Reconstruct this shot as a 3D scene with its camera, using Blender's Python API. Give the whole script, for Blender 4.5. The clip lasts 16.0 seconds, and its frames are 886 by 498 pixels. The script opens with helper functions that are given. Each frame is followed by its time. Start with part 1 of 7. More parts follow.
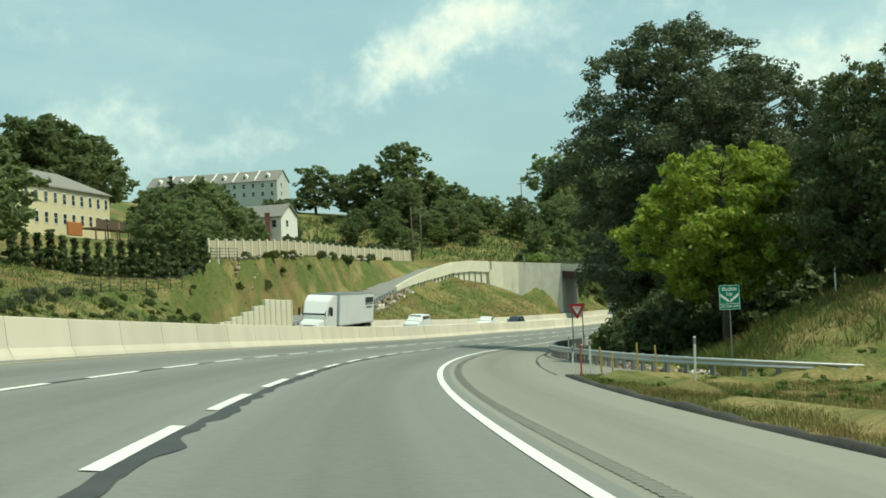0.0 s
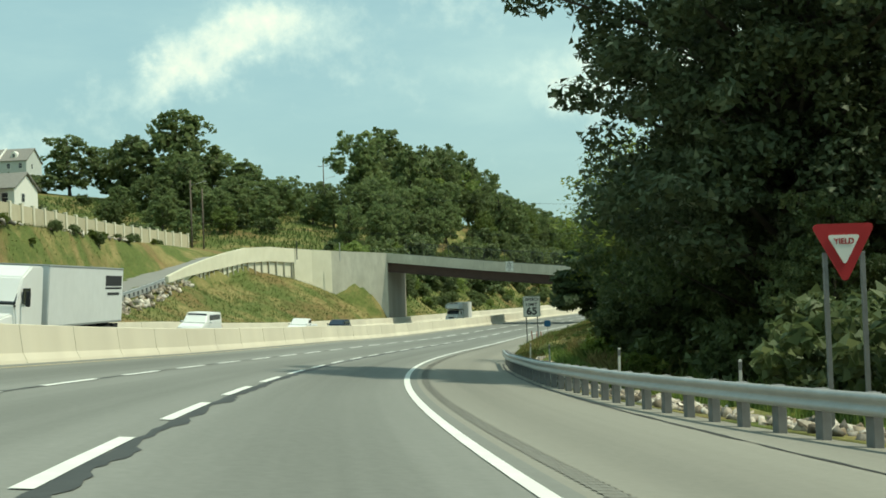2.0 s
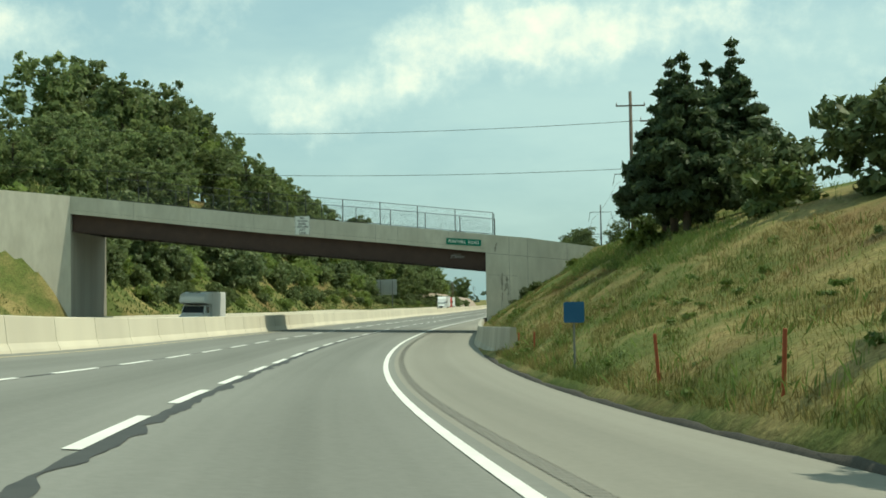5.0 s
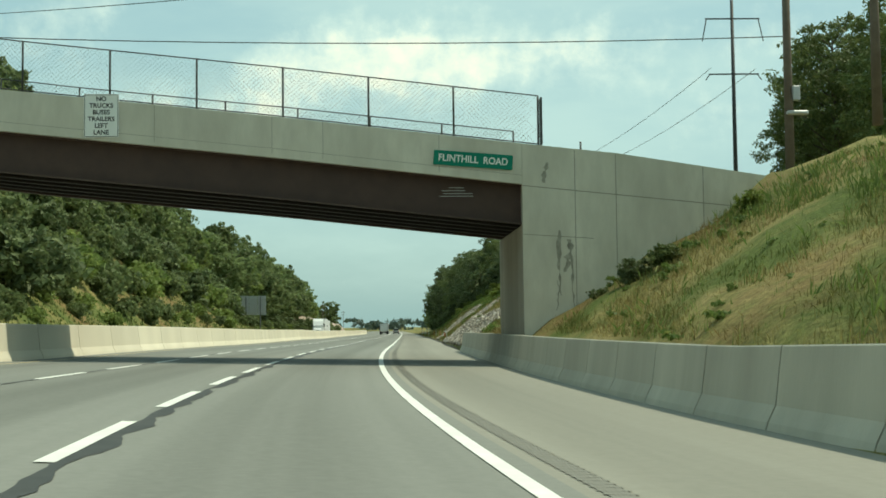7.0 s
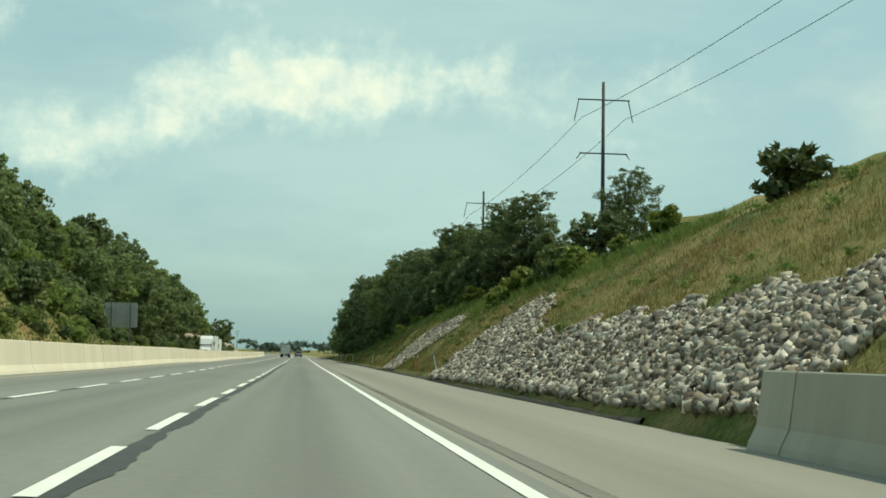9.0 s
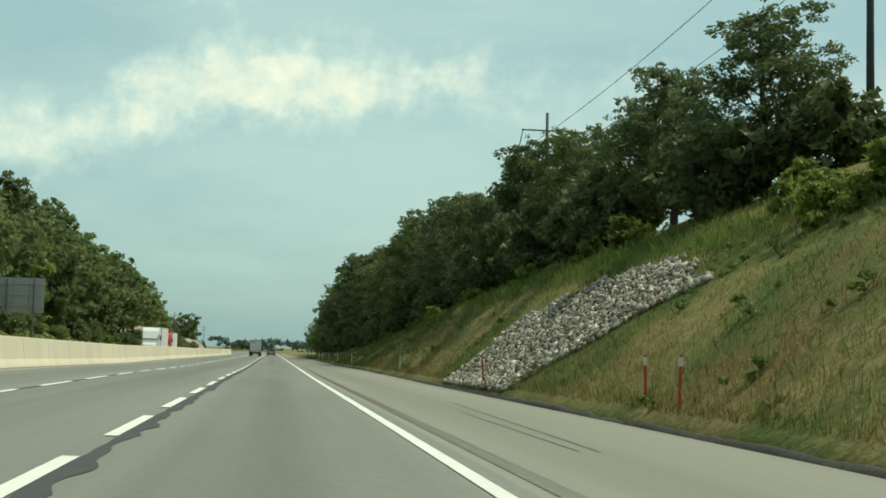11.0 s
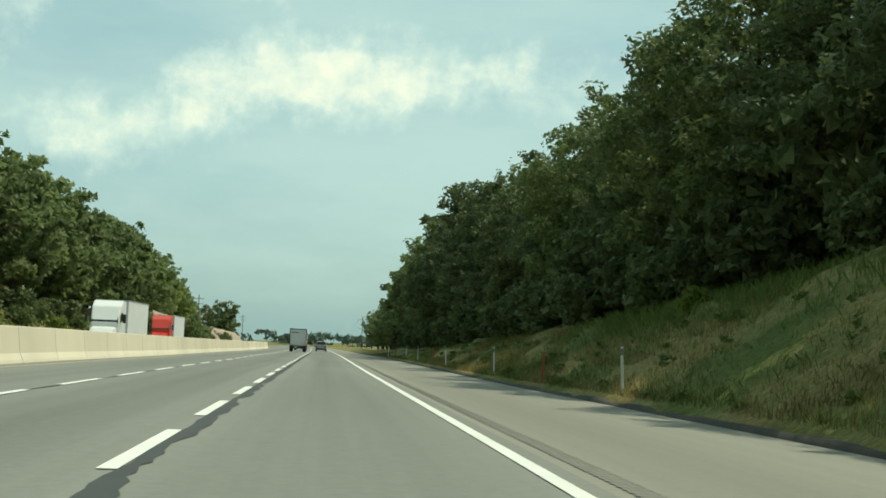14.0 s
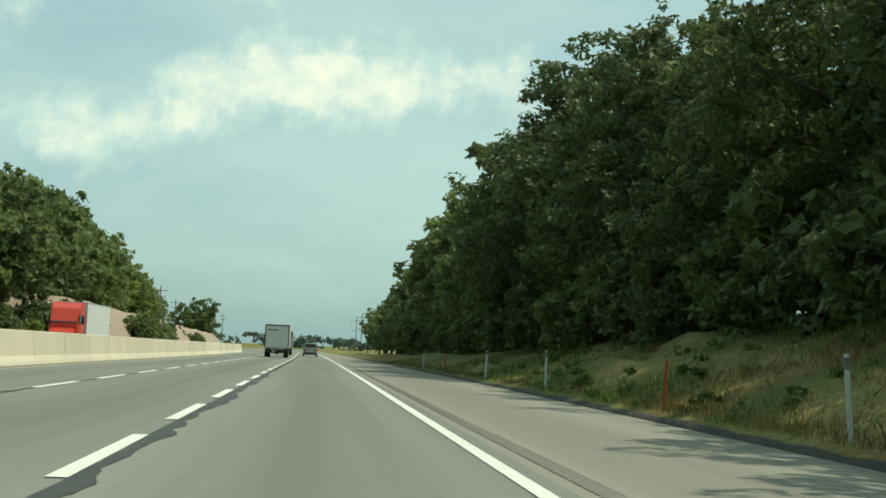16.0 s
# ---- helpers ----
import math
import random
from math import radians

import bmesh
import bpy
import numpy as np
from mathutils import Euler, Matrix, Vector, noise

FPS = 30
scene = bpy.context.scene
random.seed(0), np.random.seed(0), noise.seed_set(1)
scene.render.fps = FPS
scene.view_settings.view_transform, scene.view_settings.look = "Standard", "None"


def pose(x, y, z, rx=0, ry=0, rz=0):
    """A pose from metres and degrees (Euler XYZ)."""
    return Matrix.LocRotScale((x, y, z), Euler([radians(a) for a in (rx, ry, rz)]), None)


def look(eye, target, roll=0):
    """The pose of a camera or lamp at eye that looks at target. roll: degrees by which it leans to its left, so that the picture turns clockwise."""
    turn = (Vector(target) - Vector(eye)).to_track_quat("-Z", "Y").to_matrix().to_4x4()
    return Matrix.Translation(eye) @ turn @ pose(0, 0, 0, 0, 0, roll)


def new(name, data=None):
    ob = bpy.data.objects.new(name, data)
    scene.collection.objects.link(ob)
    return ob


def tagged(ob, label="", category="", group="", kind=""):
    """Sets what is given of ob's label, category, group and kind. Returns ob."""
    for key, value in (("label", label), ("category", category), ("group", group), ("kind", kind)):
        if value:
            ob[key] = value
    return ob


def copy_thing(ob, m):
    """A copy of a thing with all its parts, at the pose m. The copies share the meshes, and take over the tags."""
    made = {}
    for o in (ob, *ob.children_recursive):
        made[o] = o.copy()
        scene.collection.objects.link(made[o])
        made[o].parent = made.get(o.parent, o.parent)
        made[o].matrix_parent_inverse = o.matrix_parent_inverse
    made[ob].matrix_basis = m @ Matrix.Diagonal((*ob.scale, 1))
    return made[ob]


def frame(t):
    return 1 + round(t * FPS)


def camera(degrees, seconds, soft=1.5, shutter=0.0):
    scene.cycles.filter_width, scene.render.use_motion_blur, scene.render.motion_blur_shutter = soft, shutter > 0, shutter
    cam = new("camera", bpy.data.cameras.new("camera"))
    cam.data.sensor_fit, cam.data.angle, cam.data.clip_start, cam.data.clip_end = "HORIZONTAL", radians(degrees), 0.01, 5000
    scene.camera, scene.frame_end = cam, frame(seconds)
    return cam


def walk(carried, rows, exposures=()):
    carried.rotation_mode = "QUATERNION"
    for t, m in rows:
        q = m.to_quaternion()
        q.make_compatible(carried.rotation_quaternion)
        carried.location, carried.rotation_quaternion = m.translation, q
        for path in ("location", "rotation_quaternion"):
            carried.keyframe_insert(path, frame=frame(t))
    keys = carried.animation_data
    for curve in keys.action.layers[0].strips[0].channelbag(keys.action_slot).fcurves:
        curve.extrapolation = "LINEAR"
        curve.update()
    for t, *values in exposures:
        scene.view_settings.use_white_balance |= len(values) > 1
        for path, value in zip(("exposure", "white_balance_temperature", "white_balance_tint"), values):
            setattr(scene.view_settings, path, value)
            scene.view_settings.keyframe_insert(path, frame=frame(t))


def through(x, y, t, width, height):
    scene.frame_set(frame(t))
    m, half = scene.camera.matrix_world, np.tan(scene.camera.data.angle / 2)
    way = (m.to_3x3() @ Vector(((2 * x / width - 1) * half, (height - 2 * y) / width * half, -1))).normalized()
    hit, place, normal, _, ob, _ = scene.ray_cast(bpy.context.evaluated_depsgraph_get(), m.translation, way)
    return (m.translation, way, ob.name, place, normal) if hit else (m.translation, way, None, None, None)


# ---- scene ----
cam = camera(37.8, 16.0, soft=1.7)
# t, x, y, z, then the turn in degrees
ROWS = [
    (0.0, -1.85, 0.04, 1.212, 91.67, 2.53, -5.60),
    (0.5, -1.69, 14.01, 0.720, 91.75, 2.49, -7.85),
    (1.0, -1.06, 27.98, 0.214, 91.80, 2.26, -10.18),
    (1.5, 0.19, 41.91, -0.313, 91.81, 2.13, -12.70),
    (2.0, 1.96, 55.79, -0.848, 91.76, 2.13, -15.34),
    (2.5, 4.32, 69.57, -1.398, 91.67, 2.06, -17.83),
    (3.0, 7.07, 83.27, -1.950, 91.69, 1.65, -19.93),
    (3.5, 10.23, 96.89, -2.480, 91.76, 1.27, -21.75),
    (4.0, 13.88, 110.38, -2.985, 91.91, 1.10, -23.80),
    (4.5, 18.05, 123.72, -3.462, 92.06, 1.02, -25.92),
    (5.0, 22.70, 136.90, -3.903, 92.22, 1.07, -27.79),
    (5.5, 27.76, 149.92, -4.310, 92.38, 1.13, -29.36),
    (6.0, 33.15, 162.80, -4.681, 92.73, 0.88, -30.70),
    (6.5, 38.78, 175.57, -4.956, 93.01, 0.75, -32.57),
    (7.0, 45.01, 188.07, -5.142, 93.39, 0.68, -34.01),
    (7.5, 51.44, 200.46, -5.231, 93.84, 0.38, -35.25),
    (8.0, 58.06, 212.76, -5.289, 94.26, -0.21, -36.34),
    (8.5, 65.09, 224.82, -5.333, 94.48, -0.76, -37.64),
    (9.0, 72.33, 236.74, -5.361, 94.53, -1.02, -38.67),
    (9.5, 79.72, 248.56, -5.406, 94.53, -1.18, -39.37),
    (10.0, 87.19, 260.32, -5.472, 94.53, -1.35, -39.73),
    (10.5, 94.67, 272.06, -5.546, 94.63, -1.49, -39.88),
    (11.0, 102.20, 283.76, -5.615, 94.53, -1.45, -39.84),
    (11.5, 109.70, 295.48, -5.676, 94.44, -1.61, -39.66),
    (12.0, 117.21, 307.20, -5.732, 94.46, -1.47, -39.27),
    (12.5, 124.70, 318.93, -5.791, 94.39, -1.39, -38.76),
    (13.0, 132.08, 330.73, -5.851, 94.32, -1.47, -38.22),
    (13.5, 139.42, 342.57, -5.916, 94.28, -1.60, -37.74),
    (14.0, 146.78, 354.38, -5.975, 94.28, -1.96, -37.70),
    (14.5, 154.33, 366.07, -6.028, 94.30, -1.75, -37.95),
    (15.0, 161.75, 377.84, -6.069, 94.28, -1.59, -38.11),
    (15.5, 169.23, 389.58, -6.109, 94.37, -1.91, -38.20),
    (16.0, 176.70, 401.33, -6.148, 94.46, -2.16, -38.12),
]
walk(cam, [(t, pose(x, y, z, rx, ry, rz)) for t, x, y, z, rx, ry, rz in ROWS],
     exposures=[(0.0, 0.08, 6750, -3.8), (1.0, 0.1, 6750, -3.8), (2.5, 0.13, 6750, -3.8), (3.5, 0.17, 6770, -3.8),
                (6.0, 0.06, 6890, -3.0), (7.0, 0.12, 6910, -2.8), (7.5, 0.22, 6910, -2.8), (8.0, 0.12, 6910, -2.8), (10.5, -0.05, 7010, -2.0),
                (13.0, 0.04, 6980, -2.3), (16.0, 0.02, 6980, -2.3)])

# ---- sky and sun ----
# the sun stands over the right-hand slope, square to the bend
SUN_AZ, SUN_EL = radians(111.5), radians(60.0)      # clockwise from +y; height
world = bpy.data.worlds.new("sky")
scene.world = world
world.use_nodes = True
wn, wl = world.node_tree.nodes, world.node_tree.links
wn.clear()
w_out = wn.new("ShaderNodeOutputWorld")
w_bg = wn.new("ShaderNodeBackground")
w_sky = wn.new("ShaderNodeTexSky")
w_sky.sky_type = "NISHITA"
w_sky.sun_disc = False
w_sky.sun_elevation = SUN_EL
w_sky.sun_rotation = SUN_AZ
w_sky.air_density, w_sky.dust_density, w_sky.ozone_density = 1.0, 2.5, 1.0
w_bg.inputs["Strength"].default_value = 0.118
w_co = wn.new("ShaderNodeTexCoord")


def w_math(op, a, b=None, clamp=False):
    q = wn.new("ShaderNodeMath")
    q.operation, q.use_clamp = op, clamp
    for i, v in enumerate((a, b)):
        if v is None:
            continue
        if isinstance(v, (int, float)):
            q.inputs[i].default_value = v
        else:
            wl.new(v, q.inputs[i])
    return q.outputs[0]


def w_noise(scale, stretch, shift, detail, rough):
    mp = wn.new("ShaderNodeMapping")
    mp.inputs["Scale"].default_value = stretch
    mp.inputs["Location"].default_value = shift
    wl.new(w_co.outputs["Generated"], mp.inputs["Vector"])
    q = wn.new("ShaderNodeTexNoise")
    q.inputs["Scale"].default_value = scale
    q.inputs["Detail"].default_value = detail
    q.inputs["Roughness"].default_value = rough
    wl.new(mp.outputs["Vector"], q.inputs["Vector"])
    return q.outputs["Fac"]


def w_range(x, a, b, c=0.0, d=1.0):
    q = wn.new("ShaderNodeMapRange")
    q.interpolation_type = "SMOOTHSTEP"
    for key, v in (("From Min", a), ("From Max", b), ("To Min", c), ("To Max", d)):
        q.inputs[key].default_value = v
    wl.new(x, q.inputs["Value"])
    return q.outputs["Result"]


def w_blend(f, a, b):
    q = wn.new("ShaderNodeMixRGB")
    for key, v in (("Fac", f), ("Color1", a), ("Color2", b)):
        if isinstance(v, tuple):
            q.inputs[key].default_value = v
        elif isinstance(v, float):
            q.inputs[key].default_value = v
        else:
            wl.new(v, q.inputs[key])
    return q.outputs["Color"]


w_sep = wn.new("ShaderNodeSeparateXYZ")
wl.new(w_co.outputs["Generated"], w_sep.inputs[0])
w_z = w_sep.outputs["Z"]
haze = w_blend(0.62, w_sky.outputs["Color"], (3.6, 5.75, 6.15, 1))
# scattered cumulus in a belt some ten degrees up, and thin veils over all
w_az = w_math("ARCTAN2", w_sep.outputs["X"], w_sep.outputs["Y"])
w_el = w_math("ARCSINE", w_z)
belt = w_math("MULTIPLY", w_range(w_z, 0.07, 0.17), w_range(w_z, 0.36, 0.2))
puffs = w_math("ADD", w_noise(5.5, (1, 1, 2.2), (0.37, 0.81, 0.1), 10.0, 0.55), w_math("MULTIPLY", belt, 0.12))
ahead = w_math("MULTIPLY", w_range(w_az, radians(-32), radians(-18)), w_range(w_az, radians(64), radians(50)))
cumulus = w_math("MULTIPLY", w_range(puffs, 0.60, 0.84, 0.0, 0.56), w_math("SUBTRACT", 1.0, ahead))
# two banks of heaped cloud ahead: bearing, height, half width, half height in degrees, weight
HEAPS = [(29.7, 12.2, 2.3, 1.7, 1.0), (26.9, 11.0, 2.5, 1.6, .95), (26.0, 9.5, 3.0, 1.4, .85), (21.0, 9.3, 3.4, 1.4, .8), (22.6, 8.0, 3.0, 1.2, .7), (31.2, 11.2, 2.0, 1.7, .75),
         (32.8, 11.8, 1.9, 1.4, .9), (35.4, 12.2, 2.4, 1.7, 1.0), (34.2, 10.6, 2.8, 1.6, .7), (38.0, 11.4, 2.0, 1.2, .8), (40.3, 12.4, 1.9, 1.3, .85), (42.5, 11.4, 3.0, 2.0, .55),
         (45.5, 9.0, 2.6, 1.5, .5), (18.8, 13.8, 1.9, 1.0, .7), (29.6, 15.0, 1.6, .8, .6), (3.7, 9.9, 1.8, 1.4, 1.0), (5.4, 10.8, 2.2, 1.4, .9), (7.4, 11.9, 2.2, 1.6, .95), (10.2, 11.6, 3.4, 2.0, .7),
         (1.9, 8.5, 1.9, 1.1, .75), (-1.7, 7.0, 2.6, 1.2, .7), (-9.1, 7.5, 3.2, 1.7, .95), (-5.4, 6.4, 3.0, 1.0, .6), (16.4, 12.4, 2.2, 1.2, .6), (-11.5, 11.5, 2.4, .9, .45), (13.5, 9.2, 3.2, 1.0, .45), (48.5, 12.0, 3.0, 1.6, .6)]
w_pos = wn.new("ShaderNodeCombineXYZ")
wl.new(w_math("MULTIPLY", w_az, math.degrees(1)), w_pos.inputs[0])
wl.new(w_math("MULTIPLY", w_el, math.degrees(1)), w_pos.inputs[1])


def w_vector(op, a, b, c=None):
    q = wn.new("ShaderNodeVectorMath")
    q.operation = op
    for k, v in enumerate((a, b, c)):
        if isinstance(v, tuple):
            q.inputs[k].default_value = v
        elif v is not None:
            wl.new(v, q.inputs[k])
    return q


w_curl = wn.new("ShaderNodeTexNoise")
for key, v in (("Scale", 0.42), ("Detail", 6.0), ("Roughness", 0.6)):
    w_curl.inputs[key].default_value = v
wl.new(w_pos.outputs[0], w_curl.inputs["Vector"])
w_at = w_vector("MULTIPLY_ADD", w_curl.outputs["Color"], (4.6, 3.0, 0), w_vector("SUBTRACT", w_pos.outputs[0], (2.3, 1.5, 0)).outputs[0]).outputs[0]
heap = None
for az, el, ra, re, weight in HEAPS:
    off = w_vector("MULTIPLY", w_vector("SUBTRACT", w_at, (az, el, 0)).outputs[0], (0.62 / ra, 0.62 / re, 0)).outputs[0]
    near = w_range(w_vector("LENGTH", off, None).outputs["Value"], 1.0, 0.0, 0.0, weight * 0.62)
    heap = near if heap is None else w_math("ADD", heap, near)
w_grain = wn.new("ShaderNodeTexNoise")
for key, v in (("Scale", 0.8), ("Detail", 7.0), ("Roughness", 0.62)):
    w_grain.inputs[key].default_value = v
wl.new(w_pos.outputs[0], w_grain.inputs["Vector"])
heap = w_math("ADD", w_math("MINIMUM", heap, 0.85), w_math("MULTIPLY", w_math("SUBTRACT", w_grain.outputs["Fac"], 0.5), 1.1))
veil = w_range(w_noise(2.4, (1, 1, 3.4), (1.7, 0.2, 0.5), 6.0, 0.6), 0.42, 0.75, 0.0, 0.42)
col = w_blend(veil, haze, (5.6, 7.2, 7.0, 1))
col = w_blend(cumulus, col, (9.2, 9.0, 7.7, 1))
col = w_blend(w_range(heap, 0.1, 0.8, 0.0, 0.62), col, (6.6, 7.8, 7.4, 1))
col = w_blend(w_range(heap, 0.5, 1.2, 0.0, 0.8), col, (9.4, 9.1, 7.6, 1))
wl.new(col, w_bg.inputs["Color"])
wl.new(w_bg.outputs["Background"], w_out.inputs["Surface"])

sun = new("sun", bpy.data.lights.new("sun", "SUN"))
sun.data.energy, sun.data.angle, sun.data.color = 3.4, radians(0.6), (1.0, 0.94, 0.82)
sun_from = Vector((math.sin(SUN_AZ) * math.cos(SUN_EL), math.cos(SUN_AZ) * math.cos(SUN_EL), math.sin(SUN_EL)))
sun.matrix_world = look(sun_from * 300, (0, 0, 0))

# ---- the line of the road ----
# s runs along the right edge line, d to its left, h above the road's plane
KNOT = 40.0
BEND = [0.7, 1.8, 2.9, 2.43, 2.83, 1.73, 2.09, 1.28, 0.08, -0.13, 0.13, -0.12, 0.05, 0.0, 0.02, -0.09, -0.09, -0.02, 0.0, 0.0, 0.0]
GRADE = [-3.28, -3.51, -3.73, -3.94, -3.43, -2.73, -0.52, -0.1, -0.54, -0.4, -0.47, -0.32, -0.28, -0.17, -0.35, -0.31, -0.24, -0.28, -0.3, -0.3, -0.3]
BANK = [9.32, 8.89, 8.47, 8.04, 7.31, 7.7, 4.82, 2.35, 1.96, 1.63, 2.17, 1.07, 1.37, 0.74, 0.62, 0.75, 0.93, 1.02, 1.03, 1.01, 1.0]
STEP, S_FIRST, S_LAST = 2.0, -80.0, 1500.0
S_GRID = np.arange(S_FIRST, S_LAST + 1, STEP)
S_KNOTS = -40.0 + KNOT * np.arange(len(BEND))
psi = np.cumsum(np.interp(S_GRID, S_KNOTS, BEND) * 1e-3) * STEP
ZERO = int(round(-S_FIRST / STEP))
psi -= psi[ZERO]
grade = np.interp(S_GRID, S_KNOTS, GRADE) * 1e-2
bank = np.interp(S_GRID, S_KNOTS, BANK) * 1e-2
LINE = np.stack([np.cumsum(np.sin(psi)) * STEP, np.cumsum(np.cos(psi)) * STEP, np.cumsum(grade) * STEP], 1)
LINE -= LINE[ZERO]
SIDE = np.stack([np.cos(psi), -np.sin(psi), -bank], 1)
SIDE /= np.linalg.norm(SIDE, axis=1)[:, None]


UNIT = 1.0054     # metres to one unit of s


def heading(s):
    """The road's heading at s, radians clockwise from +y."""
    return float(np.interp(s * UNIT, S_GRID, psi))


def spots(s, d, h):
    """World places of arrays of s, d and h."""
    s, d, h = np.broadcast_arrays(np.asarray(s, float), np.asarray(d, float), np.asarray(h, float))
    # the far carriageway swings out a little by the bridge
    d = d + np.interp(d, [13, 26], [0, 1.35]) * np.interp(s, [150, 225, 330, 420], [0, 1, 1.2, 0])
    s = s * UNIT
    c = [np.interp(s, S_GRID, LINE[:, i]) - np.interp(s, S_GRID, SIDE[:, i]) * d for i in range(3)]
    return np.stack([c[0], c[1], c[2] + h], -1)


def spot(s, d, h=0.0):
    return Vector(spots(s, d, h).tolist())


def facing(s, turn=0.0):
    """A turn about z that brings +y to the road's heading at s."""
    return math.degrees(-heading(s)) + turn


# ---- mesh helpers ----
def mesh_np(name, verts, faces, mats, smooth=False, uv=None):
    """A mesh from arrays: verts (n, 3) and faces (m, 3 or 4)."""
    me = bpy.data.meshes.new(name)
    verts, faces = np.asarray(verts, np.float32), np.asarray(faces, np.int32)
    me.vertices.add(len(verts))
    me.vertices.foreach_set("co", verts.ravel())
    k = faces.shape[1]
    me.loops.add(faces.size)
    me.loops.foreach_set("vertex_index", faces.ravel())
    me.polygons.add(len(faces))
    me.polygons.foreach_set("loop_start", np.arange(0, faces.size, k, dtype=np.int32))
    if uv is not None:
        lay = me.uv_layers.new(name="plan")
        lay.data.foreach_set("uv", np.asarray(uv, np.float32)[faces.ravel()].ravel())
    me.update(calc_edges=True)
    if smooth:
        me.polygons.foreach_set("use_smooth", np.ones(len(faces), bool))
    for m in (mats if isinstance(mats, (list, tuple)) else [mats]):
        me.materials.append(m)
    return me


def part(name, bm, material, parent=None, label=""):
    """Links a bmesh as one mesh object under a thing or a part."""
    me = bpy.data.meshes.new(name)
    bm.to_mesh(me)
    bm.free()
    for m in (material if isinstance(material, (list, tuple)) else [material]):
        me.materials.append(m)
    ob = new(name, me)
    ob.parent = parent
    if label:
        tagged(ob, label)
    return ob


def part_np(name, me, parent=None, label=""):
    ob = new(name, me)
    ob.parent = parent
    if label:
        tagged(ob, label)
    return ob


def thing(name, m, label, category, group="", kind=""):
    ob = new(name)
    ob.matrix_world = m
    return tagged(ob, label, category, group, kind)


def add_box(bm, size, at=(0, 0, 0), turn=None, bevel=0.0, mat=0):
    """A bevelled box of that size round at, into bm."""
    m = Matrix.Translation(at) @ (turn if turn is not None else Matrix())
    r = bmesh.ops.create_cube(bm, size=1.0, matrix=m @ Matrix.Diagonal((*size, 1)))
    vs = r["verts"]
    fs = {f for v in vs for f in v.link_faces}
    if bevel:
        es = list({e for v in vs for e in v.link_edges})
        b = bmesh.ops.bevel(bm, geom=es, offset=bevel, segments=1, affect="EDGES")
        fs |= set(b["faces"])
    for f in fs:
        if f.is_valid:
            f.material_index = mat
    return vs


def add_tube(bm, a, b, r1, r2=None, n=8, mat=0):
    """A tapered round bar from a to b, into bm."""
    a, b = Vector(a), Vector(b)
    v = b - a
    m = Matrix.Translation((a + b) / 2) @ v.to_track_quat("Z", "Y").to_matrix().to_4x4()
    r = bmesh.ops.create_cone(bm, cap_ends=True, segments=n, radius1=r1, radius2=r1 if r2 is None else r2, depth=v.length, matrix=m)
    for f in {f for w in r["verts"] for f in w.link_faces}:
        f.material_index = mat
        f.smooth = len(f.verts) == 4
    return r["verts"]


def sweep(ss, profile, close=False):
    """Verts and quads of a profile [(d, h), ...], or a function of s giving one, carried along the road."""
    rows = [profile(s) if callable(profile) else profile for s in ss]
    n = len(rows[0])
    P = np.array(rows, float)
    V = spots(np.asarray(ss, float)[:, None], P[:, :, 0], P[:, :, 1]).reshape(-1, 3)
    i = np.arange(len(ss) - 1)[:, None] * n
    j = np.arange(n if close else n - 1)[None]
    k = (j + 1) % n
    F = np.stack([i + j, i + k, i + n + k, i + n + j], -1).reshape(-1, 4)
    return V, F


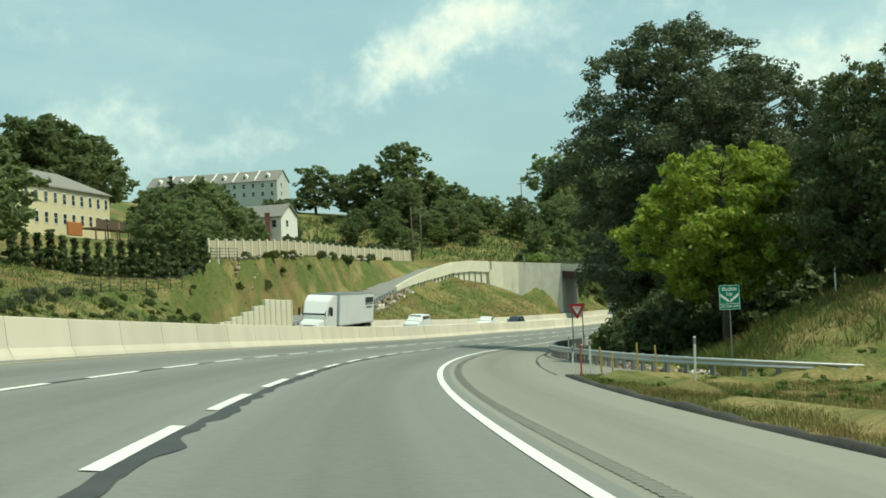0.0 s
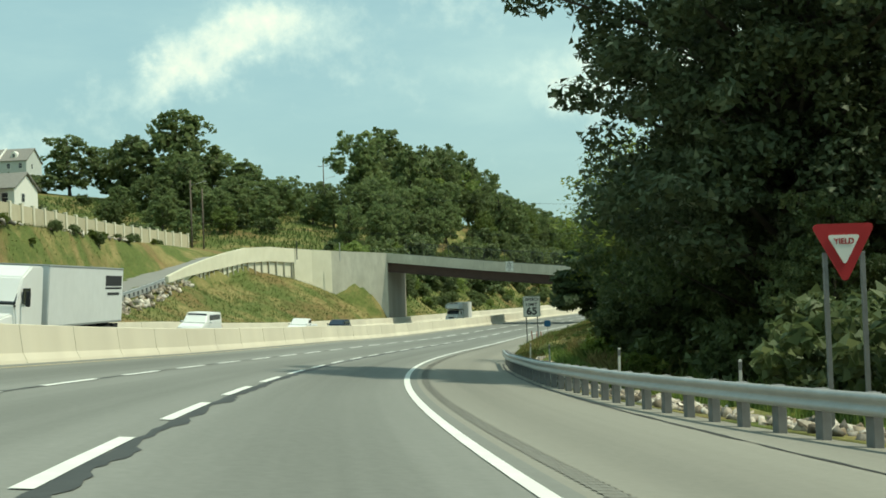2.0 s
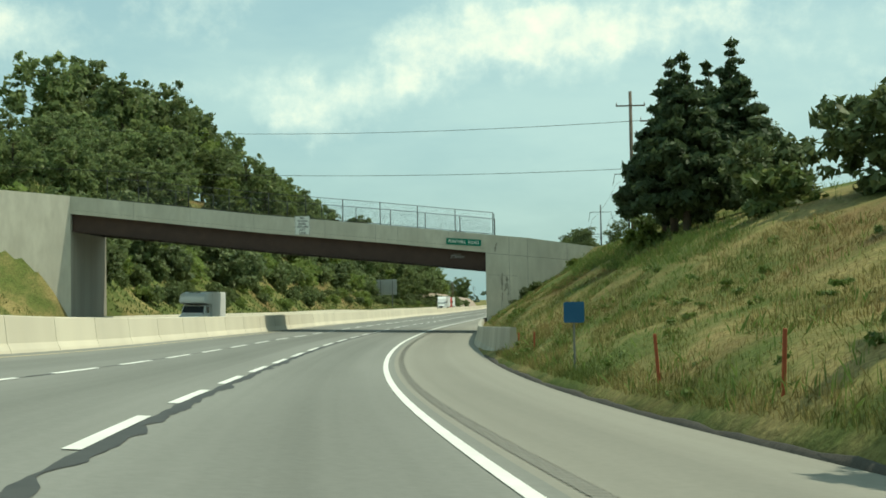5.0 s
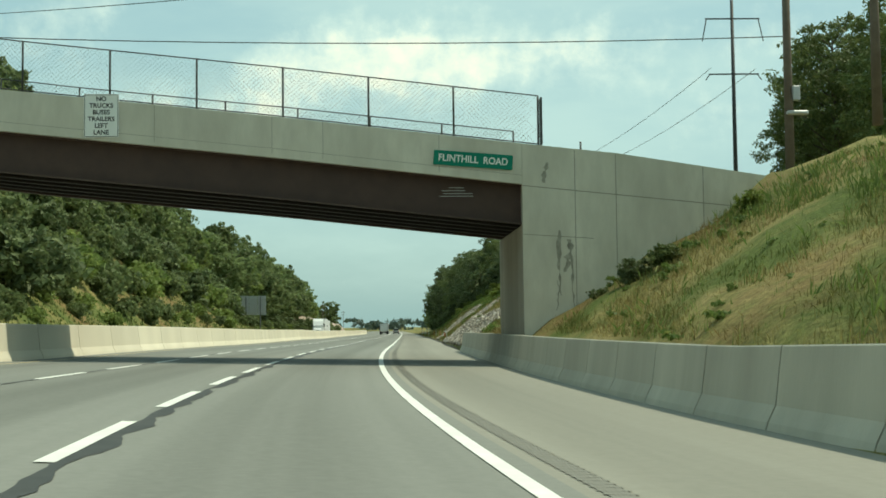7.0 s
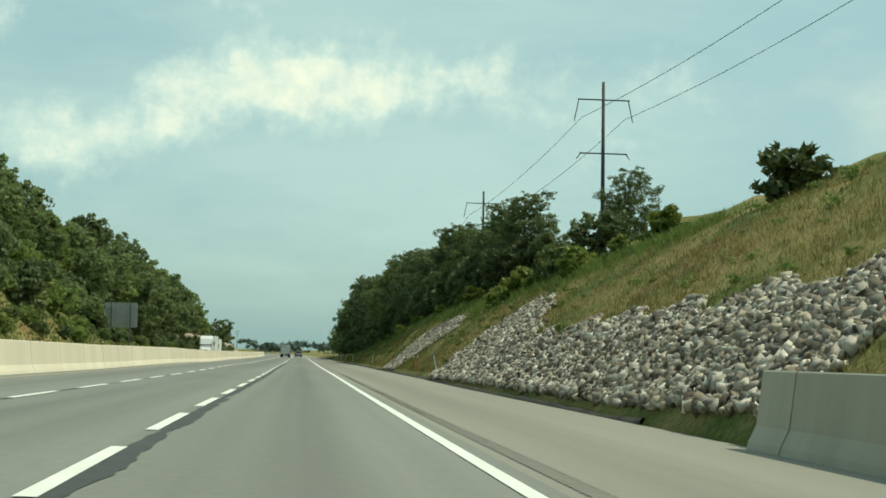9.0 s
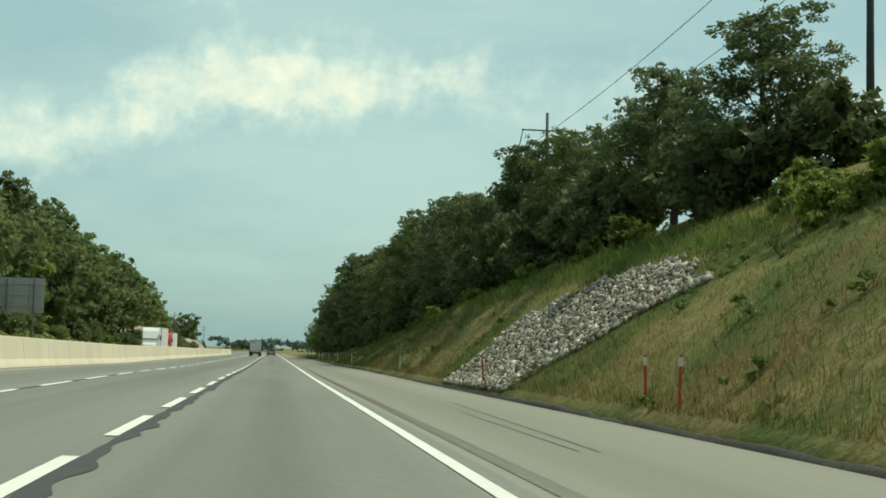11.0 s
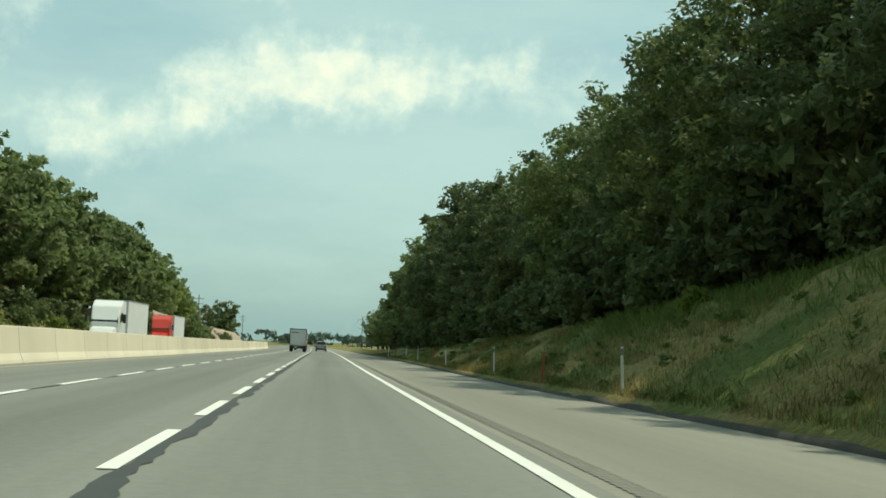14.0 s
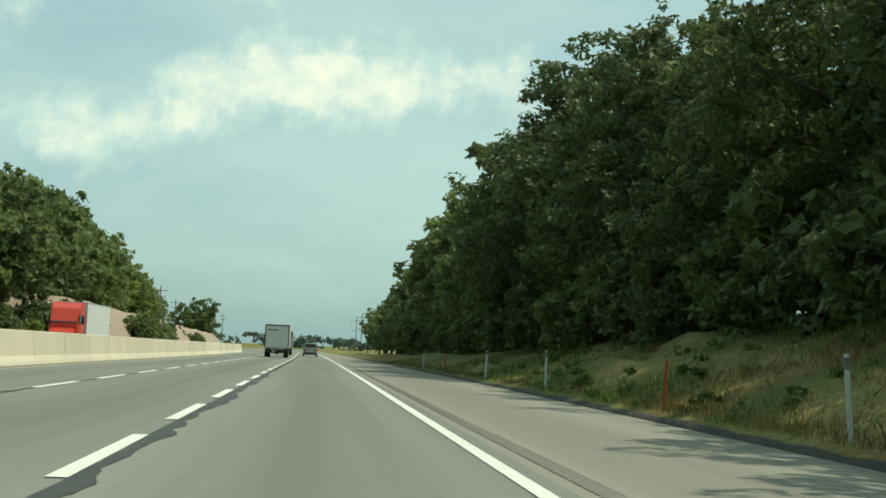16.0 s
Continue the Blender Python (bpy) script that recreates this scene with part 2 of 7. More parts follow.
# ---- materials ----
def mat(name, c1, c2, scale=1.0, rough=0.8, metal=0.0, bump=0.0, bump_scale=None, c3=None, big=0.12, amount=0.5, spec=0.3, vary=0.0, coords="Object", stretch=(1, 1, 1), loose=False):
    """A surface of two colours broken by a fine and a broad noise, c3 in stains, with relief; vary: lightness from piece to piece."""
    m = bpy.data.materials.new(name)
    m.use_nodes = True
    nt = m.node_tree
    n, l = nt.nodes, nt.links
    bsdf = n["Principled BSDF"]
    bsdf.inputs["Roughness"].default_value = rough
    bsdf.inputs["Metallic"].default_value = metal
    bsdf.inputs["Specular IOR Level"].default_value = spec
    co = n.new("ShaderNodeTexCoord")
    mp = n.new("ShaderNodeMapping")
    mp.inputs["Scale"].default_value = stretch
    l.new(co.outputs[coords], mp.inputs["Vector"])

    def noise_at(s, detail=4.0, ro=0.6):
        t = n.new("ShaderNodeTexNoise")
        t.inputs["Scale"].default_value = s
        t.inputs["Detail"].default_value = detail
        t.inputs["Roughness"].default_value = ro
        l.new(mp.outputs["Vector"], t.inputs["Vector"])
        return t.outputs["Fac"]

    def ramp(x, a, b):
        r = n.new("ShaderNodeMapRange")
        r.inputs["From Min"].default_value = a
        r.inputs["From Max"].default_value = b
        l.new(x, r.inputs["Value"])
        return r.outputs["Result"]

    def mix(f, a, b):
        x = n.new("ShaderNodeMixRGB")
        for key, v in (("Fac", f), ("Color1", a), ("Color2", b)):
            if isinstance(v, tuple):
                x.inputs[key].default_value = (*v, 1)
            elif isinstance(v, float):
                x.inputs[key].default_value = v
            else:
                l.new(v, x.inputs[key])
        return x.outputs["Color"]
    fine, broad = noise_at(scale), noise_at(scale * big, 3.0)
    col = mix(ramp(fine, 0.5 - amount / 2, 0.5 + amount / 2), c1, c2)
    mid = tuple((a + b) / 2 for a, b in zip(c1, c2))
    col = mix(ramp(broad, 0.3, 0.7), col, mix(0.5, col, c3 or mid))
    if vary:
        oi = n.new("ShaderNodeNewGeometry" if loose else "ShaderNodeObjectInfo")
        hs = n.new("ShaderNodeHueSaturation")
        l.new(ramp(oi.outputs["Random Per Island" if loose else "Random"], 0.0, 1.0), hs.inputs["Value"])
        hs.inputs["Saturation"].default_value = 1.0
        mr = hs.inputs["Value"].links[0].from_node
        mr.inputs["To Min"].default_value, mr.inputs["To Max"].default_value = 1 - vary, 1 + vary
        l.new(col, hs.inputs["Color"])
        col = hs.outputs["Color"]
    l.new(col, bsdf.inputs["Base Color"])
    if bump:
        b = n.new("ShaderNodeBump")
        b.inputs["Strength"].default_value = bump
        b.inputs["Distance"].default_value = 0.03
        l.new(noise_at(bump_scale or scale * 3, 5.0), b.inputs["Height"])
        l.new(b.outputs["Normal"], bsdf.inputs["Normal"])
    return m


def leaf_mat(name, c1, c2, c3, through=0.46):
    """Leaves: colour from leaf to leaf, light through them."""
    m = bpy.data.materials.new(name)
    m.use_nodes = True
    n, l = m.node_tree.nodes, m.node_tree.links
    bsdf = n["Principled BSDF"]
    bsdf.inputs["Roughness"].default_value = 0.55
    bsdf.inputs["Specular IOR Level"].default_value = 0.25
    geo = n.new("ShaderNodeNewGeometry")
    rp = n.new("ShaderNodeValToRGB")
    rp.color_ramp.elements[0].color = (*c1, 1)
    rp.color_ramp.elements[1].color = (*c2, 1)
    e = rp.color_ramp.elements.new(0.9)
    e.color = (*c2, 1)
    rp.color_ramp.elements[2].color = (*c3, 1)
    l.new(geo.outputs["Random Per Island"], rp.inputs["Fac"])
    oi = n.new("ShaderNodeObjectInfo")
    mr = n.new("ShaderNodeMapRange")
    mr.inputs["To Min"].default_value, mr.inputs["To Max"].default_value = 0.75, 1.25
    l.new(oi.outputs["Random"], mr.inputs["Value"])
    hs = n.new("ShaderNodeHueSaturation")
    l.new(mr.outputs["Result"], hs.inputs["Value"])
    l.new(rp.outputs["Color"], hs.inputs["Color"])
    l.new(hs.outputs["Color"], bsdf.inputs["Base Color"])
    tr = n.new("ShaderNodeBsdfTranslucent")
    l.new(hs.outputs["Color"], tr.inputs["Color"])
    mx = n.new("ShaderNodeMixShader")
    mx.inputs["Fac"].default_value = through
    l.new(bsdf.outputs["BSDF"], mx.inputs[1])
    l.new(tr.outputs["BSDF"], mx.inputs[2])
    l.new(mx.outputs["Shader"], n["Material Output"].inputs["Surface"])
    return m


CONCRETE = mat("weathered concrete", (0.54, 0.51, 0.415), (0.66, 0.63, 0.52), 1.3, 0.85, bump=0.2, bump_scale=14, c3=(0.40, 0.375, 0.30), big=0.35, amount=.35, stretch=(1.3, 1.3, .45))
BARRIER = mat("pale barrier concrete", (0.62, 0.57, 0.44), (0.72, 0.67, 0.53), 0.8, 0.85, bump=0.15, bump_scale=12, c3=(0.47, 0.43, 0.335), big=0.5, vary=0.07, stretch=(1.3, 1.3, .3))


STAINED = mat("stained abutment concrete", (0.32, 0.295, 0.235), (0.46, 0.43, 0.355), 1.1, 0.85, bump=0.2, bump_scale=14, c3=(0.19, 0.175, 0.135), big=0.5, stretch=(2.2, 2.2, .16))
KERB_WALL = mat("grey barrier concrete", (0.36, 0.345, 0.285), (0.47, 0.45, 0.375), 0.9, 0.85, bump=0.2, bump_scale=14, c3=(0.27, 0.255, 0.21), big=0.4, vary=0.08, stretch=(1.5, 1.5, .3))


def road_mat(name, dark, light):
    """Worn pavement: streaks along the lanes, wheel tracks, fine aggregate."""
    m = bpy.data.materials.new(name)
    m.use_nodes = True
    n, l = m.node_tree.nodes, m.node_tree.links
    bsdf = n["Principled BSDF"]
    bsdf.inputs["Roughness"].default_value = 0.9
    bsdf.inputs["Specular IOR Level"].default_value = 0.2
    uv = n.new("ShaderNodeUVMap")
    uv.uv_map = "plan"
    co = n.new("ShaderNodeTexCoord")

    def noise_of(vec, scale, stretch, detail=4.0):
        mp = n.new("ShaderNodeMapping")
        mp.inputs["Scale"].default_value = stretch
        l.new(vec, mp.inputs["Vector"])
        t = n.new("ShaderNodeTexNoise")
        t.inputs["Scale"].default_value = scale
        t.inputs["Detail"].default_value = detail
        l.new(mp.outputs["Vector"], t.inputs["Vector"])
        return t.outputs["Fac"]

    def calc(op, a, b):
        q = n.new("ShaderNodeMath")
        q.operation = op
        for i, v in enumerate((a, b)):
            if isinstance(v, float):
                q.inputs[i].default_value = v
            elif v is not None:
                l.new(v, q.inputs[i])
        return q.outputs[0]
    sep = n.new("ShaderNodeSeparateXYZ")
    l.new(uv.outputs["UV"], sep.inputs[0])
    lane = calc("COSINE", calc("MULTIPLY", calc("ADD", sep.outputs["X"], -1.83), 2 * math.pi / 3.66), None)
    streak = noise_of(uv.outputs["UV"], 1.0, (1.6, 0.012, 1), 5.0)
    patch = noise_of(uv.outputs["UV"], 1.0, (0.25, 0.035, 1), 3.0)
    grain = noise_of(co.outputs["Object"], 9.0, (1, 1, 1), 6.0)
    f = calc("ADD", calc("MULTIPLY", streak, 0.55), calc("MULTIPLY", patch, 0.45))
    f = calc("ADD", f, calc("MULTIPLY", grain, 0.35))
    f = calc("ADD", f, calc("MULTIPLY", lane, -0.12))
    r = n.new("ShaderNodeMapRange")
    r.inputs["From Min"].default_value, r.inputs["From Max"].default_value = 0.38, 0.98
    l.new(f, r.inputs["Value"])
    mx = n.new("ShaderNodeMixRGB")
    mx.inputs["Color1"].default_value = (*dark, 1)
    mx.inputs["Color2"].default_value = (*light, 1)
    l.new(r.outputs["Result"], mx.inputs["Fac"])
    l.new(mx.outputs["Color"], bsdf.inputs["Base Color"])
    b = n.new("ShaderNodeBump")
    b.inputs["Strength"].default_value = 0.3
    b.inputs["Distance"].default_value = 0.01
    l.new(noise_of(co.outputs["Object"], 45.0, (1, 1, 1), 4.0), b.inputs["Height"])
    l.new(b.outputs["Normal"], bsdf.inputs["Normal"])
    return m


ROAD = road_mat("road surface", (0.145, 0.149, 0.131), (0.245, 0.249, 0.223))
SHOULDER = road_mat("shoulder asphalt", (0.195, 0.19, 0.16), (0.29, 0.28, 0.235))
SEAL = mat("black crack sealant", (0.036, 0.038, 0.036), (0.065, 0.066, 0.06), 2.0, 0.65, bump=0.1, spec=0.35)
WHITE_LINE = mat("white road paint", (0.72, 0.72, 0.66), (0.82, 0.82, 0.76), 3.0, 0.6, c3=(0.62, 0.62, 0.56), big=0.3)
YELLOW_LINE = mat("worn yellow road paint", (0.42, 0.35, 0.19), (0.5, 0.43, 0.26), 3.0, 0.7)


def grass_mat(name, dry=0.0, blades=False, rust=0.8):
    """Summer grass: green, straw and rust patches over the slopes, fine mottle; blades vary one by one and let light through."""
    m = bpy.data.materials.new(name)
    m.use_nodes = True
    n, l = m.node_tree.nodes, m.node_tree.links
    bsdf = n["Principled BSDF"]
    bsdf.inputs["Roughness"].default_value = 0.9
    bsdf.inputs["Specular IOR Level"].default_value = 0.08
    co = n.new("ShaderNodeTexCoord")

    def noise(scale, detail, shift):
        mp = n.new("ShaderNodeMapping")
        mp.inputs["Location"].default_value = (shift, shift * .7, 0)
        l.new(co.outputs["Object"], mp.inputs["Vector"])
        t = n.new("ShaderNodeTexNoise")
        t.inputs["Scale"].default_value, t.inputs["Detail"].default_value, t.inputs["Roughness"].default_value = scale, detail, 0.62
        l.new(mp.outputs["Vector"], t.inputs["Vector"])
        return t.outputs["Fac"]

    def span(x, a, b, c=0.0, d=1.0):
        r = n.new("ShaderNodeMapRange")
        for key, v in (("From Min", a), ("From Max", b), ("To Min", c), ("To Max", d)):
            r.inputs[key].default_value = v
        l.new(x, r.inputs["Value"])
        return r.outputs["Result"]

    def mix(f, a, b):
        x = n.new("ShaderNodeMixRGB")
        l.new(f, x.inputs["Fac"])
        for key, v in (("Color1", a), ("Color2", b)):
            if isinstance(v, tuple):
                x.inputs[key].default_value = (*v, 1)
            else:
                l.new(v, x.inputs[key])
        return x.outputs["Color"]
    col = mix(span(noise(.17, 5, 3.0), .425 - dry, .575 - dry), (0.097, 0.124, 0.036), (0.258, 0.213, 0.089))
    col = mix(span(noise(.11, 4, 31.0), .50, .64, 0, rust), col, (0.205, 0.135, 0.062))
    col = mix(span(noise(1.1, 5, 11.0), .48, .64, 0, .6), col, (0.145, 0.155, 0.05))
    hs = n.new("ShaderNodeHueSaturation")
    l.new(col, hs.inputs["Color"])
    if blades:
        geo = n.new("ShaderNodeNewGeometry")
        l.new(span(geo.outputs["Random Per Island"], 0, 1, .7, 1.5), hs.inputs["Value"])
        tr = n.new("ShaderNodeBsdfTranslucent")
        l.new(hs.outputs["Color"], tr.inputs["Color"])
        mx = n.new("ShaderNodeMixShader")
        mx.inputs["Fac"].default_value = 0.42
        l.new(bsdf.outputs["BSDF"], mx.inputs[1])
        l.new(tr.outputs["BSDF"], mx.inputs[2])
        l.new(mx.outputs["Shader"], n["Material Output"].inputs["Surface"])
    else:
        l.new(span(noise(7.0, 6, 5.0), .3, .7, .6, 1.35), hs.inputs["Value"])
        b = n.new("ShaderNodeBump")
        b.inputs["Strength"].default_value, b.inputs["Distance"].default_value = 1.0, 0.06
        l.new(noise(6.0, 6, 2.0), b.inputs["Height"])
        l.new(b.outputs["Normal"], bsdf.inputs["Normal"])
    l.new(hs.outputs["Color"], bsdf.inputs["Base Color"])
    return m


GRASS = grass_mat("dry summer grass")
GREEN = grass_mat("green growth on the slopes", -0.045, rust=0.8)
STEEL = mat("galvanised steel", (0.42, 0.43, 0.42), (0.52, 0.53, 0.52), 4.0, 0.5, metal=0.6, c3=(0.36, 0.36, 0.34))
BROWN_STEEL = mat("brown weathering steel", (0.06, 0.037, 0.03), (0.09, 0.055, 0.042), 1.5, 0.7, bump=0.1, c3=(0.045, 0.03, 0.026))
# near-black copy of BROWN_STEEL: the shade under the deck is put into the colour
SHADED_STEEL = mat("brown steel darkened for shade", (0.022, 0.017, 0.015), (0.04, 0.03, 0.025), 1.5, 0.75, bump=0.1, c3=(0.016, 0.013, 0.012))
BARK = mat("grey-brown bark", (0.07, 0.06, 0.048), (0.125, 0.108, 0.086), 6.0, 0.95, bump=0.8, bump_scale=14, spec=0.1)
LEAF_DARK = leaf_mat("dark green leaves", (0.085, 0.116, 0.049), (0.142, 0.178, 0.071), (0.21, 0.24, 0.105), 0.36)
LEAF_MID = leaf_mat("mid green leaves", (0.086, 0.121, 0.041), (0.145, 0.18, 0.06), (0.22, 0.245, 0.088), 0.38)
# mid green with a little distance haze painted in, so the darks lift
LEAF_HILL_HAZY = leaf_mat("haze-lightened hillside leaves", (0.135, 0.18, 0.072), (0.205, 0.255, 0.10), (0.27, 0.30, 0.13), 0.55)
LEAF_POPLAR = leaf_mat("grey-green poplar leaves", (0.075, 0.10, 0.048), (0.138, 0.168, 0.084), (0.27, 0.295, 0.185), 0.26)
LEAF_MAPLE = leaf_mat("sunlit maple leaves", (0.17, 0.235, 0.03), (0.30, 0.36, 0.06), (0.42, 0.44, 0.10))
LEAF_HILL_LIGHT = leaf_mat("pale haze-lightened hillside leaves", (0.145, 0.20, 0.052), (0.22, 0.275, 0.08), (0.30, 0.335, 0.105), 0.55)
LEAF_LIGHT = leaf_mat("yellow-green leaves", (0.125, 0.17, 0.034), (0.205, 0.25, 0.055), (0.29, 0.31, 0.08))
LEAF_PINE = leaf_mat("conifer needles", (0.055, 0.082, 0.038), (0.092, 0.128, 0.058), (0.13, 0.165, 0.078))

# ---- ground ----
D_COLS = [-110, -60, -40, -26, -18, -13, -9, -6.5, -5, -4.3]
RIGHT = {  # s: heights at D_COLS
    -80: (8, 6, 5, 3, 1.5, .5, .2, .1, .05, 0),
    20: (8, 4, 2, .8, .3, .1, .1, .1, .05, 0),
    48: (9, 6, 3.0, 1.0, .3, .05, .0, 0, 0, 0),
    52: (9, 7, 6.0, 4.2, 2.9, 1.3, .0, 0, 0, 0),
    57: (9, 7, 6.5, 5.4, 4.1, 2.1, .0, 0, 0, 0),
    64: (9, 7, 6.5, 5.4, 3.4, 1.2, .0, 0, 0, 0),
    75: (9, 7, 6.5, 5, 2.8, .8, .0, -.1, 0, 0),
    100: (9, 7, 5, 3, 1.5, .5, -.2, -.2, -.05, 0),
    125: (9, 7, 5, 3, 2, 1.3, .8, .5, .25, 0),
    142: (9, 7, 5.5, 4, 2.8, 2.3, 1.9, 1.5, .75, .05),
    165: (12, 11, 9.5, 8, 6, 4.2, 2.4, 1.35, .5, .05),
    195: (12, 11, 10.5, 9.5, 7.5, 5.3, 2.9, 1.3, .38, .05),
    200: (12, 11, 10.5, 9.5, 7.5, 5.3, 3.0, 1.4, .32, .03),
    204: (12, 11, 10.5, 9.5, 7.6, 5.4, 3.2, 1.6, .25, .02),
    210: (12, 11, 10.5, 9.5, 7.7, 5.5, 3.3, 1.8, .6, .0),
    216: (12, 11, 10.5, 9.5, 7.7, 5.5, 3.3, 1.8, .9, .3),
    236: (11, 11, 10.5, 9.8, 8.3, 6.2, 3.6, 1.9, 1.0, .6),
    246: (11, 11, 10.5, 9.8, 8.3, 6.2, 3.6, 1.9, 1.0, .6),
    275: (11, 11, 10.5, 10, 8.6, 6.3, 3.6, 1.9, .6, .05),
    335: (11, 11, 10.5, 10, 8.6, 6.1, 3.7, 1.8, .5, .05),
    362: (11, 11, 10.5, 9.6, 8.2, 6.6, 4.2, 1.9, .5, .05),
    385: (10, 10, 9.5, 8.6, 7.6, 6.2, 4.0, 1.75, .45, .05),
    430: (8, 8, 7.4, 6.6, 5.4, 4.1, 2.5, 1.1, .33, .03),
    480: (7, 6, 5.0, 4.2, 3.4, 2.6, 1.6, .75, .25, .03),
    560: (5, 4, 3, 2, 1.6, 1.3, .8, .4, .15, .02),
    700: (1, 1, 1, .8, .6, .5, .4, .2, .1, .02),
    1500: (-2, -1, -1, 0, 0, 0, 0, 0, 0, 0),
}
L_COLS = [26, 30, 36, 45, 60, 80, 120, 200]
LEFT = {
    -80: (.3, 1.5, 4.0, 6.5, 9, 11, 18, 30),
    60: (.3, 1.5, 3.6, 6.0, 9, 11, 18, 30),
    110: (.3, 1.2, 3.8, 6.0, 8, 10.5, 20, 32),
    127: (.3, 1.0, 5.5, 7.4, 9, 11, 20, 32),
    160: (.3, 1.5, 4.0, 8.6, 9.5, 11.0, 20, 32),
    190: (.3, 2.0, 6.0, 9.2, 10.5, 12, 21, 32),
    226: (.5, 4.0, 9.5, 10.2, 11.0, 13, 24, 33),
    236: (.6, 9.2, 9.7, 10.0, 10.8, 13, 24, 33),
    246: (.6, 9.2, 9.7, 10.0, 10.8, 13, 24, 33),
    262: (.5, 3.0, 7.5, 13, 15, 17, 26, 34),
    320: (.5, 4.0, 9.0, 17, 23, 24, 27, 34),
    372: (.5, 4.5, 11.5, 19.5, 22, 22, 24, 28),
    400: (.5, 4.0, 10.5, 18.5, 22.5, 22.5, 22, 26),
    440: (.5, 2.8, 7.5, 12.5, 15.5, 16.5, 17, 20),
    514: (.5, 2.2, 5.5, 9.5, 12, 12, 13, 14),
    600: (.3, 1.6, 4.0, 7.0, 8, 8, 8, 8),
    660: (.3, 1.2, 3.0, 5.0, 6, 6, 5, 5),
    760: (0, .3, .6, 1, 1, 1, 0, 0),
    1500: (-.2, -.3, -.5, -1, -1, -2, -2, -2),
}


def edge_d(s):
    """The paved right edge."""
    return float(np.interp(s, [-80, 15, 42, 46, 52, 60, 75, 85, 95, 125, 300, 320, 375, 400, 430, 1500], [-4.0, -3.95, -4.1, -8.9, -8.6, -7.3, -5.2, -4.7, -4.4, -4.2, -4.35, -4.6, -4.95, -4.8, -4.45, -4.4]))


def table(tab, cols, s, d):
    keys = sorted(tab)
    rows = np.array([tab[k] for k in keys], float)
    at = [float(np.interp(s, keys, rows[:, i])) for i in range(len(cols))]
    return float(np.interp(d, cols, at))


RAMP_S = [112, 128, 145, 160, 175, 190, 205, 215, 226, 236]
RAMP_D = [26.6, 27.6, 29.2, 31.2, 33.6, 36.2, 38.0, 38.6, 39.0, 40.0]
RAMP_H = [0.0, 0.2, 0.7, 2.0, 3.6, 5.5, 7.4, 9.0, 10.0, 10.2]
RAMP_W = 6.5


def ground_h(s, d):
    """The ground's height over the road's plane at s, d."""
    if d < 0:
        d = d - (edge_d(s) + 4.3) * min(1.0, max(0.0, (d + 20) / 14.0))
    if -4.3 < d < 26:
        return -0.12
    if d < 0:
        return table(RIGHT, D_COLS, s, d)
    h = table(LEFT, L_COLS, s, d)
    if 112 < s < 236:
        a, hr = float(np.interp(s, RAMP_S, RAMP_D)), float(np.interp(s, RAMP_S, RAMP_H))
        if d < a:
            f = max(0.0, (d - 26.0) / max(a - 26.0, 0.3))
            h = min(h, hr * f ** 0.8) if s < 190 else hr * f ** 0.8 * 0.8
        elif d < a + RAMP_W:
            h = hr - 0.12
        else:
            # up from the ramp to the foot of the privacy wall
            q = (s - 126.8) / 100.5
            wd, wh = 35.2 + 17.4 * q, float(np.interp(q, [0, .5, 1], [7.3, 9.55, 11.05]))
            wh = hr + (wh - hr) * min(1.0, max(0.0, (s - 112) / 14.8))
            f = min(1.0, (d - a - RAMP_W) / max(wd - 1.7 - a - RAMP_W, 0.8))
            h = (hr + 0.1) * (1 - f) + wh * f if f < 1 else max(h, wh)
    return h


def ground_spot(s, d, up=0.0):
    return spot(s, d, ground_h(s, d) + up)


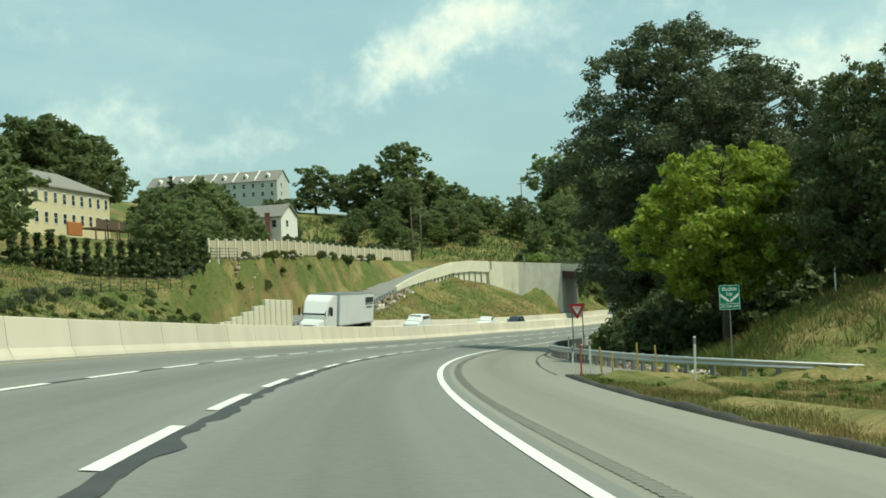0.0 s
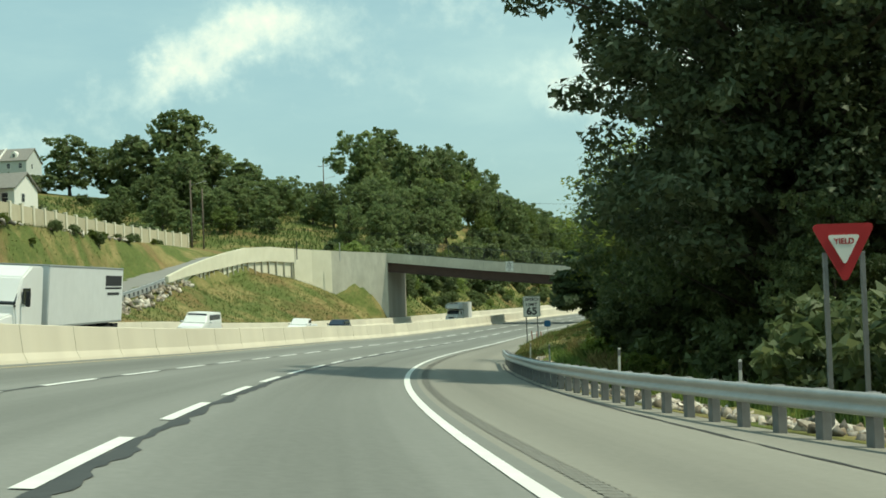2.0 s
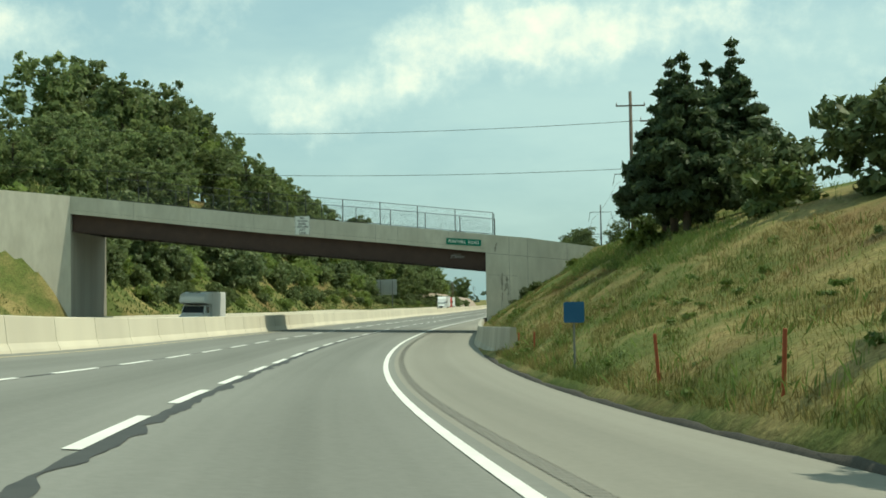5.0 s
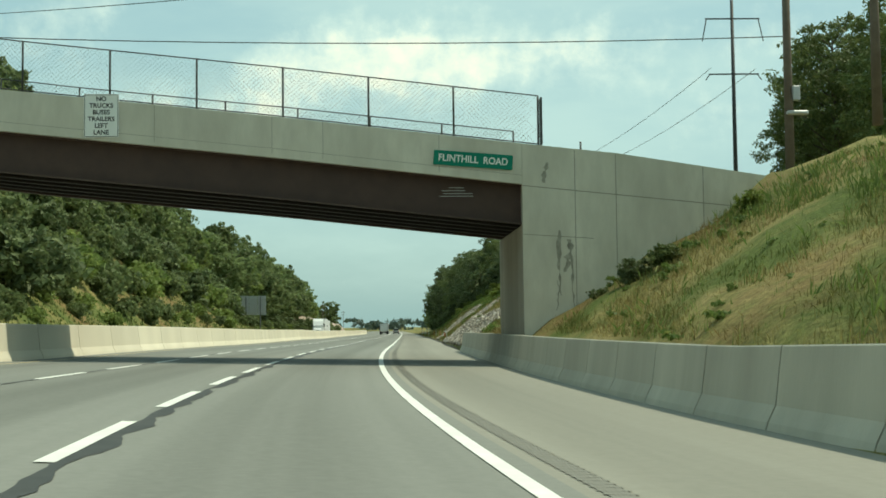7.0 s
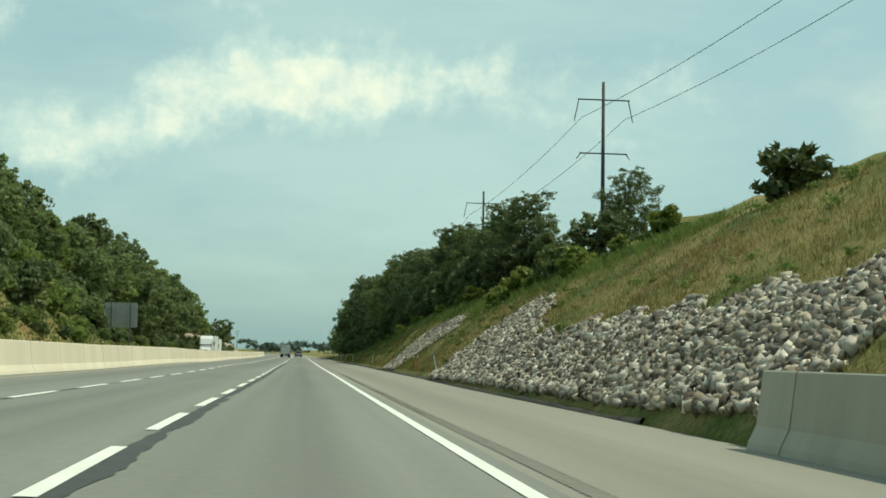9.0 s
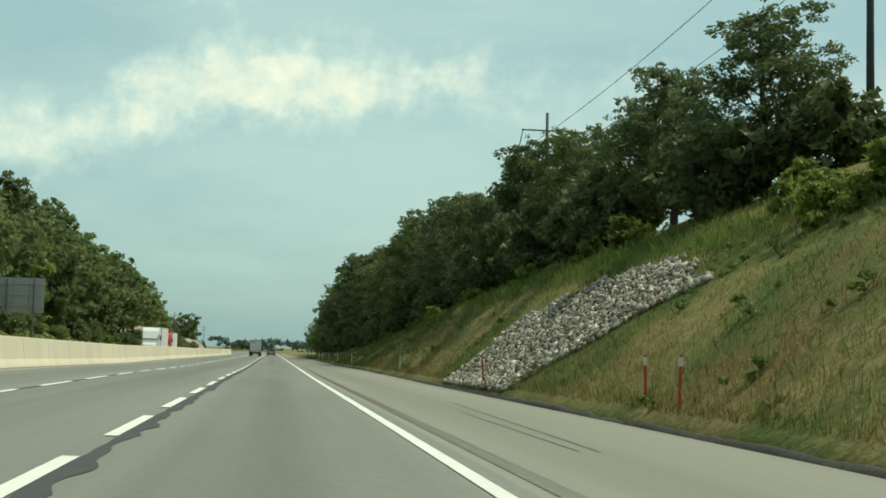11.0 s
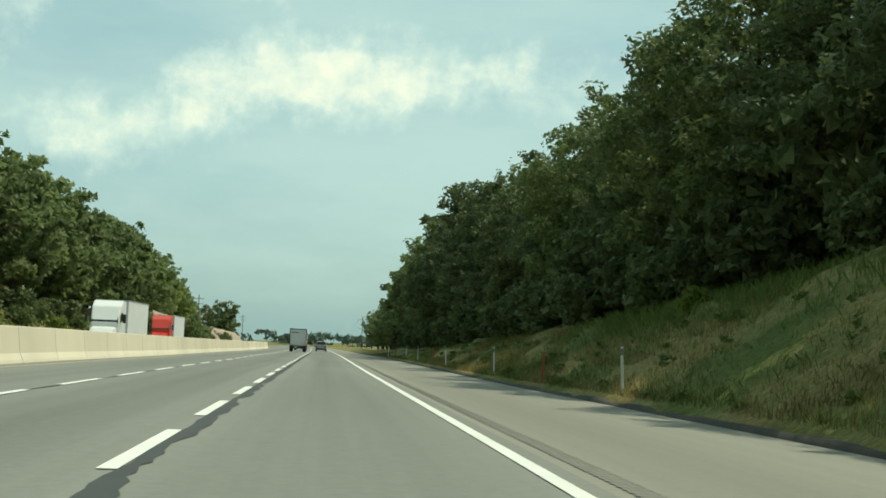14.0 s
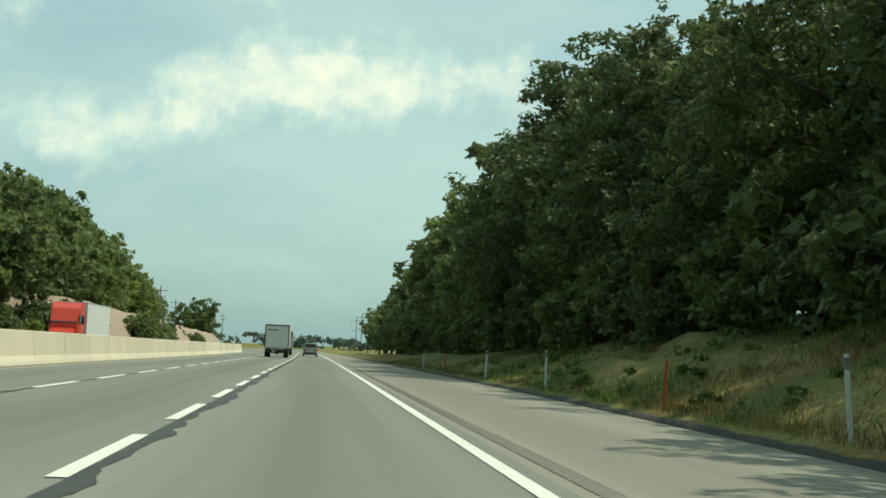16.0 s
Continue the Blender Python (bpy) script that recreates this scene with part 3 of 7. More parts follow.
def make_ground():
    ss = list(np.arange(-80, 520, 4.0)) + list(np.arange(520, 1501, 28.0))
    ds = [-110, -85, -60, -48, -40, -33, -26, -22, -18, -15.5, -13, -11, -9, -7.8, -6.5, -5.7, -5, -4.6, -4.3, -4.29, 8, 25.99, 26, 27, 28, 29, 30, 31, 32, 33, 34, 35, 36, 37, 38, 39, 40, 41, 42, 43, 44, 45, 46, 47, 48, 49, 50, 51, 52, 53, 54, 57, 60, 70, 80, 100, 120, 160, 200]
    # the columns beside the pavement follow its edge
    DD = [[d + (edge_d(s) + 4.3) * min(1.0, max(0.0, (d + 20) / 14.0)) if d < -4.28 else d for d in ds] for s in ss]
    H = np.array([[ground_h(s, d) if not -4.32 < e < -4.295 else 0.0 for d, e in zip(row, ds)] for s, row in zip(ss, DD)])
    rng = np.random.default_rng(5)
    D = np.array(ds)
    rough = np.where((D < -5.5) | (D > 54), 0.16, np.where(D > 27, 0.06, 0.0)) * rng.normal(size=H.shape)
    calm = (D[None] > -14) & (np.array(ss)[:, None] > 255) & (np.array(ss)[:, None] < 365)
    H = H + np.where(calm, 0.3, 1.0) * rough
    S = np.array(ss)[:, None] + 0 * D[None]
    V = spots(S, np.array(DD), H)
    # rings out to the horizon
    mid = np.array([150.0, 300.0])
    n, k = H.shape
    rim = []
    ring = [(0, j) for j in range(k)] + [(i, k - 1) for i in range(1, n)] + [(n - 1, j) for j in range(k - 2, -1, -1)] + [(i, 0) for i in range(n - 2, 0, -1)]
    verts = [V.reshape(-1, 3)]
    idx = [i * k + j for i, j in ring]
    base = n * k
    faces = []
    i, j = np.arange(n - 1)[:, None] * k, np.arange(k - 1)[None]
    faces.append(np.stack([i + j + 1, i + j, i + k + j, i + k + j + 1], -1).reshape(-1, 4))
    prev = idx
    edge = np.array([V[a, b] for a, b in ring])
    for reach, z in ((1.25, None), (2.2, -6.0), (4.0, -14.0), (6.0, -20.0)):
        out = edge.copy()
        v = edge[:, :2] - mid
        r = np.linalg.norm(v, axis=1)[:, None]
        far = np.maximum(r * reach, 700 * (reach - 1))
        out[:, :2] = mid + v / r * np.minimum(far, 4200)
        if z is not None:
            out[:, 2] = out[:, 2] * 0.3 + z * 0.7
        verts.append(out)
        cur = list(range(base, base + len(ring)))
        base += len(ring)
        m = len(ring)
        faces.append(np.array([[prev[q], cur[q], cur[(q + 1) % m], prev[(q + 1) % m]] for q in range(m)]))
        prev = cur
    me = mesh_np("ground", np.concatenate(verts), np.concatenate(faces), [GRASS, GREEN], smooth=True)
    # the slopes across the road are green
    green = np.zeros((n - 1, k - 1), np.int32)
    green[:, D[:-1] >= 26] = 1
    index = np.zeros(len(me.polygons), np.int32)
    index[:green.size] = green.ravel()
    me.polygons.foreach_set("material_index", index)
    bm = bmesh.new()
    bm.from_mesh(me)
    bmesh.ops.recalc_face_normals(bm, faces=bm.faces)
    bm.to_mesh(me)
    bm.free()
    tagged(new("ground", me), "dry grass verges and wooded slopes along the highway", "ground", kind="structure")


make_ground()


# ---- road ----
ROAD_S = list(np.arange(-80, 560, 2.0)) + list(np.arange(560, 1500, 10.0))


def strip(name, ss, d0, d1, h, material, label="", category="", kind="structure", parent=None):
    V, F = sweep(ss, lambda s: [((d0(s) if callable(d0) else d0), h), ((d1(s) if callable(d1) else d1), h)])
    uv = np.stack([np.array([[d0(s) if callable(d0) else d0, d1(s) if callable(d1) else d1] for s in ss]), np.repeat(np.array(ss, float)[:, None], 2, 1)], -1).reshape(-1, 2)
    ob = new(name, mesh_np(name, V, F[:, ::-1], material, uv=uv))
    if parent:
        ob.parent = parent
    if category:
        tagged(ob, label, category, kind=kind)
    return ob



road = strip("road", ROAD_S, -0.3, 25.5, 0.0, ROAD, "grey worn highway lanes with a concrete median", "road")
strip("shoulder", ROAD_S, edge_d, -0.3, 0.0, SHOULDER, "tan-grey paved shoulder beside the traffic lanes", "shoulder")
strip("shoulder_apron", list(np.arange(208, 274.1, 1.5)), -4.9, lambda s: edge_d(s) + 0.01, 0.002, SEAL, "dark asphalt gutter at the foot of the barrier", "gutter")

# painted lines
LANE, DASH = 3.66, 4.75
FINE_S = list(np.arange(-60, 620, 2.0)) + list(np.arange(620, 1400, 12.0))
strip("edge_line", FINE_S, -0.085, 0.085, 0.010, WHITE_LINE, "solid white edge line along the shoulder", "road line")
strip("median_line", FINE_S, 10.98, 11.12, 0.010, YELLOW_LINE, "worn yellow line beside the median barrier", "road line")
for lane in (1, 2):
    whole = tagged(new("lane_line_%d" % lane), "broken white line between two lanes", "road line", kind="structure")
    for k in range(-6, 97 if lane == 1 else 80):
        s = float(np.interp(k, [-6, 0, 11, 25, 40, 45, 97], [-37.4, 9.58, 95.5, 204.1, 320.0, 359.0, 765.5])) + (0 if lane == 1 else 1.1)
        strip("dash", [s, s + DASH / 2, s + DASH], LANE * lane - 0.085, LANE * lane + 0.085, 0.012, WHITE_LINE, parent=whole)

# black sealant with a wandering edge along the lane joints
def sealed(name, d, wide, s0, s1, seed, text):
    r = np.random.default_rng(seed)
    ss = np.arange(s0, s1, 0.3)
    wob = np.convolve(r.normal(size=len(ss) + 8), np.ones(4) / 4, "same")[4:-4]
    wob2 = np.convolve(r.normal(size=len(ss) + 8), np.ones(3) / 3, "same")[4:-4]
    P = np.stack([np.stack([d + 0.03 * wob2, 0 * ss + 0.008], 1), np.stack([d - wide * (1 + 0.5 * wob), 0 * ss + 0.008], 1)], 1)
    V = spots(ss[:, None], P[:, :, 0], P[:, :, 1]).reshape(-1, 3)
    i = np.arange(len(ss) - 1) * 2
    F = np.stack([i, i + 1, i + 3, i + 2], -1)
    tagged(new(name, mesh_np(name, V, F, SEAL)), text, "road joint", kind="structure")


sealed("joint_seal", LANE - 0.08, 0.20, -20, 640, 3, "black ragged sealant beside the lane line")
sealed("joint_seal_2", 2 * LANE + 0.05, 0.10, -20, 640, 4, "thin black sealant along the far lane line")
sealed("shoulder_seam", -3.82, 0.10, 43, 121, 5, "black seam in the shoulder asphalt")
RUMBLE = mat("dark shoulder joint", (0.185, 0.182, 0.158), (0.225, 0.22, 0.19), 8.0, 0.9, bump=0.3, spec=0.2)
strip("rumble_band", FINE_S, -0.66, -0.46, 0.007, RUMBLE, "dark band of the rumble strip", "rumble strip")
ss = np.arange(-10, 520, 0.22)
V = spots(np.stack([ss, ss, ss + .07, ss + .07], 1), np.array([-.70, -.44, -.44, -.70])[None], 0.0095).reshape(-1, 3)
GROOVE = mat("rumble groove", (0.20, 0.196, 0.168), (0.232, 0.227, 0.193), 5.0, 0.9)
tagged(new("rumble_grooves", mesh_np("rumble_grooves", V, np.arange(len(V)).reshape(-1, 4), GROOVE)), "milled rumble strip grooves in the shoulder", "rumble strip", kind="stuff")

# low black asphalt kerb at the grass
KERB = mat("black asphalt kerb", (0.045, 0.042, 0.036), (0.085, 0.078, 0.065), 3.0, 0.95, bump=0.8, bump_scale=10)


def kerb_run(s0, s1, seed, high):
    r = np.random.default_rng(seed)
    ss = np.arange(s0, s1, 1.0)
    rows = []
    for s in ss:
        e, a, b = edge_d(s), 1 + 0.25 * r.normal(), 1 + 0.2 * r.normal()
        rows.append([(e + .05, 0.0), (e + .0, high * a), (e - .16 * b, high * 1.05 * a), (e - .30 * b, 0.02)])
    P = np.array(rows)
    V = spots(ss[:, None], P[:, :, 0], P[:, :, 1]).reshape(-1, 3)
    i, j = np.arange(len(ss) - 1)[:, None] * 4, np.arange(3)[None]
    F = np.stack([i + j, i + j + 1, i + 5 + j, i + 4 + j], -1).reshape(-1, 4)
    tagged(new("kerb", mesh_np("kerb", V, F, KERB)), "low crumbling black asphalt kerb", "kerb", kind="structure")


kerb_run(-60, 43, 1, 0.085)
kerb_run(124, 198, 2, 0.07)
kerb_run(272, 640, 3, 0.08)


# bare earth bank far down the left side, cut steep with a sharp upper edge
SOIL = mat("bare pinkish earth", (0.30, 0.225, 0.175), (0.41, 0.325, 0.265), 0.8, 0.95, bump=0.6, bump_scale=4, c3=(0.25, 0.20, 0.14), big=0.3)
ss = np.arange(592, 872, 4.0)
ds = np.array([27.2, 28.2, 29.4, 30.5, 31.1, 33, 38])
hs = np.array([0, 1.9, 3.9, 5.3, 5.85, 6.0, 6.1])
f = (np.interp(ss, [592, 600, 655, 760, 850, 868], [.55, 1.0, .93, .80, .70, 0]))[:, None]
wav = np.random.default_rng(8).normal(0, .10, (len(ss), len(ds)))
V = spots(ss[:, None], ds[None] + .25 * np.sin(ss[:, None] * .11), hs[None] * f + wav * (hs > 0)).reshape(-1, 3)
i, j = np.arange(len(ss) - 1)[:, None] * len(ds), np.arange(len(ds) - 1)[None]
F = np.stack([i + j, i + j + len(ds), i + j + len(ds) + 1, i + j + 1], -1).reshape(-1, 4)
tagged(new("earth_bank", mesh_np("earth_bank", V, F, SOIL, smooth=True)), "bare pinkish earth bank cut steep below the wood", "bank", kind="structure")

# old skid marks on the shoulder
SKID = mat("faint black rubber mark", (0.13, 0.128, 0.11), (0.19, 0.187, 0.16), 6.0, 0.9, amount=.8)
for s0, d0, s1, d1 in ((320, -2.17, 336, -2.6), (320, -1.9, 330.5, -2.02)):
    mid = lambda s: d0 + (d1 - d0) * (s - s0) / (s1 - s0)
    strip("skid_mark", list(np.linspace(s0, s1, 14)), lambda s: mid(s) - .018, lambda s: mid(s) + .018, 0.006, SKID, "faint black skid mark on the shoulder", "road mark")
JOINT_SHADE = mat("dark core for joint shade", (0.07, 0.065, 0.055), (0.11, 0.1, 0.085), 3.0, 0.95)


def barrier_profile(d, side, height=1.2):
    """A safety-shape barrier: side +1 faces left, -1 right; both faces."""
    return [(d - .36, 0), (d - .33, .1), (d - .22, .32), (d - .12, height - .02), (d - .10, height), (d + .10, height), (d + .12, height - .02), (d + .22, .32), (d + .33, .1), (d + .36, 0)]


def barrier_run(name, d, s0, s1, piece, label, height=1.2, material=None):
    """Concrete barrier in cast lengths with open joints."""
    whole = tagged(new(name), label, "barrier", kind="structure")
    s = s0
    while s < s1 - 0.1:
        e = min(s + piece, s1)
        ss = [s + 0.022, (s + e) / 2, e - 0.022]
        at = lambda q: barrier_profile(d(q) if callable(d) else d, 1, height(q) if callable(height) else height)
        V, F = sweep(ss, at)
        n = len(at(s))
        bm = bmesh.new()
        vs = [bm.verts.new(v) for v in V]
        for f in F:
            bm.faces.new([vs[i] for i in f])
        bm.faces.new(vs[:n])
        bm.faces.new(vs[-n:][::-1])
        bmesh.ops.recalc_face_normals(bm, faces=bm.faces)
        part("barrier_length", bm, material or BARRIER, whole)
        s = e
    # added dark core that stands in for the shade inside the open joints
    def core(q):
        dd = d(q) if callable(d) else d
        return [(dd + (a - dd) * .86, h * .98) for a, h in barrier_profile(dd, 1, height(q) if callable(height) else height)]
    V, F = sweep(list(np.arange(s0 + .1, s1 - .1, 1.5)), core)
    part_np("joint_filler", mesh_np("joint_filler", V, F, JOINT_SHADE), whole)
    return whole


barrier_run("median_barrier", 12.25, -60, 640, 6.0, "pale concrete median barrier with vertical joints", 1.22)
barrier_run("outer_barrier", 25.4, 128, 640, 12.0, "pale concrete barrier along the opposite carriageway", 1.0)
barrier_run("right_barrier", lambda s: float(np.interp(s, [189, 195, 212], [-5.35, -5.0, -4.5])), 191.6, 266, 3.05, "grey concrete barrier that runs out of the bank under the bridge", lambda s: float(np.interp(s, [189, 196, 212], [1.46, 1.36, 1.06])), KERB_WALL)

# ---- bridge ----
B0, B1 = 236.8, 245.2     # near and far face of the deck
TOP_D = [-60, -13.4, -8, -4.8, 3.2, 12.5, 26, 36, 60]
TOP_H = [4.2, 6.57, 7.27, 7.53, 8.24, 8.97, 10.4, 10.7, 10.9]


def deck_top(d):
    return float(np.interp(d, TOP_D, TOP_H))


def slab(bm, s0, s1, ds, low, high, mat=0):
    """A body across the road from s0 to s1, its faces low(d) and high(d) over stations ds."""
    rows = []
    for d in ds:
        rows.append([bm.verts.new(spot(s, d, h)) for s, h in ((s0, low(d)), (s1, low(d)), (s1, high(d)), (s0, high(d)))])
    for a, b in zip(rows, rows[1:]):
        for i in range(4):
            j = (i + 1) % 4
            bm.faces.new((a[i], a[j], b[j], b[i])).material_index = mat
    bm.faces.new(rows[0])
    bm.faces.new(rows[-1][::-1])


def make_bridge():
    whole = tagged(new("overpass"), "concrete road bridge on brown steel beams over the highway", "bridge")
    ds = [-4.8, -1, 3.2, 8, 12.5, 17, 21.5, 26]
    for s0 in (B0, B1 - 0.35):
        bm = bmesh.new()
        slab(bm, s0, s0 + 0.35, ds, lambda d: deck_top(d) - 1.38, deck_top)
        bmesh.ops.recalc_face_normals(bm, faces=bm.faces)
        part("parapet", bm, CONCRETE, whole, "grey concrete bridge parapet")
    bm = bmesh.new()
    slab(bm, B0 + 0.35, B1 - 0.35, ds, lambda d: deck_top(d) - 1.36, lambda d: deck_top(d) - 1.0)
    bmesh.ops.recalc_face_normals(bm, faces=bm.faces)
    part("deck", bm, CONCRETE, whole)
    ds = [-5.4] + ds[1:-1] + [26.6]
    for i in range(6):
        s = B0 + 0.45 + i * (B1 - B0 - 0.9) / 5
        bm = bmesh.new()
        rows = []
        for d in ds:
            lo, hi = deck_top(d) - 2.72, deck_top(d) - 1.37
            prof = [(-.2, lo), (.2, lo), (.2, lo + .05), (.015, lo + .05), (.015, hi - .05), (.2, hi - .05), (.2, hi), (-.2, hi), (-.2, hi - .05), (-.015, hi - .05), (-.015, lo + .05), (-.2, lo + .05)]
            rows.append([bm.verts.new(spot(s + q, d, h)) for q, h in prof])
        for p, q in zip(rows, rows[1:]):
            for c in range(12):
                bm.faces.new((p[c], p[(c + 1) % 12], q[(c + 1) % 12], q[c]))
        bm.faces.new(rows[0])
        bm.faces.new(rows[-1][::-1])
        bmesh.ops.recalc_face_normals(bm, faces=bm.faces)
        part("beam", bm, BROWN_STEEL if i in (0, 5) else SHADED_STEEL, whole, "brown steel bridge beam" if i in (0, 5) else "inner steel beam, darkened in colour for shade under the deck")
    for d0, d1, b0, b1 in ((-6.2, -4.8, -6.2, -5.42), (26.0, 27.4, 26.62, 27.4)):
        low = lambda d: -0.3
        seat = min(deck_top(max(d0, -4.8)), deck_top(min(d1, 26))) - 2.76
        for a, b, lo, hi in ((d0, d1, low, lambda d: seat), (b0, b1, lambda d: seat, lambda d: deck_top(min(max(d, -4.8), 26)) - 1.4)):
            bm = bmesh.new()
            slab(bm, B0 + 0.52, B1, [a, b], lo, hi)
            bmesh.ops.recalc_face_normals(bm, faces=bm.faces)
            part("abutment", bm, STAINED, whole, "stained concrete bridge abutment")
        bm = bmesh.new()
        slab(bm, B0 + 0.01, B0 + 0.52, [d0, d1], low, lambda d: deck_top(min(max(d, -4.8), 26)) - 1.4)
        bmesh.ops.recalc_face_normals(bm, faces=bm.faces)
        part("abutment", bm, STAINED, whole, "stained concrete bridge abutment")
    # right wing wall, in the plane of the near face
    bm = bmesh.new()
    slab(bm, B0, B0 + 0.5, [-20, -13.4, -8, -4.81], lambda d: -0.3, deck_top)
    bmesh.ops.recalc_face_normals(bm, faces=bm.faces)
    part("wing_wall", bm, CONCRETE, whole, "grey concrete wing wall with rain stains")
    return whole


bridge = make_bridge()
CHAIN = mat("dark fence steel", (0.03, 0.035, 0.035), (0.05, 0.055, 0.05), 4.0, 0.6)


def local_frame(s, d, h, turn=0.0):
    """A frame at s, d, h: x to the right of the road, y ahead, z up."""
    return Matrix.Translation(spot(s, d, h)) @ pose(0, 0, 0, 0, 0, facing(s, turn))


def chain_fence(s, d0, d1, pitch, high, label):
    """A chain-link fence along the parapet at s: posts, rails and a wire mesh."""
    whole = tagged(new("bridge_fence"), label, "fence")
    n = int(round((d1 - d0) / pitch))
    ds = [d0 + (d1 - d0) * i / n for i in range(n + 1)]
    for d in ds:
        bm = bmesh.new()
        add_tube(bm, spot(s, d, deck_top(d) - .05), spot(s, d, deck_top(d) + high), .035, n=6)
        part("post", bm, CHAIN, whole)
    for z in (0.06, high):
        for a, b in zip(ds, ds[1:]):
            bm = bmesh.new()
            add_tube(bm, spot(s, a, deck_top(a) + z), spot(s, b, deck_top(b) + z), .022, n=5)
            part("rail", bm, CHAIN, whole)
    # woven wire
    V, F = [], []
    step = 0.16
    for sign in (1, -1):
        d = d0 - high
        while d < d1 + high:
            a, b = (d, d + high) if sign > 0 else (d + high, d)
            pts = []
            for f in np.linspace(0, 1, 4):
                q = a + (b - a) * f
                if d0 <= q <= d1:
                    pts.append(np.array(spot(s, q, deck_top(q) + high * f)))
            for p, q in zip(pts, pts[1:]):
                w = np.array([0, 0, .004])
                k = len(V)
                V += [p - w, p + w, q + w, q - w]
                F.append([k, k + 1, k + 2, k + 3])
            d += step
    part_np("wire_mesh", mesh_np("wire_mesh", V, F, CHAIN), whole)
    return whole


chain_fence(B0 + .17, -5.4, 23.4, 2.88, 1.72, "tall chain-link fence on the bridge parapet")
chain_fence(B1 - .17, -5.4, 23.4, 2.88, 1.72, "tall chain-link fence on the bridge parapet")
# end frame of the fence
bm = bmesh.new()
for x, z0, z1 in ((0, -.1, 1.7), (.0, 0, 0)):
    if z1 > z0:
        add_box(bm, (.05, .45, 1.62), (0, .25, .85), bevel=.01)
ob = part("fence_end_panel", bm, CHAIN)
ob.matrix_world = local_frame(B0 - .05, -5.5, deck_top(-5.5))
tagged(ob, "narrow dark metal panel at the end of the bridge fence", "panel")

# joints and stains on the wing wall and the parapet
JOINT = mat("concrete joint", (0.24, 0.225, 0.18), (0.36, 0.34, 0.28), 2.0, 0.95)
STAIN = mat("dark damp stain", (0.20, 0.185, 0.15), (0.40, 0.38, 0.31), 5.0, 0.95, amount=.3)


def thin_line(a, b, w, material, name, parent, s=B0, off=0.004):
    """A shallow line on the near face between (d, h) a and b."""
    bm = bmesh.new()
    v = Vector((b[0] - a[0], b[1] - a[1])).normalized() * w / 2
    quad = [(a[0] - v.y, a[1] + v.x), (a[0] + v.y, a[1] - v.x), (b[0] + v.y, b[1] - v.x), (b[0] - v.y, b[1] + v.x)]
    bm.faces.new([bm.verts.new(spot(s - off, *q)) for q in quad])
    part(name, bm, material, parent)


for d in (-6.6, -8.0, -11.0):
    thin_line((d, .3 if d > -9 else 4), (d, deck_top(d) - .05), .03, JOINT, "wall_joint", bridge)
thin_line((-4.82, 6.1), (-13.2, deck_top(-13.2) - 1.15), .035, JOINT, "wall_joint", bridge)
thin_line((-4.82, 4.45), (-7.2, 4.35), .025, JOINT, "wall_joint", bridge)
for d in (-2.0, 1.9, 3.6, 7.5, 13.0, 17.5, 21.5):
    thin_line((d, deck_top(d) - 1.25), (d, deck_top(d) - .02), .02, JOINT, "parapet_joint", bridge)
ds = [-4.8, 3.2, 12.5, 26]
for a, b in zip(ds, ds[1:]):
    thin_line((a, deck_top(a) - 1.08), (b, deck_top(b) - 1.08), .015, JOINT, "drip_line", bridge)
r = np.random.default_rng(8)
for d0, top, low, w in ((-6.1, 4.6, 2.4, .13), (-6.25, 4.3, 3.2, .2), (-6.5, 4.0, 1.8, .06), (-5.6, 6.9, 6.2, .12), (-5.9, 2.9, 1.9, .05), (-9.3, 3.9, 3.2, .05)):
    hs = np.linspace(low, top, 12)
    wd = .5 * w * (0.35 + 0.65 * np.sin(np.linspace(.25, 2.9, 12))) * (1 + .4 * r.normal(size=12))
    mid = d0 + np.cumsum(.03 * r.normal(size=12))
    V = np.concatenate([spots(B0 - .005, mid - wd, hs), spots(B0 - .005, mid + wd, hs)])
    i = np.arange(11)
    part_np("rain_stain", mesh_np("rain_stain", V, np.stack([i, i + 1, i + 13, i + 12], -1), STAIN), bridge)

# ---- retaining wall and ramp on the left ----
RIB = mat("grey concrete rib", (0.36, 0.35, 0.28), (0.44, 0.42, 0.34), 2.0, 0.9)
WALLC = mat("cream concrete wall", (0.66, 0.62, 0.46), (0.75, 0.71, 0.55), 0.7, 0.85, bump=0.1, bump_scale=8, c3=(0.58, 0.55, 0.42), big=0.3)


def plan_wall(bm, pts, thick):
    """An upright wall through (s, d, low, high) stations, thickness to the left of the run."""
    rows = []
    P = [np.array(spot(s, d, 0)) for s, d, _, _ in pts]
    for i, (s, d, lo, hi) in enumerate(pts):
        a, b = P[max(i - 1, 0)], P[min(i + 1, len(pts) - 1)]
        t = (b - a)[:2]
        t /= np.linalg.norm(t)
        nrm = np.array([-t[1], t[0]]) * thick
        base, top = np.array(spot(s, d, lo)), np.array(spot(s, d, hi))
        q = np.array([nrm[0], nrm[1], 0])
        rows.append([bm.verts.new(v) for v in (base, top, top + q, base + q)])
    for a, b in zip(rows, rows[1:]):
        for i in range(4):
            j = (i + 1) % 4
            bm.faces.new((a[i], a[j], b[j], b[i]))
    bm.faces.new(rows[0])
    bm.faces.new(rows[-1][::-1])
    bmesh.ops.recalc_face_normals(bm, faces=bm.faces)


def ramp_at(s):
    return float(np.interp(s, RAMP_S, RAMP_D)), float(np.interp(s, RAMP_S, RAMP_H))


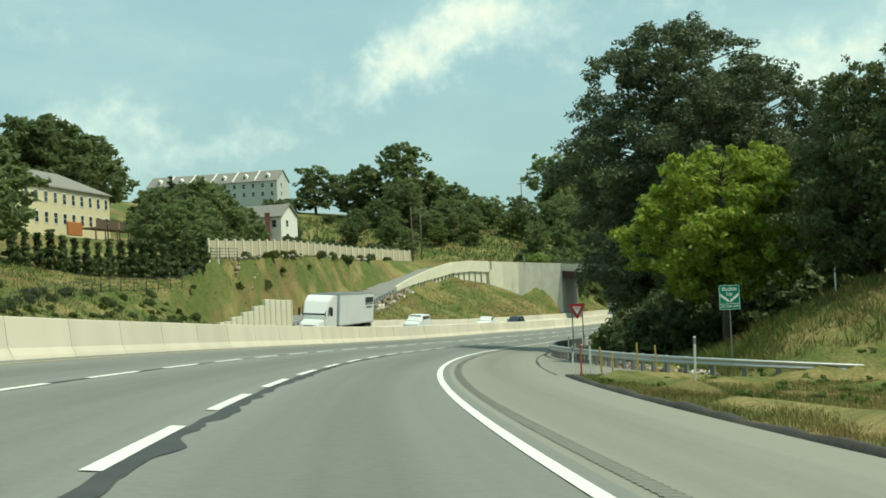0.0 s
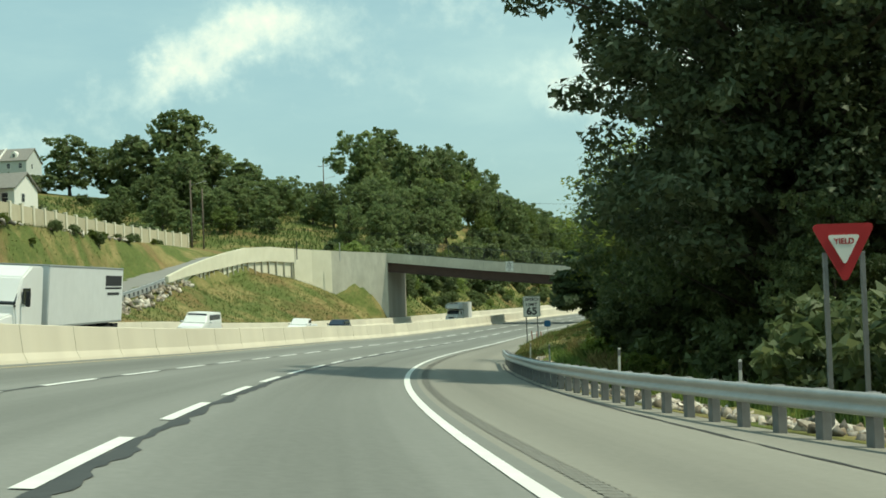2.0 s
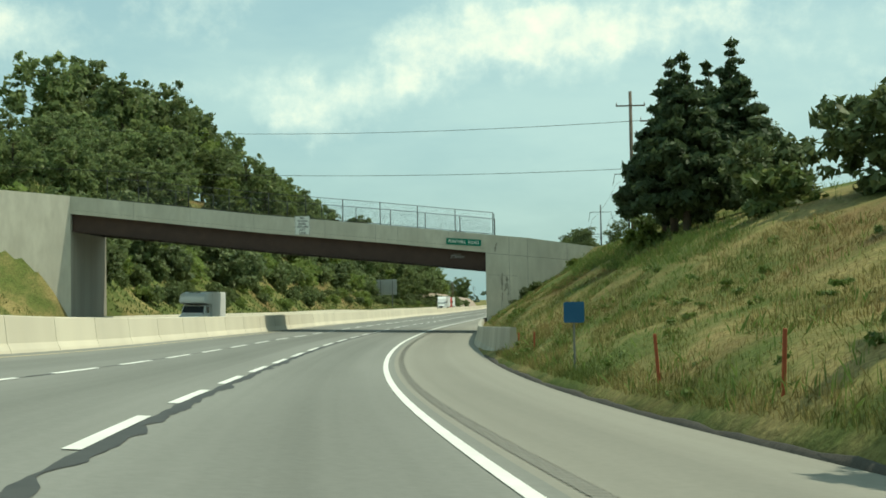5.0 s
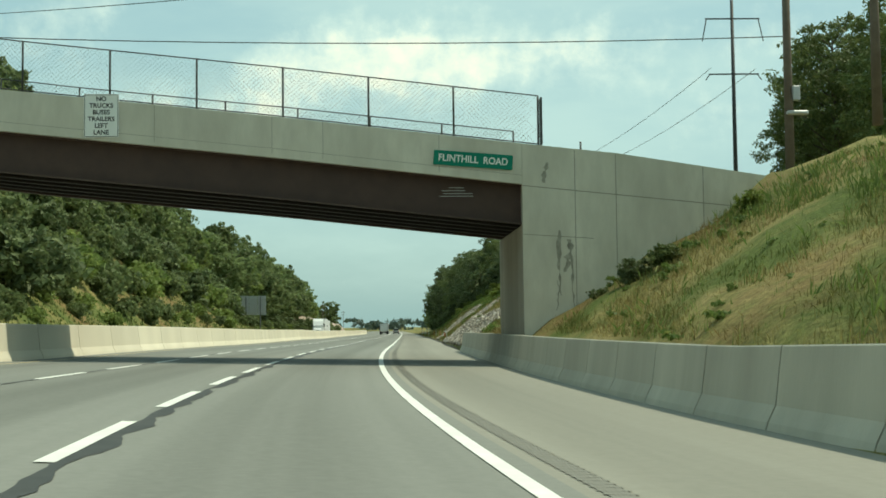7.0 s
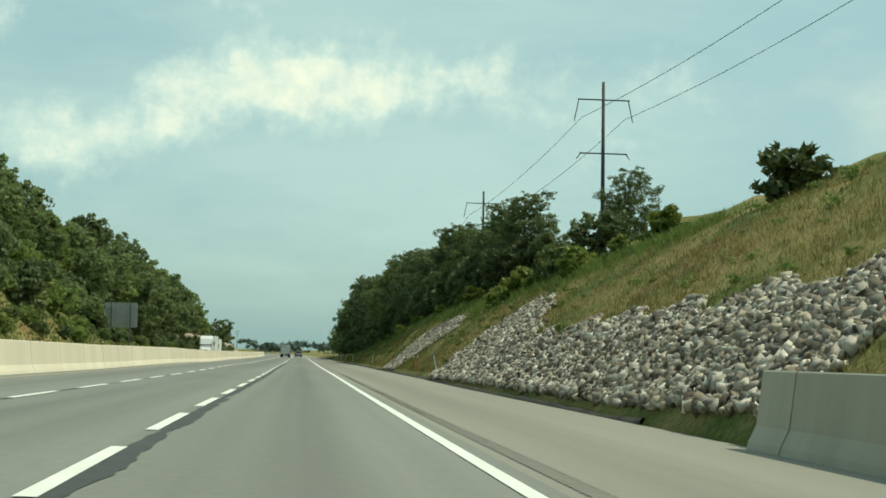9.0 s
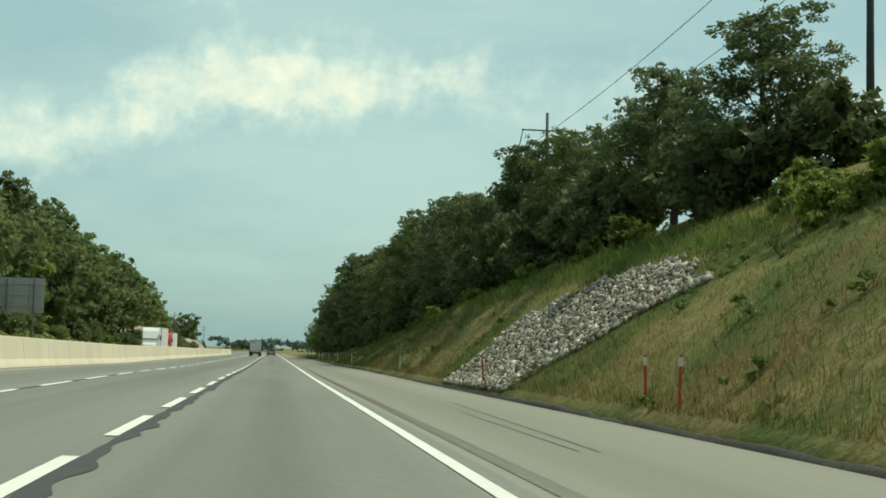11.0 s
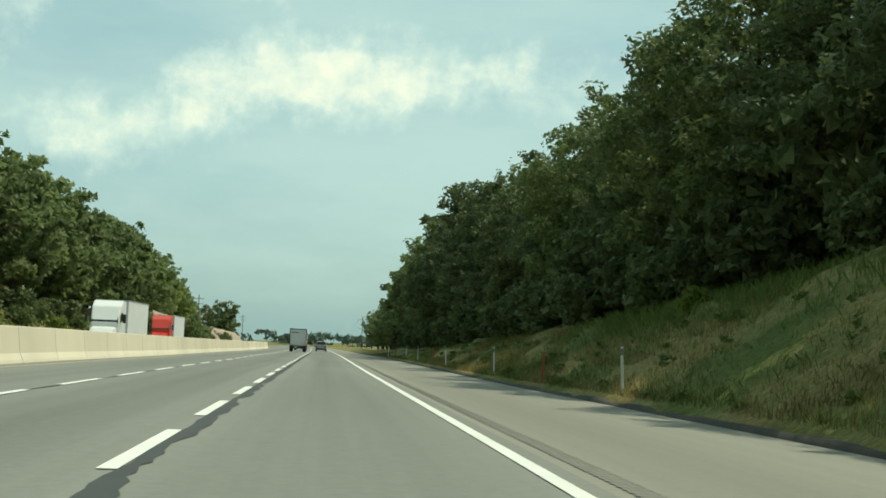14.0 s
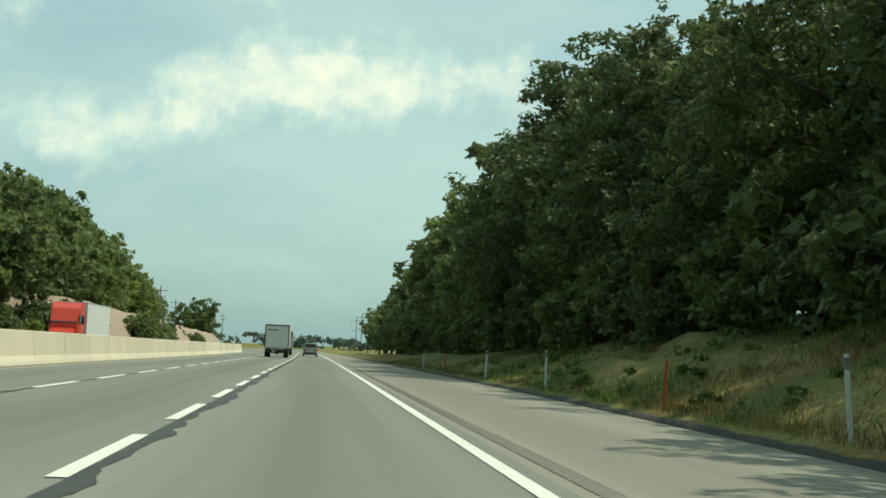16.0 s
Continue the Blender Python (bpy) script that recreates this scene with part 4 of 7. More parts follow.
left_wall = tagged(new("retaining_wall"), "long cream concrete retaining wall rising to the bridge", "wall")
bm = bmesh.new()
plan_wall(bm, [(236.8, 26.0, -.3, 10.4), (233.6, 30.4, -.3, 10.55), (231.7, 32.6, -.3, 10.63)], -.5)
part("wing_wall", bm, CONCRETE, left_wall, "bare grey concrete wing wall")
bm = bmesh.new()
plan_wall(bm, [(231.7, 32.6, -.3, 10.63), (229.2, 34.6, -.3, 10.7), (226.4, 36.1, -.3, 10.75)], -.5)
part("wing_wall", bm, WALLC, left_wall, "cream coated part of the wing wall")
TOPS = [(226.4, 36.1, 10.75), (221, 37.4, 10.75), (215, 38.3, 10.3), (208, 38.0, 9.35), (200, 37.4, 8.1), (192, 36.3, 6.9), (184, 35.0, 5.6)]
bm = bmesh.new()
plan_wall(bm, [(s, d, h - 1.95 * min(1, .35 + (s - 184) / 40), h) for s, d, h in TOPS], -.35)
part("parapet", bm, WALLC, left_wall, "smooth cream parapet with an arched top")
bm = bmesh.new()
plan_wall(bm, [(s, d + .28, 0 if s > 200 else 2, h - .8) for s, d, h in TOPS], -.25)
part("lower_wall", bm, WALLC, left_wall)
for i in range(17):
    s = 226.0 - i * 1.75
    d = float(np.interp(s, [p[0] for p in TOPS[::-1]], [p[1] for p in TOPS[::-1]]))
    h = float(np.interp(s, [p[0] for p in TOPS[::-1]], [p[2] for p in TOPS[::-1]]))
    bm = bmesh.new()
    k = min(1, .35 + (s - 184) / 40)
    add_box(bm, (.22, .16, 4.0), (0, 0, -2.0), bevel=.02)
    ob = part("rib", bm, RIB, left_wall)
    ob.matrix_world = local_frame(s, d + .12, h - 1.9 * k)
for s, d, h in ((226.6, 36.0, 10.2), (231.0, 31.3, 10.1)):
    bm = bmesh.new()
    add_box(bm, (.12, .12, 2.6), (0, 0, .3), bevel=.02)
    ob = part("drain_pipe", bm, CHAIN if s < 230 else STEEL, left_wall, "upright pipe fixed to the wall")
    ob.matrix_world = local_frame(s, d - .25, h)

ASPHALT_OLD = mat("light ramp asphalt", (0.22, 0.22, 0.20), (0.27, 0.265, 0.24), 3.0, 0.95, bump=0.2, c3=(0.2, 0.2, 0.18))
ss = np.arange(112, 237, 2.0)
V, F = sweep(ss, lambda s: [(ramp_at(s)[0] + .1, ramp_at(s)[1] + .01), (ramp_at(s)[0] + RAMP_W, ramp_at(s)[1] + .01)])
tagged(new("ramp", mesh_np("ramp", V, F[:, ::-1], ASPHALT_OLD)), "narrow grey asphalt ramp climbing to the bridge road", "road", kind="structure")
# the bridge road and its way up the hill
ds = [-40, -26, -13, -4.8, 3.2, 12.5, 26, 36, 45, 60, 75, 95, 115, 140]
hh = [4.5, 5.0, 5.6, deck_top(-4.8) - .98, deck_top(3.2) - .98, deck_top(12.5) - .98, 9.4, 9.75, 10.05, 10.9, 12.7, 17.6, 22.6, 27.0]
V = np.concatenate([spots(np.array([B0 + .36, B1 - .36])[None] + np.interp(ds, [26, 60, 140], [0, 4, 60])[:, None], np.array(ds)[:, None], np.array(hh)[:, None] + .15).reshape(-1, 3)])
i = np.arange(len(ds) - 1) * 2
tagged(new("bridge_road", mesh_np("bridge_road", V, np.stack([i, i + 2, i + 3, i + 1], -1), ASPHALT_OLD)), "grey asphalt road crossing the bridge and climbing the hill", "road", kind="structure")

# ---- guardrails ----
def w_beam(d, h):
    return [(d + .00, h - .155), (d + .075, h - .12), (d + .075, h - .06), (d + .01, h - .02), (d + .01, h + .02), (d + .075, h + .06), (d + .075, h + .12), (d, h + .155), (d - .008, h + .15), (d - .008, h - .15)]


def guardrail(pts, post_gap, label, side=1, high=.56, lift=None):
    """A steel beam guardrail through (s, d) points, with its posts."""
    whole = tagged(new("guardrail"), label, "guardrail")
    P = np.array(pts, float)
    W = np.array([np.array(spot(s, d, (lift(s, d) if lift else max(0, 0)))) for s, d in P])
    # even stations along the run
    seg = np.linalg.norm(np.diff(W, axis=0), axis=1)
    cum = np.concatenate([[0], np.cumsum(seg)])
    u = np.arange(0, cum[-1], .5)
    X = np.stack([np.interp(u, cum, W[:, i]) for i in range(3)], 1)
    k = np.ones(7) / 7
    for i in range(3):
        X[3:-3, i] = np.convolve(X[:, i], k, "valid")
    t = np.gradient(X, axis=0)
    nrm = np.stack([-t[:, 1], t[:, 0], 0 * t[:, 0]], 1)
    nrm /= np.linalg.norm(nrm, axis=1)[:, None]
    prof = w_beam(0, high)
    n = len(prof)
    V = np.concatenate([X + nrm * q * side + np.array([0, 0, z]) for q, z in prof]).reshape(n, -1, 3).transpose(1, 0, 2).reshape(-1, 3)
    i, j = np.arange(len(X) - 1)[:, None] * n, np.arange(n)[None]
    F = np.stack([i + j, i + (j + 1) % n, i + n + (j + 1) % n, i + n + j], -1).reshape(-1, 4)
    part_np("beam", mesh_np("beam", V, F, STEEL, smooth=False), whole)
    g = 0.3
    while g < u[-1]:
        x = np.array([np.interp(g, u, X[:, i]) for i in range(3)])
        m = np.array([np.interp(g, u, nrm[:, i]) for i in range(3)])
        bm = bmesh.new()
        add_box(bm, (.15, .20, high + .55), (0, 0, (high + .15) / 2 - .2), bevel=.012)
        ob = part("post", bm, STEEL_POST, whole)
        yaw = math.degrees(math.atan2(m[1], m[0]))
        ob.matrix_world = Matrix.Translation(x - m * .13 * side) @ pose(0, 0, 0, 0, 0, yaw)
        g += post_gap
    # rounded end shoe
    bm = bmesh.new()
    add_box(bm, (.06, .10, .34), (0, 0, high), bevel=.03)
    ob = part("end_shoe", bm, STEEL, whole)
    ob.matrix_world = Matrix.Translation(X[-1] + nrm[-1] * .03 * side) @ pose(0, 0, 0, 0, 0, math.degrees(math.atan2(nrm[-1][1], nrm[-1][0])))
    return whole


STEEL_POST = mat("dull grey guardrail post", (0.16, 0.165, 0.165), (0.24, 0.245, 0.24), 5.0, 0.7, c3=(0.12, 0.11, 0.10))
guardrail([(49.6, -34), (49.4, -22), (49.2, -13), (49.8, -10.2), (51.4, -8.8), (54.7, -8.0), (58.7, -7.2), (62.3, -6.6), (67.6, -5.9), (75, -4.85), (82, -4.35), (95, -4.05), (110, -3.95), (122.4, -3.9)], 1.31, "galvanised steel guardrail curving in beside the shoulder")
ra = lambda s, d: ramp_at(s)[1]
guardrail([(s, ramp_at(s)[0] + .2) for s in range(118, 186, 6)], 1.9, "galvanised guardrail along the edge of the ramp", side=-1, lift=ra)

# ---- stepped end wall below the hedge ----
step_wall = tagged(new("stepped_wall"), "white concrete retaining wall with a stepped top", "wall")
for i in range(13):
    f = i / 12
    s, d = 113.5 + f * 9.5, 28.2 - f * 3.0
    top = [1.0, 1.1, 1.5, 1.6, 2.0, 2.1, 2.6, 2.7, 3.3, 3.3, 3.3, 3.3, 3.3][i]
    bm = bmesh.new()
    add_box(bm, (.4, .70, top + 1.5), (0, 0, (top - 1.5) / 2), bevel=.03)
    add_box(bm, (.16, .12, top + 1.45), (.2, .38, (top - 1.5) / 2), bevel=.02)
    ob = part("panel", bm, WALLC, step_wall)
    ob.matrix_world = local_frame(s, d, .0, -16)

# ---- low dark fence on the slope below the evergreens ----
def slope_fence(pts, gap, high):
    whole = tagged(new("slope_fence"), "low dark wire fence with thin posts on the slope", "fence")
    P = np.array(pts, float)
    run = np.concatenate([[0], np.cumsum(np.hypot(*np.diff(P, axis=0).T))])
    at = np.arange(0, run[-1], gap)
    foot = [ground_spot(float(np.interp(q, run, P[:, 0])), float(np.interp(q, run, P[:, 1]))) for q in at]
    for a in foot:
        bm = bmesh.new()
        add_tube(bm, a - Vector((0, 0, .3)), a + Vector((0, 0, high + .15)), .04, n=5)
        part("post", bm, CHAIN, whole)
    for a, b in zip(foot, foot[1:]):
        for z in (.1, .4, .7, 1.0):
            bm = bmesh.new()
            add_tube(bm, a + Vector((0, 0, z * high)), b + Vector((0, 0, z * high)), .022, n=4)
            part("rail", bm, CHAIN, whole)


slope_fence([(80, 30.2), (93, 33.0), (107, 35.3), (122, 35.0), (135, 35.6)], 2.4, 1.1)

# ---- privacy wall on the hill ----
FENCEC = mat("tan precast fence panel", (0.42, 0.37, 0.25), (0.50, 0.45, 0.31), 1.2, 0.9, bump=0.3, bump_scale=5, vary=0.07)
POSTC = mat("cream fence post", (0.60, 0.56, 0.42), (0.68, 0.64, 0.5), 2.0, 0.9)
noise_wall = tagged(new("privacy_wall"), "tan precast panel wall with cream posts above the ramp", "wall")
N = 30
ends = []
for i in range(N + 1):
    f = i / N
    s, d = 126.8 + 100.5 * f, 35.2 + 17.4 * f
    ends.append((s, d, float(np.interp(f, [0, .5, 1], [7.35, 9.6, 11.1]))))
for i in range(N):
    bm = bmesh.new()
    s0, d0, h0 = ends[i]
    s1, d1, h1 = ends[i + 1]
    plan_wall(bm, [(s0, d0, h0 - 1.0, h0 + 1.9), (s1, d1, h1 - 1.0, h1 + 1.9)], .12)
    part("panel", bm, FENCEC, noise_wall)
for s, d, h in ends:
    bm = bmesh.new()
    add_box(bm, (.34, .34, 3.15), (0, 0, .52), bevel=.03)
    ob = part("post", bm, POSTC, noise_wall)
    ob.matrix_world = local_frame(s, d, h)

# ---- trees ----
def leaf_cloud(rng, lobes, count, size, flat=0.6, sub=8, loose=0.10, tri=False, thick=.22, small=1.0):
    """Leaf sprays: small bent quads over the skins of clumps that sit on the lobes (x, y, z, rx, ry, rz)."""
    L = np.array(lobes, float)
    C = []
    for x, y, z, rx, ry, rz in L:
        for i in range(sub):
            v = rng.normal(size=3)
            v /= np.linalg.norm(v)
            v[2] = v[2] * .8 + .12
            k = rng.uniform(.26, .52) * small
            q = rng.uniform(.55, 1.0)
            C.append((x + v[0] * rx * q, y + v[1] * ry * q, z + v[2] * rz * q, rx * k, ry * k, rz * k * .9))
    C = np.array(C)
    w = C[:, 3] * C[:, 4]
    which = rng.choice(len(C), count, p=w / w.sum())
    v = rng.normal(size=(count, 3))
    v /= np.linalg.norm(v, axis=1)[:, None]
    depth = 1 - np.abs(rng.normal(0, thick, count)) + loose * rng.exponential(1.0, count) * (rng.uniform(size=count) < .25)
    c = C[which, :3] + v * C[which, 3:6] * depth[:, None]
    n = v + rng.normal(0, flat, (count, 3)) + np.array([0, 0, 0.4])
    n /= np.linalg.norm(n, axis=1)[:, None]
    a = np.cross(n, rng.normal(size=(count, 3)))
    a /= np.linalg.norm(a, axis=1)[:, None]
    b = np.cross(n, a)
    s = (size * rng.uniform(0.5, 1.3, count))[:, None]
    bend = n * s * 0.25
    if tri:
        V = np.stack([c - a * s * 1.15, c - b * s * .95 - bend, c + (a + b * .7) * s * 1.15], 1).reshape(-1, 3)
        return V, np.arange(count * 3).reshape(-1, 3)
    V = np.stack([c - a * s, c - b * s * 0.55 - bend, c + a * s, c + b * s * 0.55 - bend], 1).reshape(-1, 3)
    F = np.arange(count * 4).reshape(-1, 4)
    return V, F


def crown_lobes(rng, height, spread, base, n, kind, clump=1.0):
    """Lobes of a crown; kinds: round, tall, cone, low."""
    out = []
    for i in range(n):
        f = (i + 0.5) / n
        z = base + (height - base) * (0.12 + 0.8 * f)
        if kind == "cone":
            r = spread * (1.02 - f) * 0.9
        elif kind == "column":
            r = spread * (0.62 + 0.42 * math.sin(math.pi * min(1, f * 0.9 + 0.08))) * (1 if f < .9 else .75)
        elif kind == "tall":
            r = spread * (0.55 + 0.5 * math.sin(math.pi * min(1, f * 1.05 + 0.12)))
        else:
            r = spread * (0.35 + 0.75 * math.sin(math.pi * (0.15 + 0.75 * f)))
        a = i * 2.4 + rng.uniform(-0.4, 0.4)
        q = r * rng.uniform(0.25, 0.62 + .55 * (1 - clump)) if kind != "cone" else r * 0.25
        k = max(0.5, (0.42 + 0.2 * rng.uniform()) * spread) if kind != "cone" else max(0.35, r * 0.72)
        k = k * (1 - 0.35 * max(0, f - 0.6) / 0.4) if kind != "cone" else k
        k *= clump
        out.append((math.cos(a) * q, math.sin(a) * q, z, k, k, k * (0.8 if kind != "cone" else 0.6)))
    return out


def make_tree(name, seed, height, spread, base, kind, leaves, size, material, lobes=14, trunk_r=None, tri=False, clump=1.0):
    """A tree at the origin: tapered trunk with limbs, and a crown of many leaf sprays."""
    rng = np.random.default_rng(seed)
    root = new(name)
    L = crown_lobes(rng, height, spread, base, lobes, kind, clump)
    r = trunk_r or height * 0.016
    bm = bmesh.new()
    lean = Vector((rng.uniform(-.03, .03), rng.uniform(-.03, .03), 0)) * height
    pts = [Vector((0, 0, -0.4)), Vector((0, 0, height * .25)) + lean * .3, Vector((0, 0, height * .55)) + lean * .7, Vector((0, 0, height * .88)) + lean]
    rad = [r * 1.5, r, r * .65, r * .15]
    for i in range(3):
        add_tube(bm, pts[i], pts[i + 1], rad[i], rad[i + 1], 8)
    for x, y, z, k, _, _ in (L if kind != "cone" else ()):
        zz = max(height * .12, z - k * 1.1)
        f = min(0.95, zz / height)
        o = Vector((0, 0, zz)) + lean * f
        add_tube(bm, o, Vector((x, y, z)), r * .45 * (1 - f * .6), r * .08, 5)
    part("trunk", bm, BARK, root)
    V, F = leaf_cloud(rng, L, leaves, size, tri=tri, flat=1.0 if size > .3 else .7, thick=.34 if size > .3 else .26, sub=8 if size > .3 else 13, small=1.0 if size > .3 else .8)
    part_np("crown", mesh_np("crown", V, F, material), root)
    return root


TREES = {}


def plant(kind, s, d, scale=1.0, turn=0.0, label="", group="", wide=1.0, up=0.0):
    """A tree of that kind on the ground at s, d."""
    src, text = TREES[kind]
    p = ground_spot(s, d, up - 0.1)
    m = Matrix.Translation(p) @ pose(0, 0, 0, 0, 0, turn)
    ob = copy_thing(src, m)
    ob.scale = (scale * wide, scale * wide, scale)
    tagged(ob, label or text, "bush" if "bush" in kind else "tree", group)
    return ob


def growth(name, rows, label):
    """Many bushes (kind, s, d, scale) over a slope, joined into one mesh for each kind of leaf."""
    for kind in sorted({q[0] for q in rows}):
        crown = [o for o in TREES[kind][0].children if o.name.startswith("crown")][0]
        co = np.empty(len(crown.data.vertices) * 3, np.float32)
        crown.data.vertices.foreach_get("co", co)
        co = co.reshape(-1, 3)
        V = []
        for _, s, d, k in [q for q in rows if q[0] == kind]:
            a = rng.uniform(0, 6.28)
            turned = np.stack([co[:, 0] * math.cos(a) - co[:, 1] * math.sin(a), co[:, 0] * math.sin(a) + co[:, 1] * math.cos(a), co[:, 2]], 1)
            V.append(turned * k + np.array(ground_spot(s, d, -.1)))
        V = np.concatenate(V)
        tagged(new(name, mesh_np(name, V, np.arange(len(V)).reshape(-1, 3), crown.data.materials[0])), label, "bushes", kind="stuff")


def tree_kinds():
    kinds = [
        ("oak", "tree", 1, 12, 4.6, .6, "round", 21000, .11, LEAF_MID, 40, "broad green leafy tree at the edge of the wood"),
        ("elm", "tree", 2, 12, 4.4, .2, "tall", 22000, .11, LEAF_DARK, 44, "dense dark green tree leafed down to the grass"),
        ("lime", "tree", 12, 12, 4.6, .3, "round", 15000, .16, LEAF_LIGHT, 30, "yellow-green leafy tree at the edge of the wood"),
        ("oak_far", "tree", 21, 14, 5.6, .8, "round", 3600, .37, LEAF_HILL_HAZY, 34, "broad green leafy tree in the hillside wood"),
        ("elm_far", "tree", 22, 14, 5.2, .5, "tall", 3600, .37, LEAF_HILL_HAZY, 36, "dark green leafy tree in the hillside wood"),
        ("elm_dark_far", "tree", 24, 12, 4.4, .2, "tall", 5200, .25, LEAF_DARK, 36, "dense dark green tree behind the roadside trees"),
        ("lime_far", "tree", 23, 12, 5.0, .4, "round", 3400, .37, LEAF_HILL_LIGHT, 32, "yellow-green leafy tree in the hillside wood"),
        ("maple", "tree", 3, 11.6, 5.4, 2.6, "round", 34000, .14, LEAF_MAPLE, 56, "yellow-green leafy tree in full sun behind the guardrail"),
        ("poplar", "tree", 4, 26.5, 8.3, 1.5, "column", 130000, .125, LEAF_POPLAR, 130, "very tall dark green broadleaf tree beside the highway"),
        ("pine", "conifer", 5, 12.5, 4.6, .5, "cone", 15000, .24, LEAF_PINE, 15, "dark green pine with tiered branches"),
        ("pine_far", "conifer", 25, 13, 4.0, .5, "cone", 3200, .42, LEAF_PINE, 12, "dark green conifer on the hill"),
        ("arbor", "evergreen", 6, 4.3, 1.15, 0.1, "cone", 1800, .17, LEAF_DARK, 9, "narrow dark evergreen in a planted row"),
        ("bush", "bush", 7, 2.6, 2.1, 0.0, "round", 1500, .22, LEAF_MID, 8, "rounded green bush on the slope"),
        ("bush_light", "bush", 8, 2.0, 1.8, 0.0, "round", 1500, .18, LEAF_LIGHT, 8, "light green weedy bush on the slope"),
        ("bush_hill", "bush", 17, 2.6, 2.3, 0.0, "round", 1100, .26, LEAF_HILL_HAZY, 14, "rounded green bush on the cut slope"),
        ("bush_hill_light", "bush", 18, 2.3, 2.2, 0.0, "round", 1100, .24, LEAF_HILL_LIGHT, 14, "pale green leafy bush on the cut slope"),
        ("bush_dark", "bush", 9, 3.6, 2.8, 0.0, "round", 3000, .22, LEAF_DARK, 10, "dark green bush below the trees"),
    ]
    for key, name, seed, h, r, b, kind, n, size, m, lobes, text in kinds:
        TREES[key] = (make_tree(name, seed, h, r, b, kind, n, size, m, lobes, tri=True, clump=.5 if key in ("maple", "poplar") else .62 if key in ("oak", "elm", "lime") else .62 if "far" in key and "pine" not in key else 1.0), text)
    # a sparse tree whose thin branches show
    o = make_tree("tree", 31, 11, 3.4, 2.5, "tall", 4200, .085, LEAF_LIGHT, 26, .11, tri=True)
    TREES["thin"] = (o, "sparse tree with thin bare branches and light leaves")


tree_kinds()
rng = random.Random(11)
turn = lambda: rng.uniform(0, 360)

# right side before the bridge
for kind, s, d, k in [("poplar", 107, -20.5, .86), ("elm", 110, -11.2, .85), ("oak", 152, -12.6, .7), ("maple", 66.5, -13.6, .92), ("elm", 62, -19.8, .98), ("elm", 58, -23, 1.0), ("elm", 67, -21.5, .95), ("elm_dark_far", 57, -29, 1.0), ("elm_dark_far", 93, -23.5, .95), ("elm_dark_far", 118, -21, 1.1), ("elm_dark_far", 78, -29, .95), ("elm_dark_far", 98, -25, 1.1),
                      ("elm_dark_far", 46, -34, .85), ("elm", 105, -14.0, 1.15), ("elm", 112, -16, .7), ("elm", 93, -12.6, .5), ("oak", 124, -12.6, .7), ("lime", 132, -13.5, .75), ("elm", 114, -16.8, 1.25), ("elm", 111, -14.6, .95), ("thin", 128, -10.6, 1.05), ("thin", 138, -11.8, .9), ("pine", 155, -12.2, .92), ("oak", 141, -15.5, .9), ("oak", 147, -18, .9),
                      ("pine", 163, -17, .95), ("elm_dark_far", 171, -21, .85), ("elm_dark_far", 60, -33, .95), ("elm_dark_far", 84, -32, 1.1), ("elm_dark_far", 132, -24, 1.1), ("elm_dark_far", 154, -26, 1.0)]:
    plant(kind, s, d, k, turn())
plant("pine", 150, -10.2, .84, turn(), wide=1.3)
plant("thin", 126, -11.6, 1.12, turn(), wide=1.35)
plant("poplar", 99, -13.7, .98, turn(), wide=1.12)
for kind, s, d, k in [("bush_dark", 69, -10.6, .75), ("bush_dark", 73, -10.2, .8), ("bush_dark", 77, -9.6, .75), ("bush_dark", 81.5, -9.4, .7), ("bush_dark", 71, -13.5, 1.0), ("bush_dark", 76, -13, 1.0), ("bush_dark", 88, -11.3, .7), ("bush_dark", 96, -10.5, .6), ("bush", 104, -9.2, .7), ("bush_light", 101, -8.3, .6), ("bush_dark", 110, -10, .8), ("bush_light", 113, -8.2, .7), ("bush_light", 117, -8.6, .75), ("bush", 120, -9.4, .7), ("bush_dark", 118, -11.5, .9),
                      ("bush_dark", 129, -11.5, .8), ("bush_dark", 122, -12.6, .75), ("bush_dark", 126, -13.4, .8), ("bush_dark", 133, -13.2, .8), ("bush_dark", 137, -14, .8), ("bush_dark", 142, -13.6, .7), ("bush_dark", 147, -14.2, .7), ("bush", 134, -11.2, .4), ("bush_dark", 153, -14.8, .7), ("bush_dark", 119, -15, 1.2), ("bush_dark", 125, -17.5, 1.2), ("bush_dark", 114, -18, 1.2), ("bush_light", 62, -19.5, .4), ("bush", 57, -21, .5), ("bush", 50, -22, .5), ("bush_light", 45, -19, .4), ("bush_dark", 76, -18, .8), ("bush_dark", 80, -12.5, .8),
                      ("bush", 190, -16, .8), ("bush_dark", 198, -18, .8), ("bush_light", 204, -13, .6), ("bush_dark", 186, -19, 1.0), ("bush", 210, -17, .7), ("bush_light", 218, -14, .5), ("bush", 232, -8.6, .28), ("bush_dark", 233, -7.8, .22), ("bush_light", 232, -11.2, .35), ("bush", 228, -16, .6), ("bush", 234, -6.9, .2)]:
    plant(kind, s, d, k, turn())
for s, d, k in ((216, -15.8, .82), (209, -15.2, .84), (203, -14.8, .8), (219, -19, .85), (211, -19, .85)):
    plant("pine", s, d, k, turn(), wide=1.0)
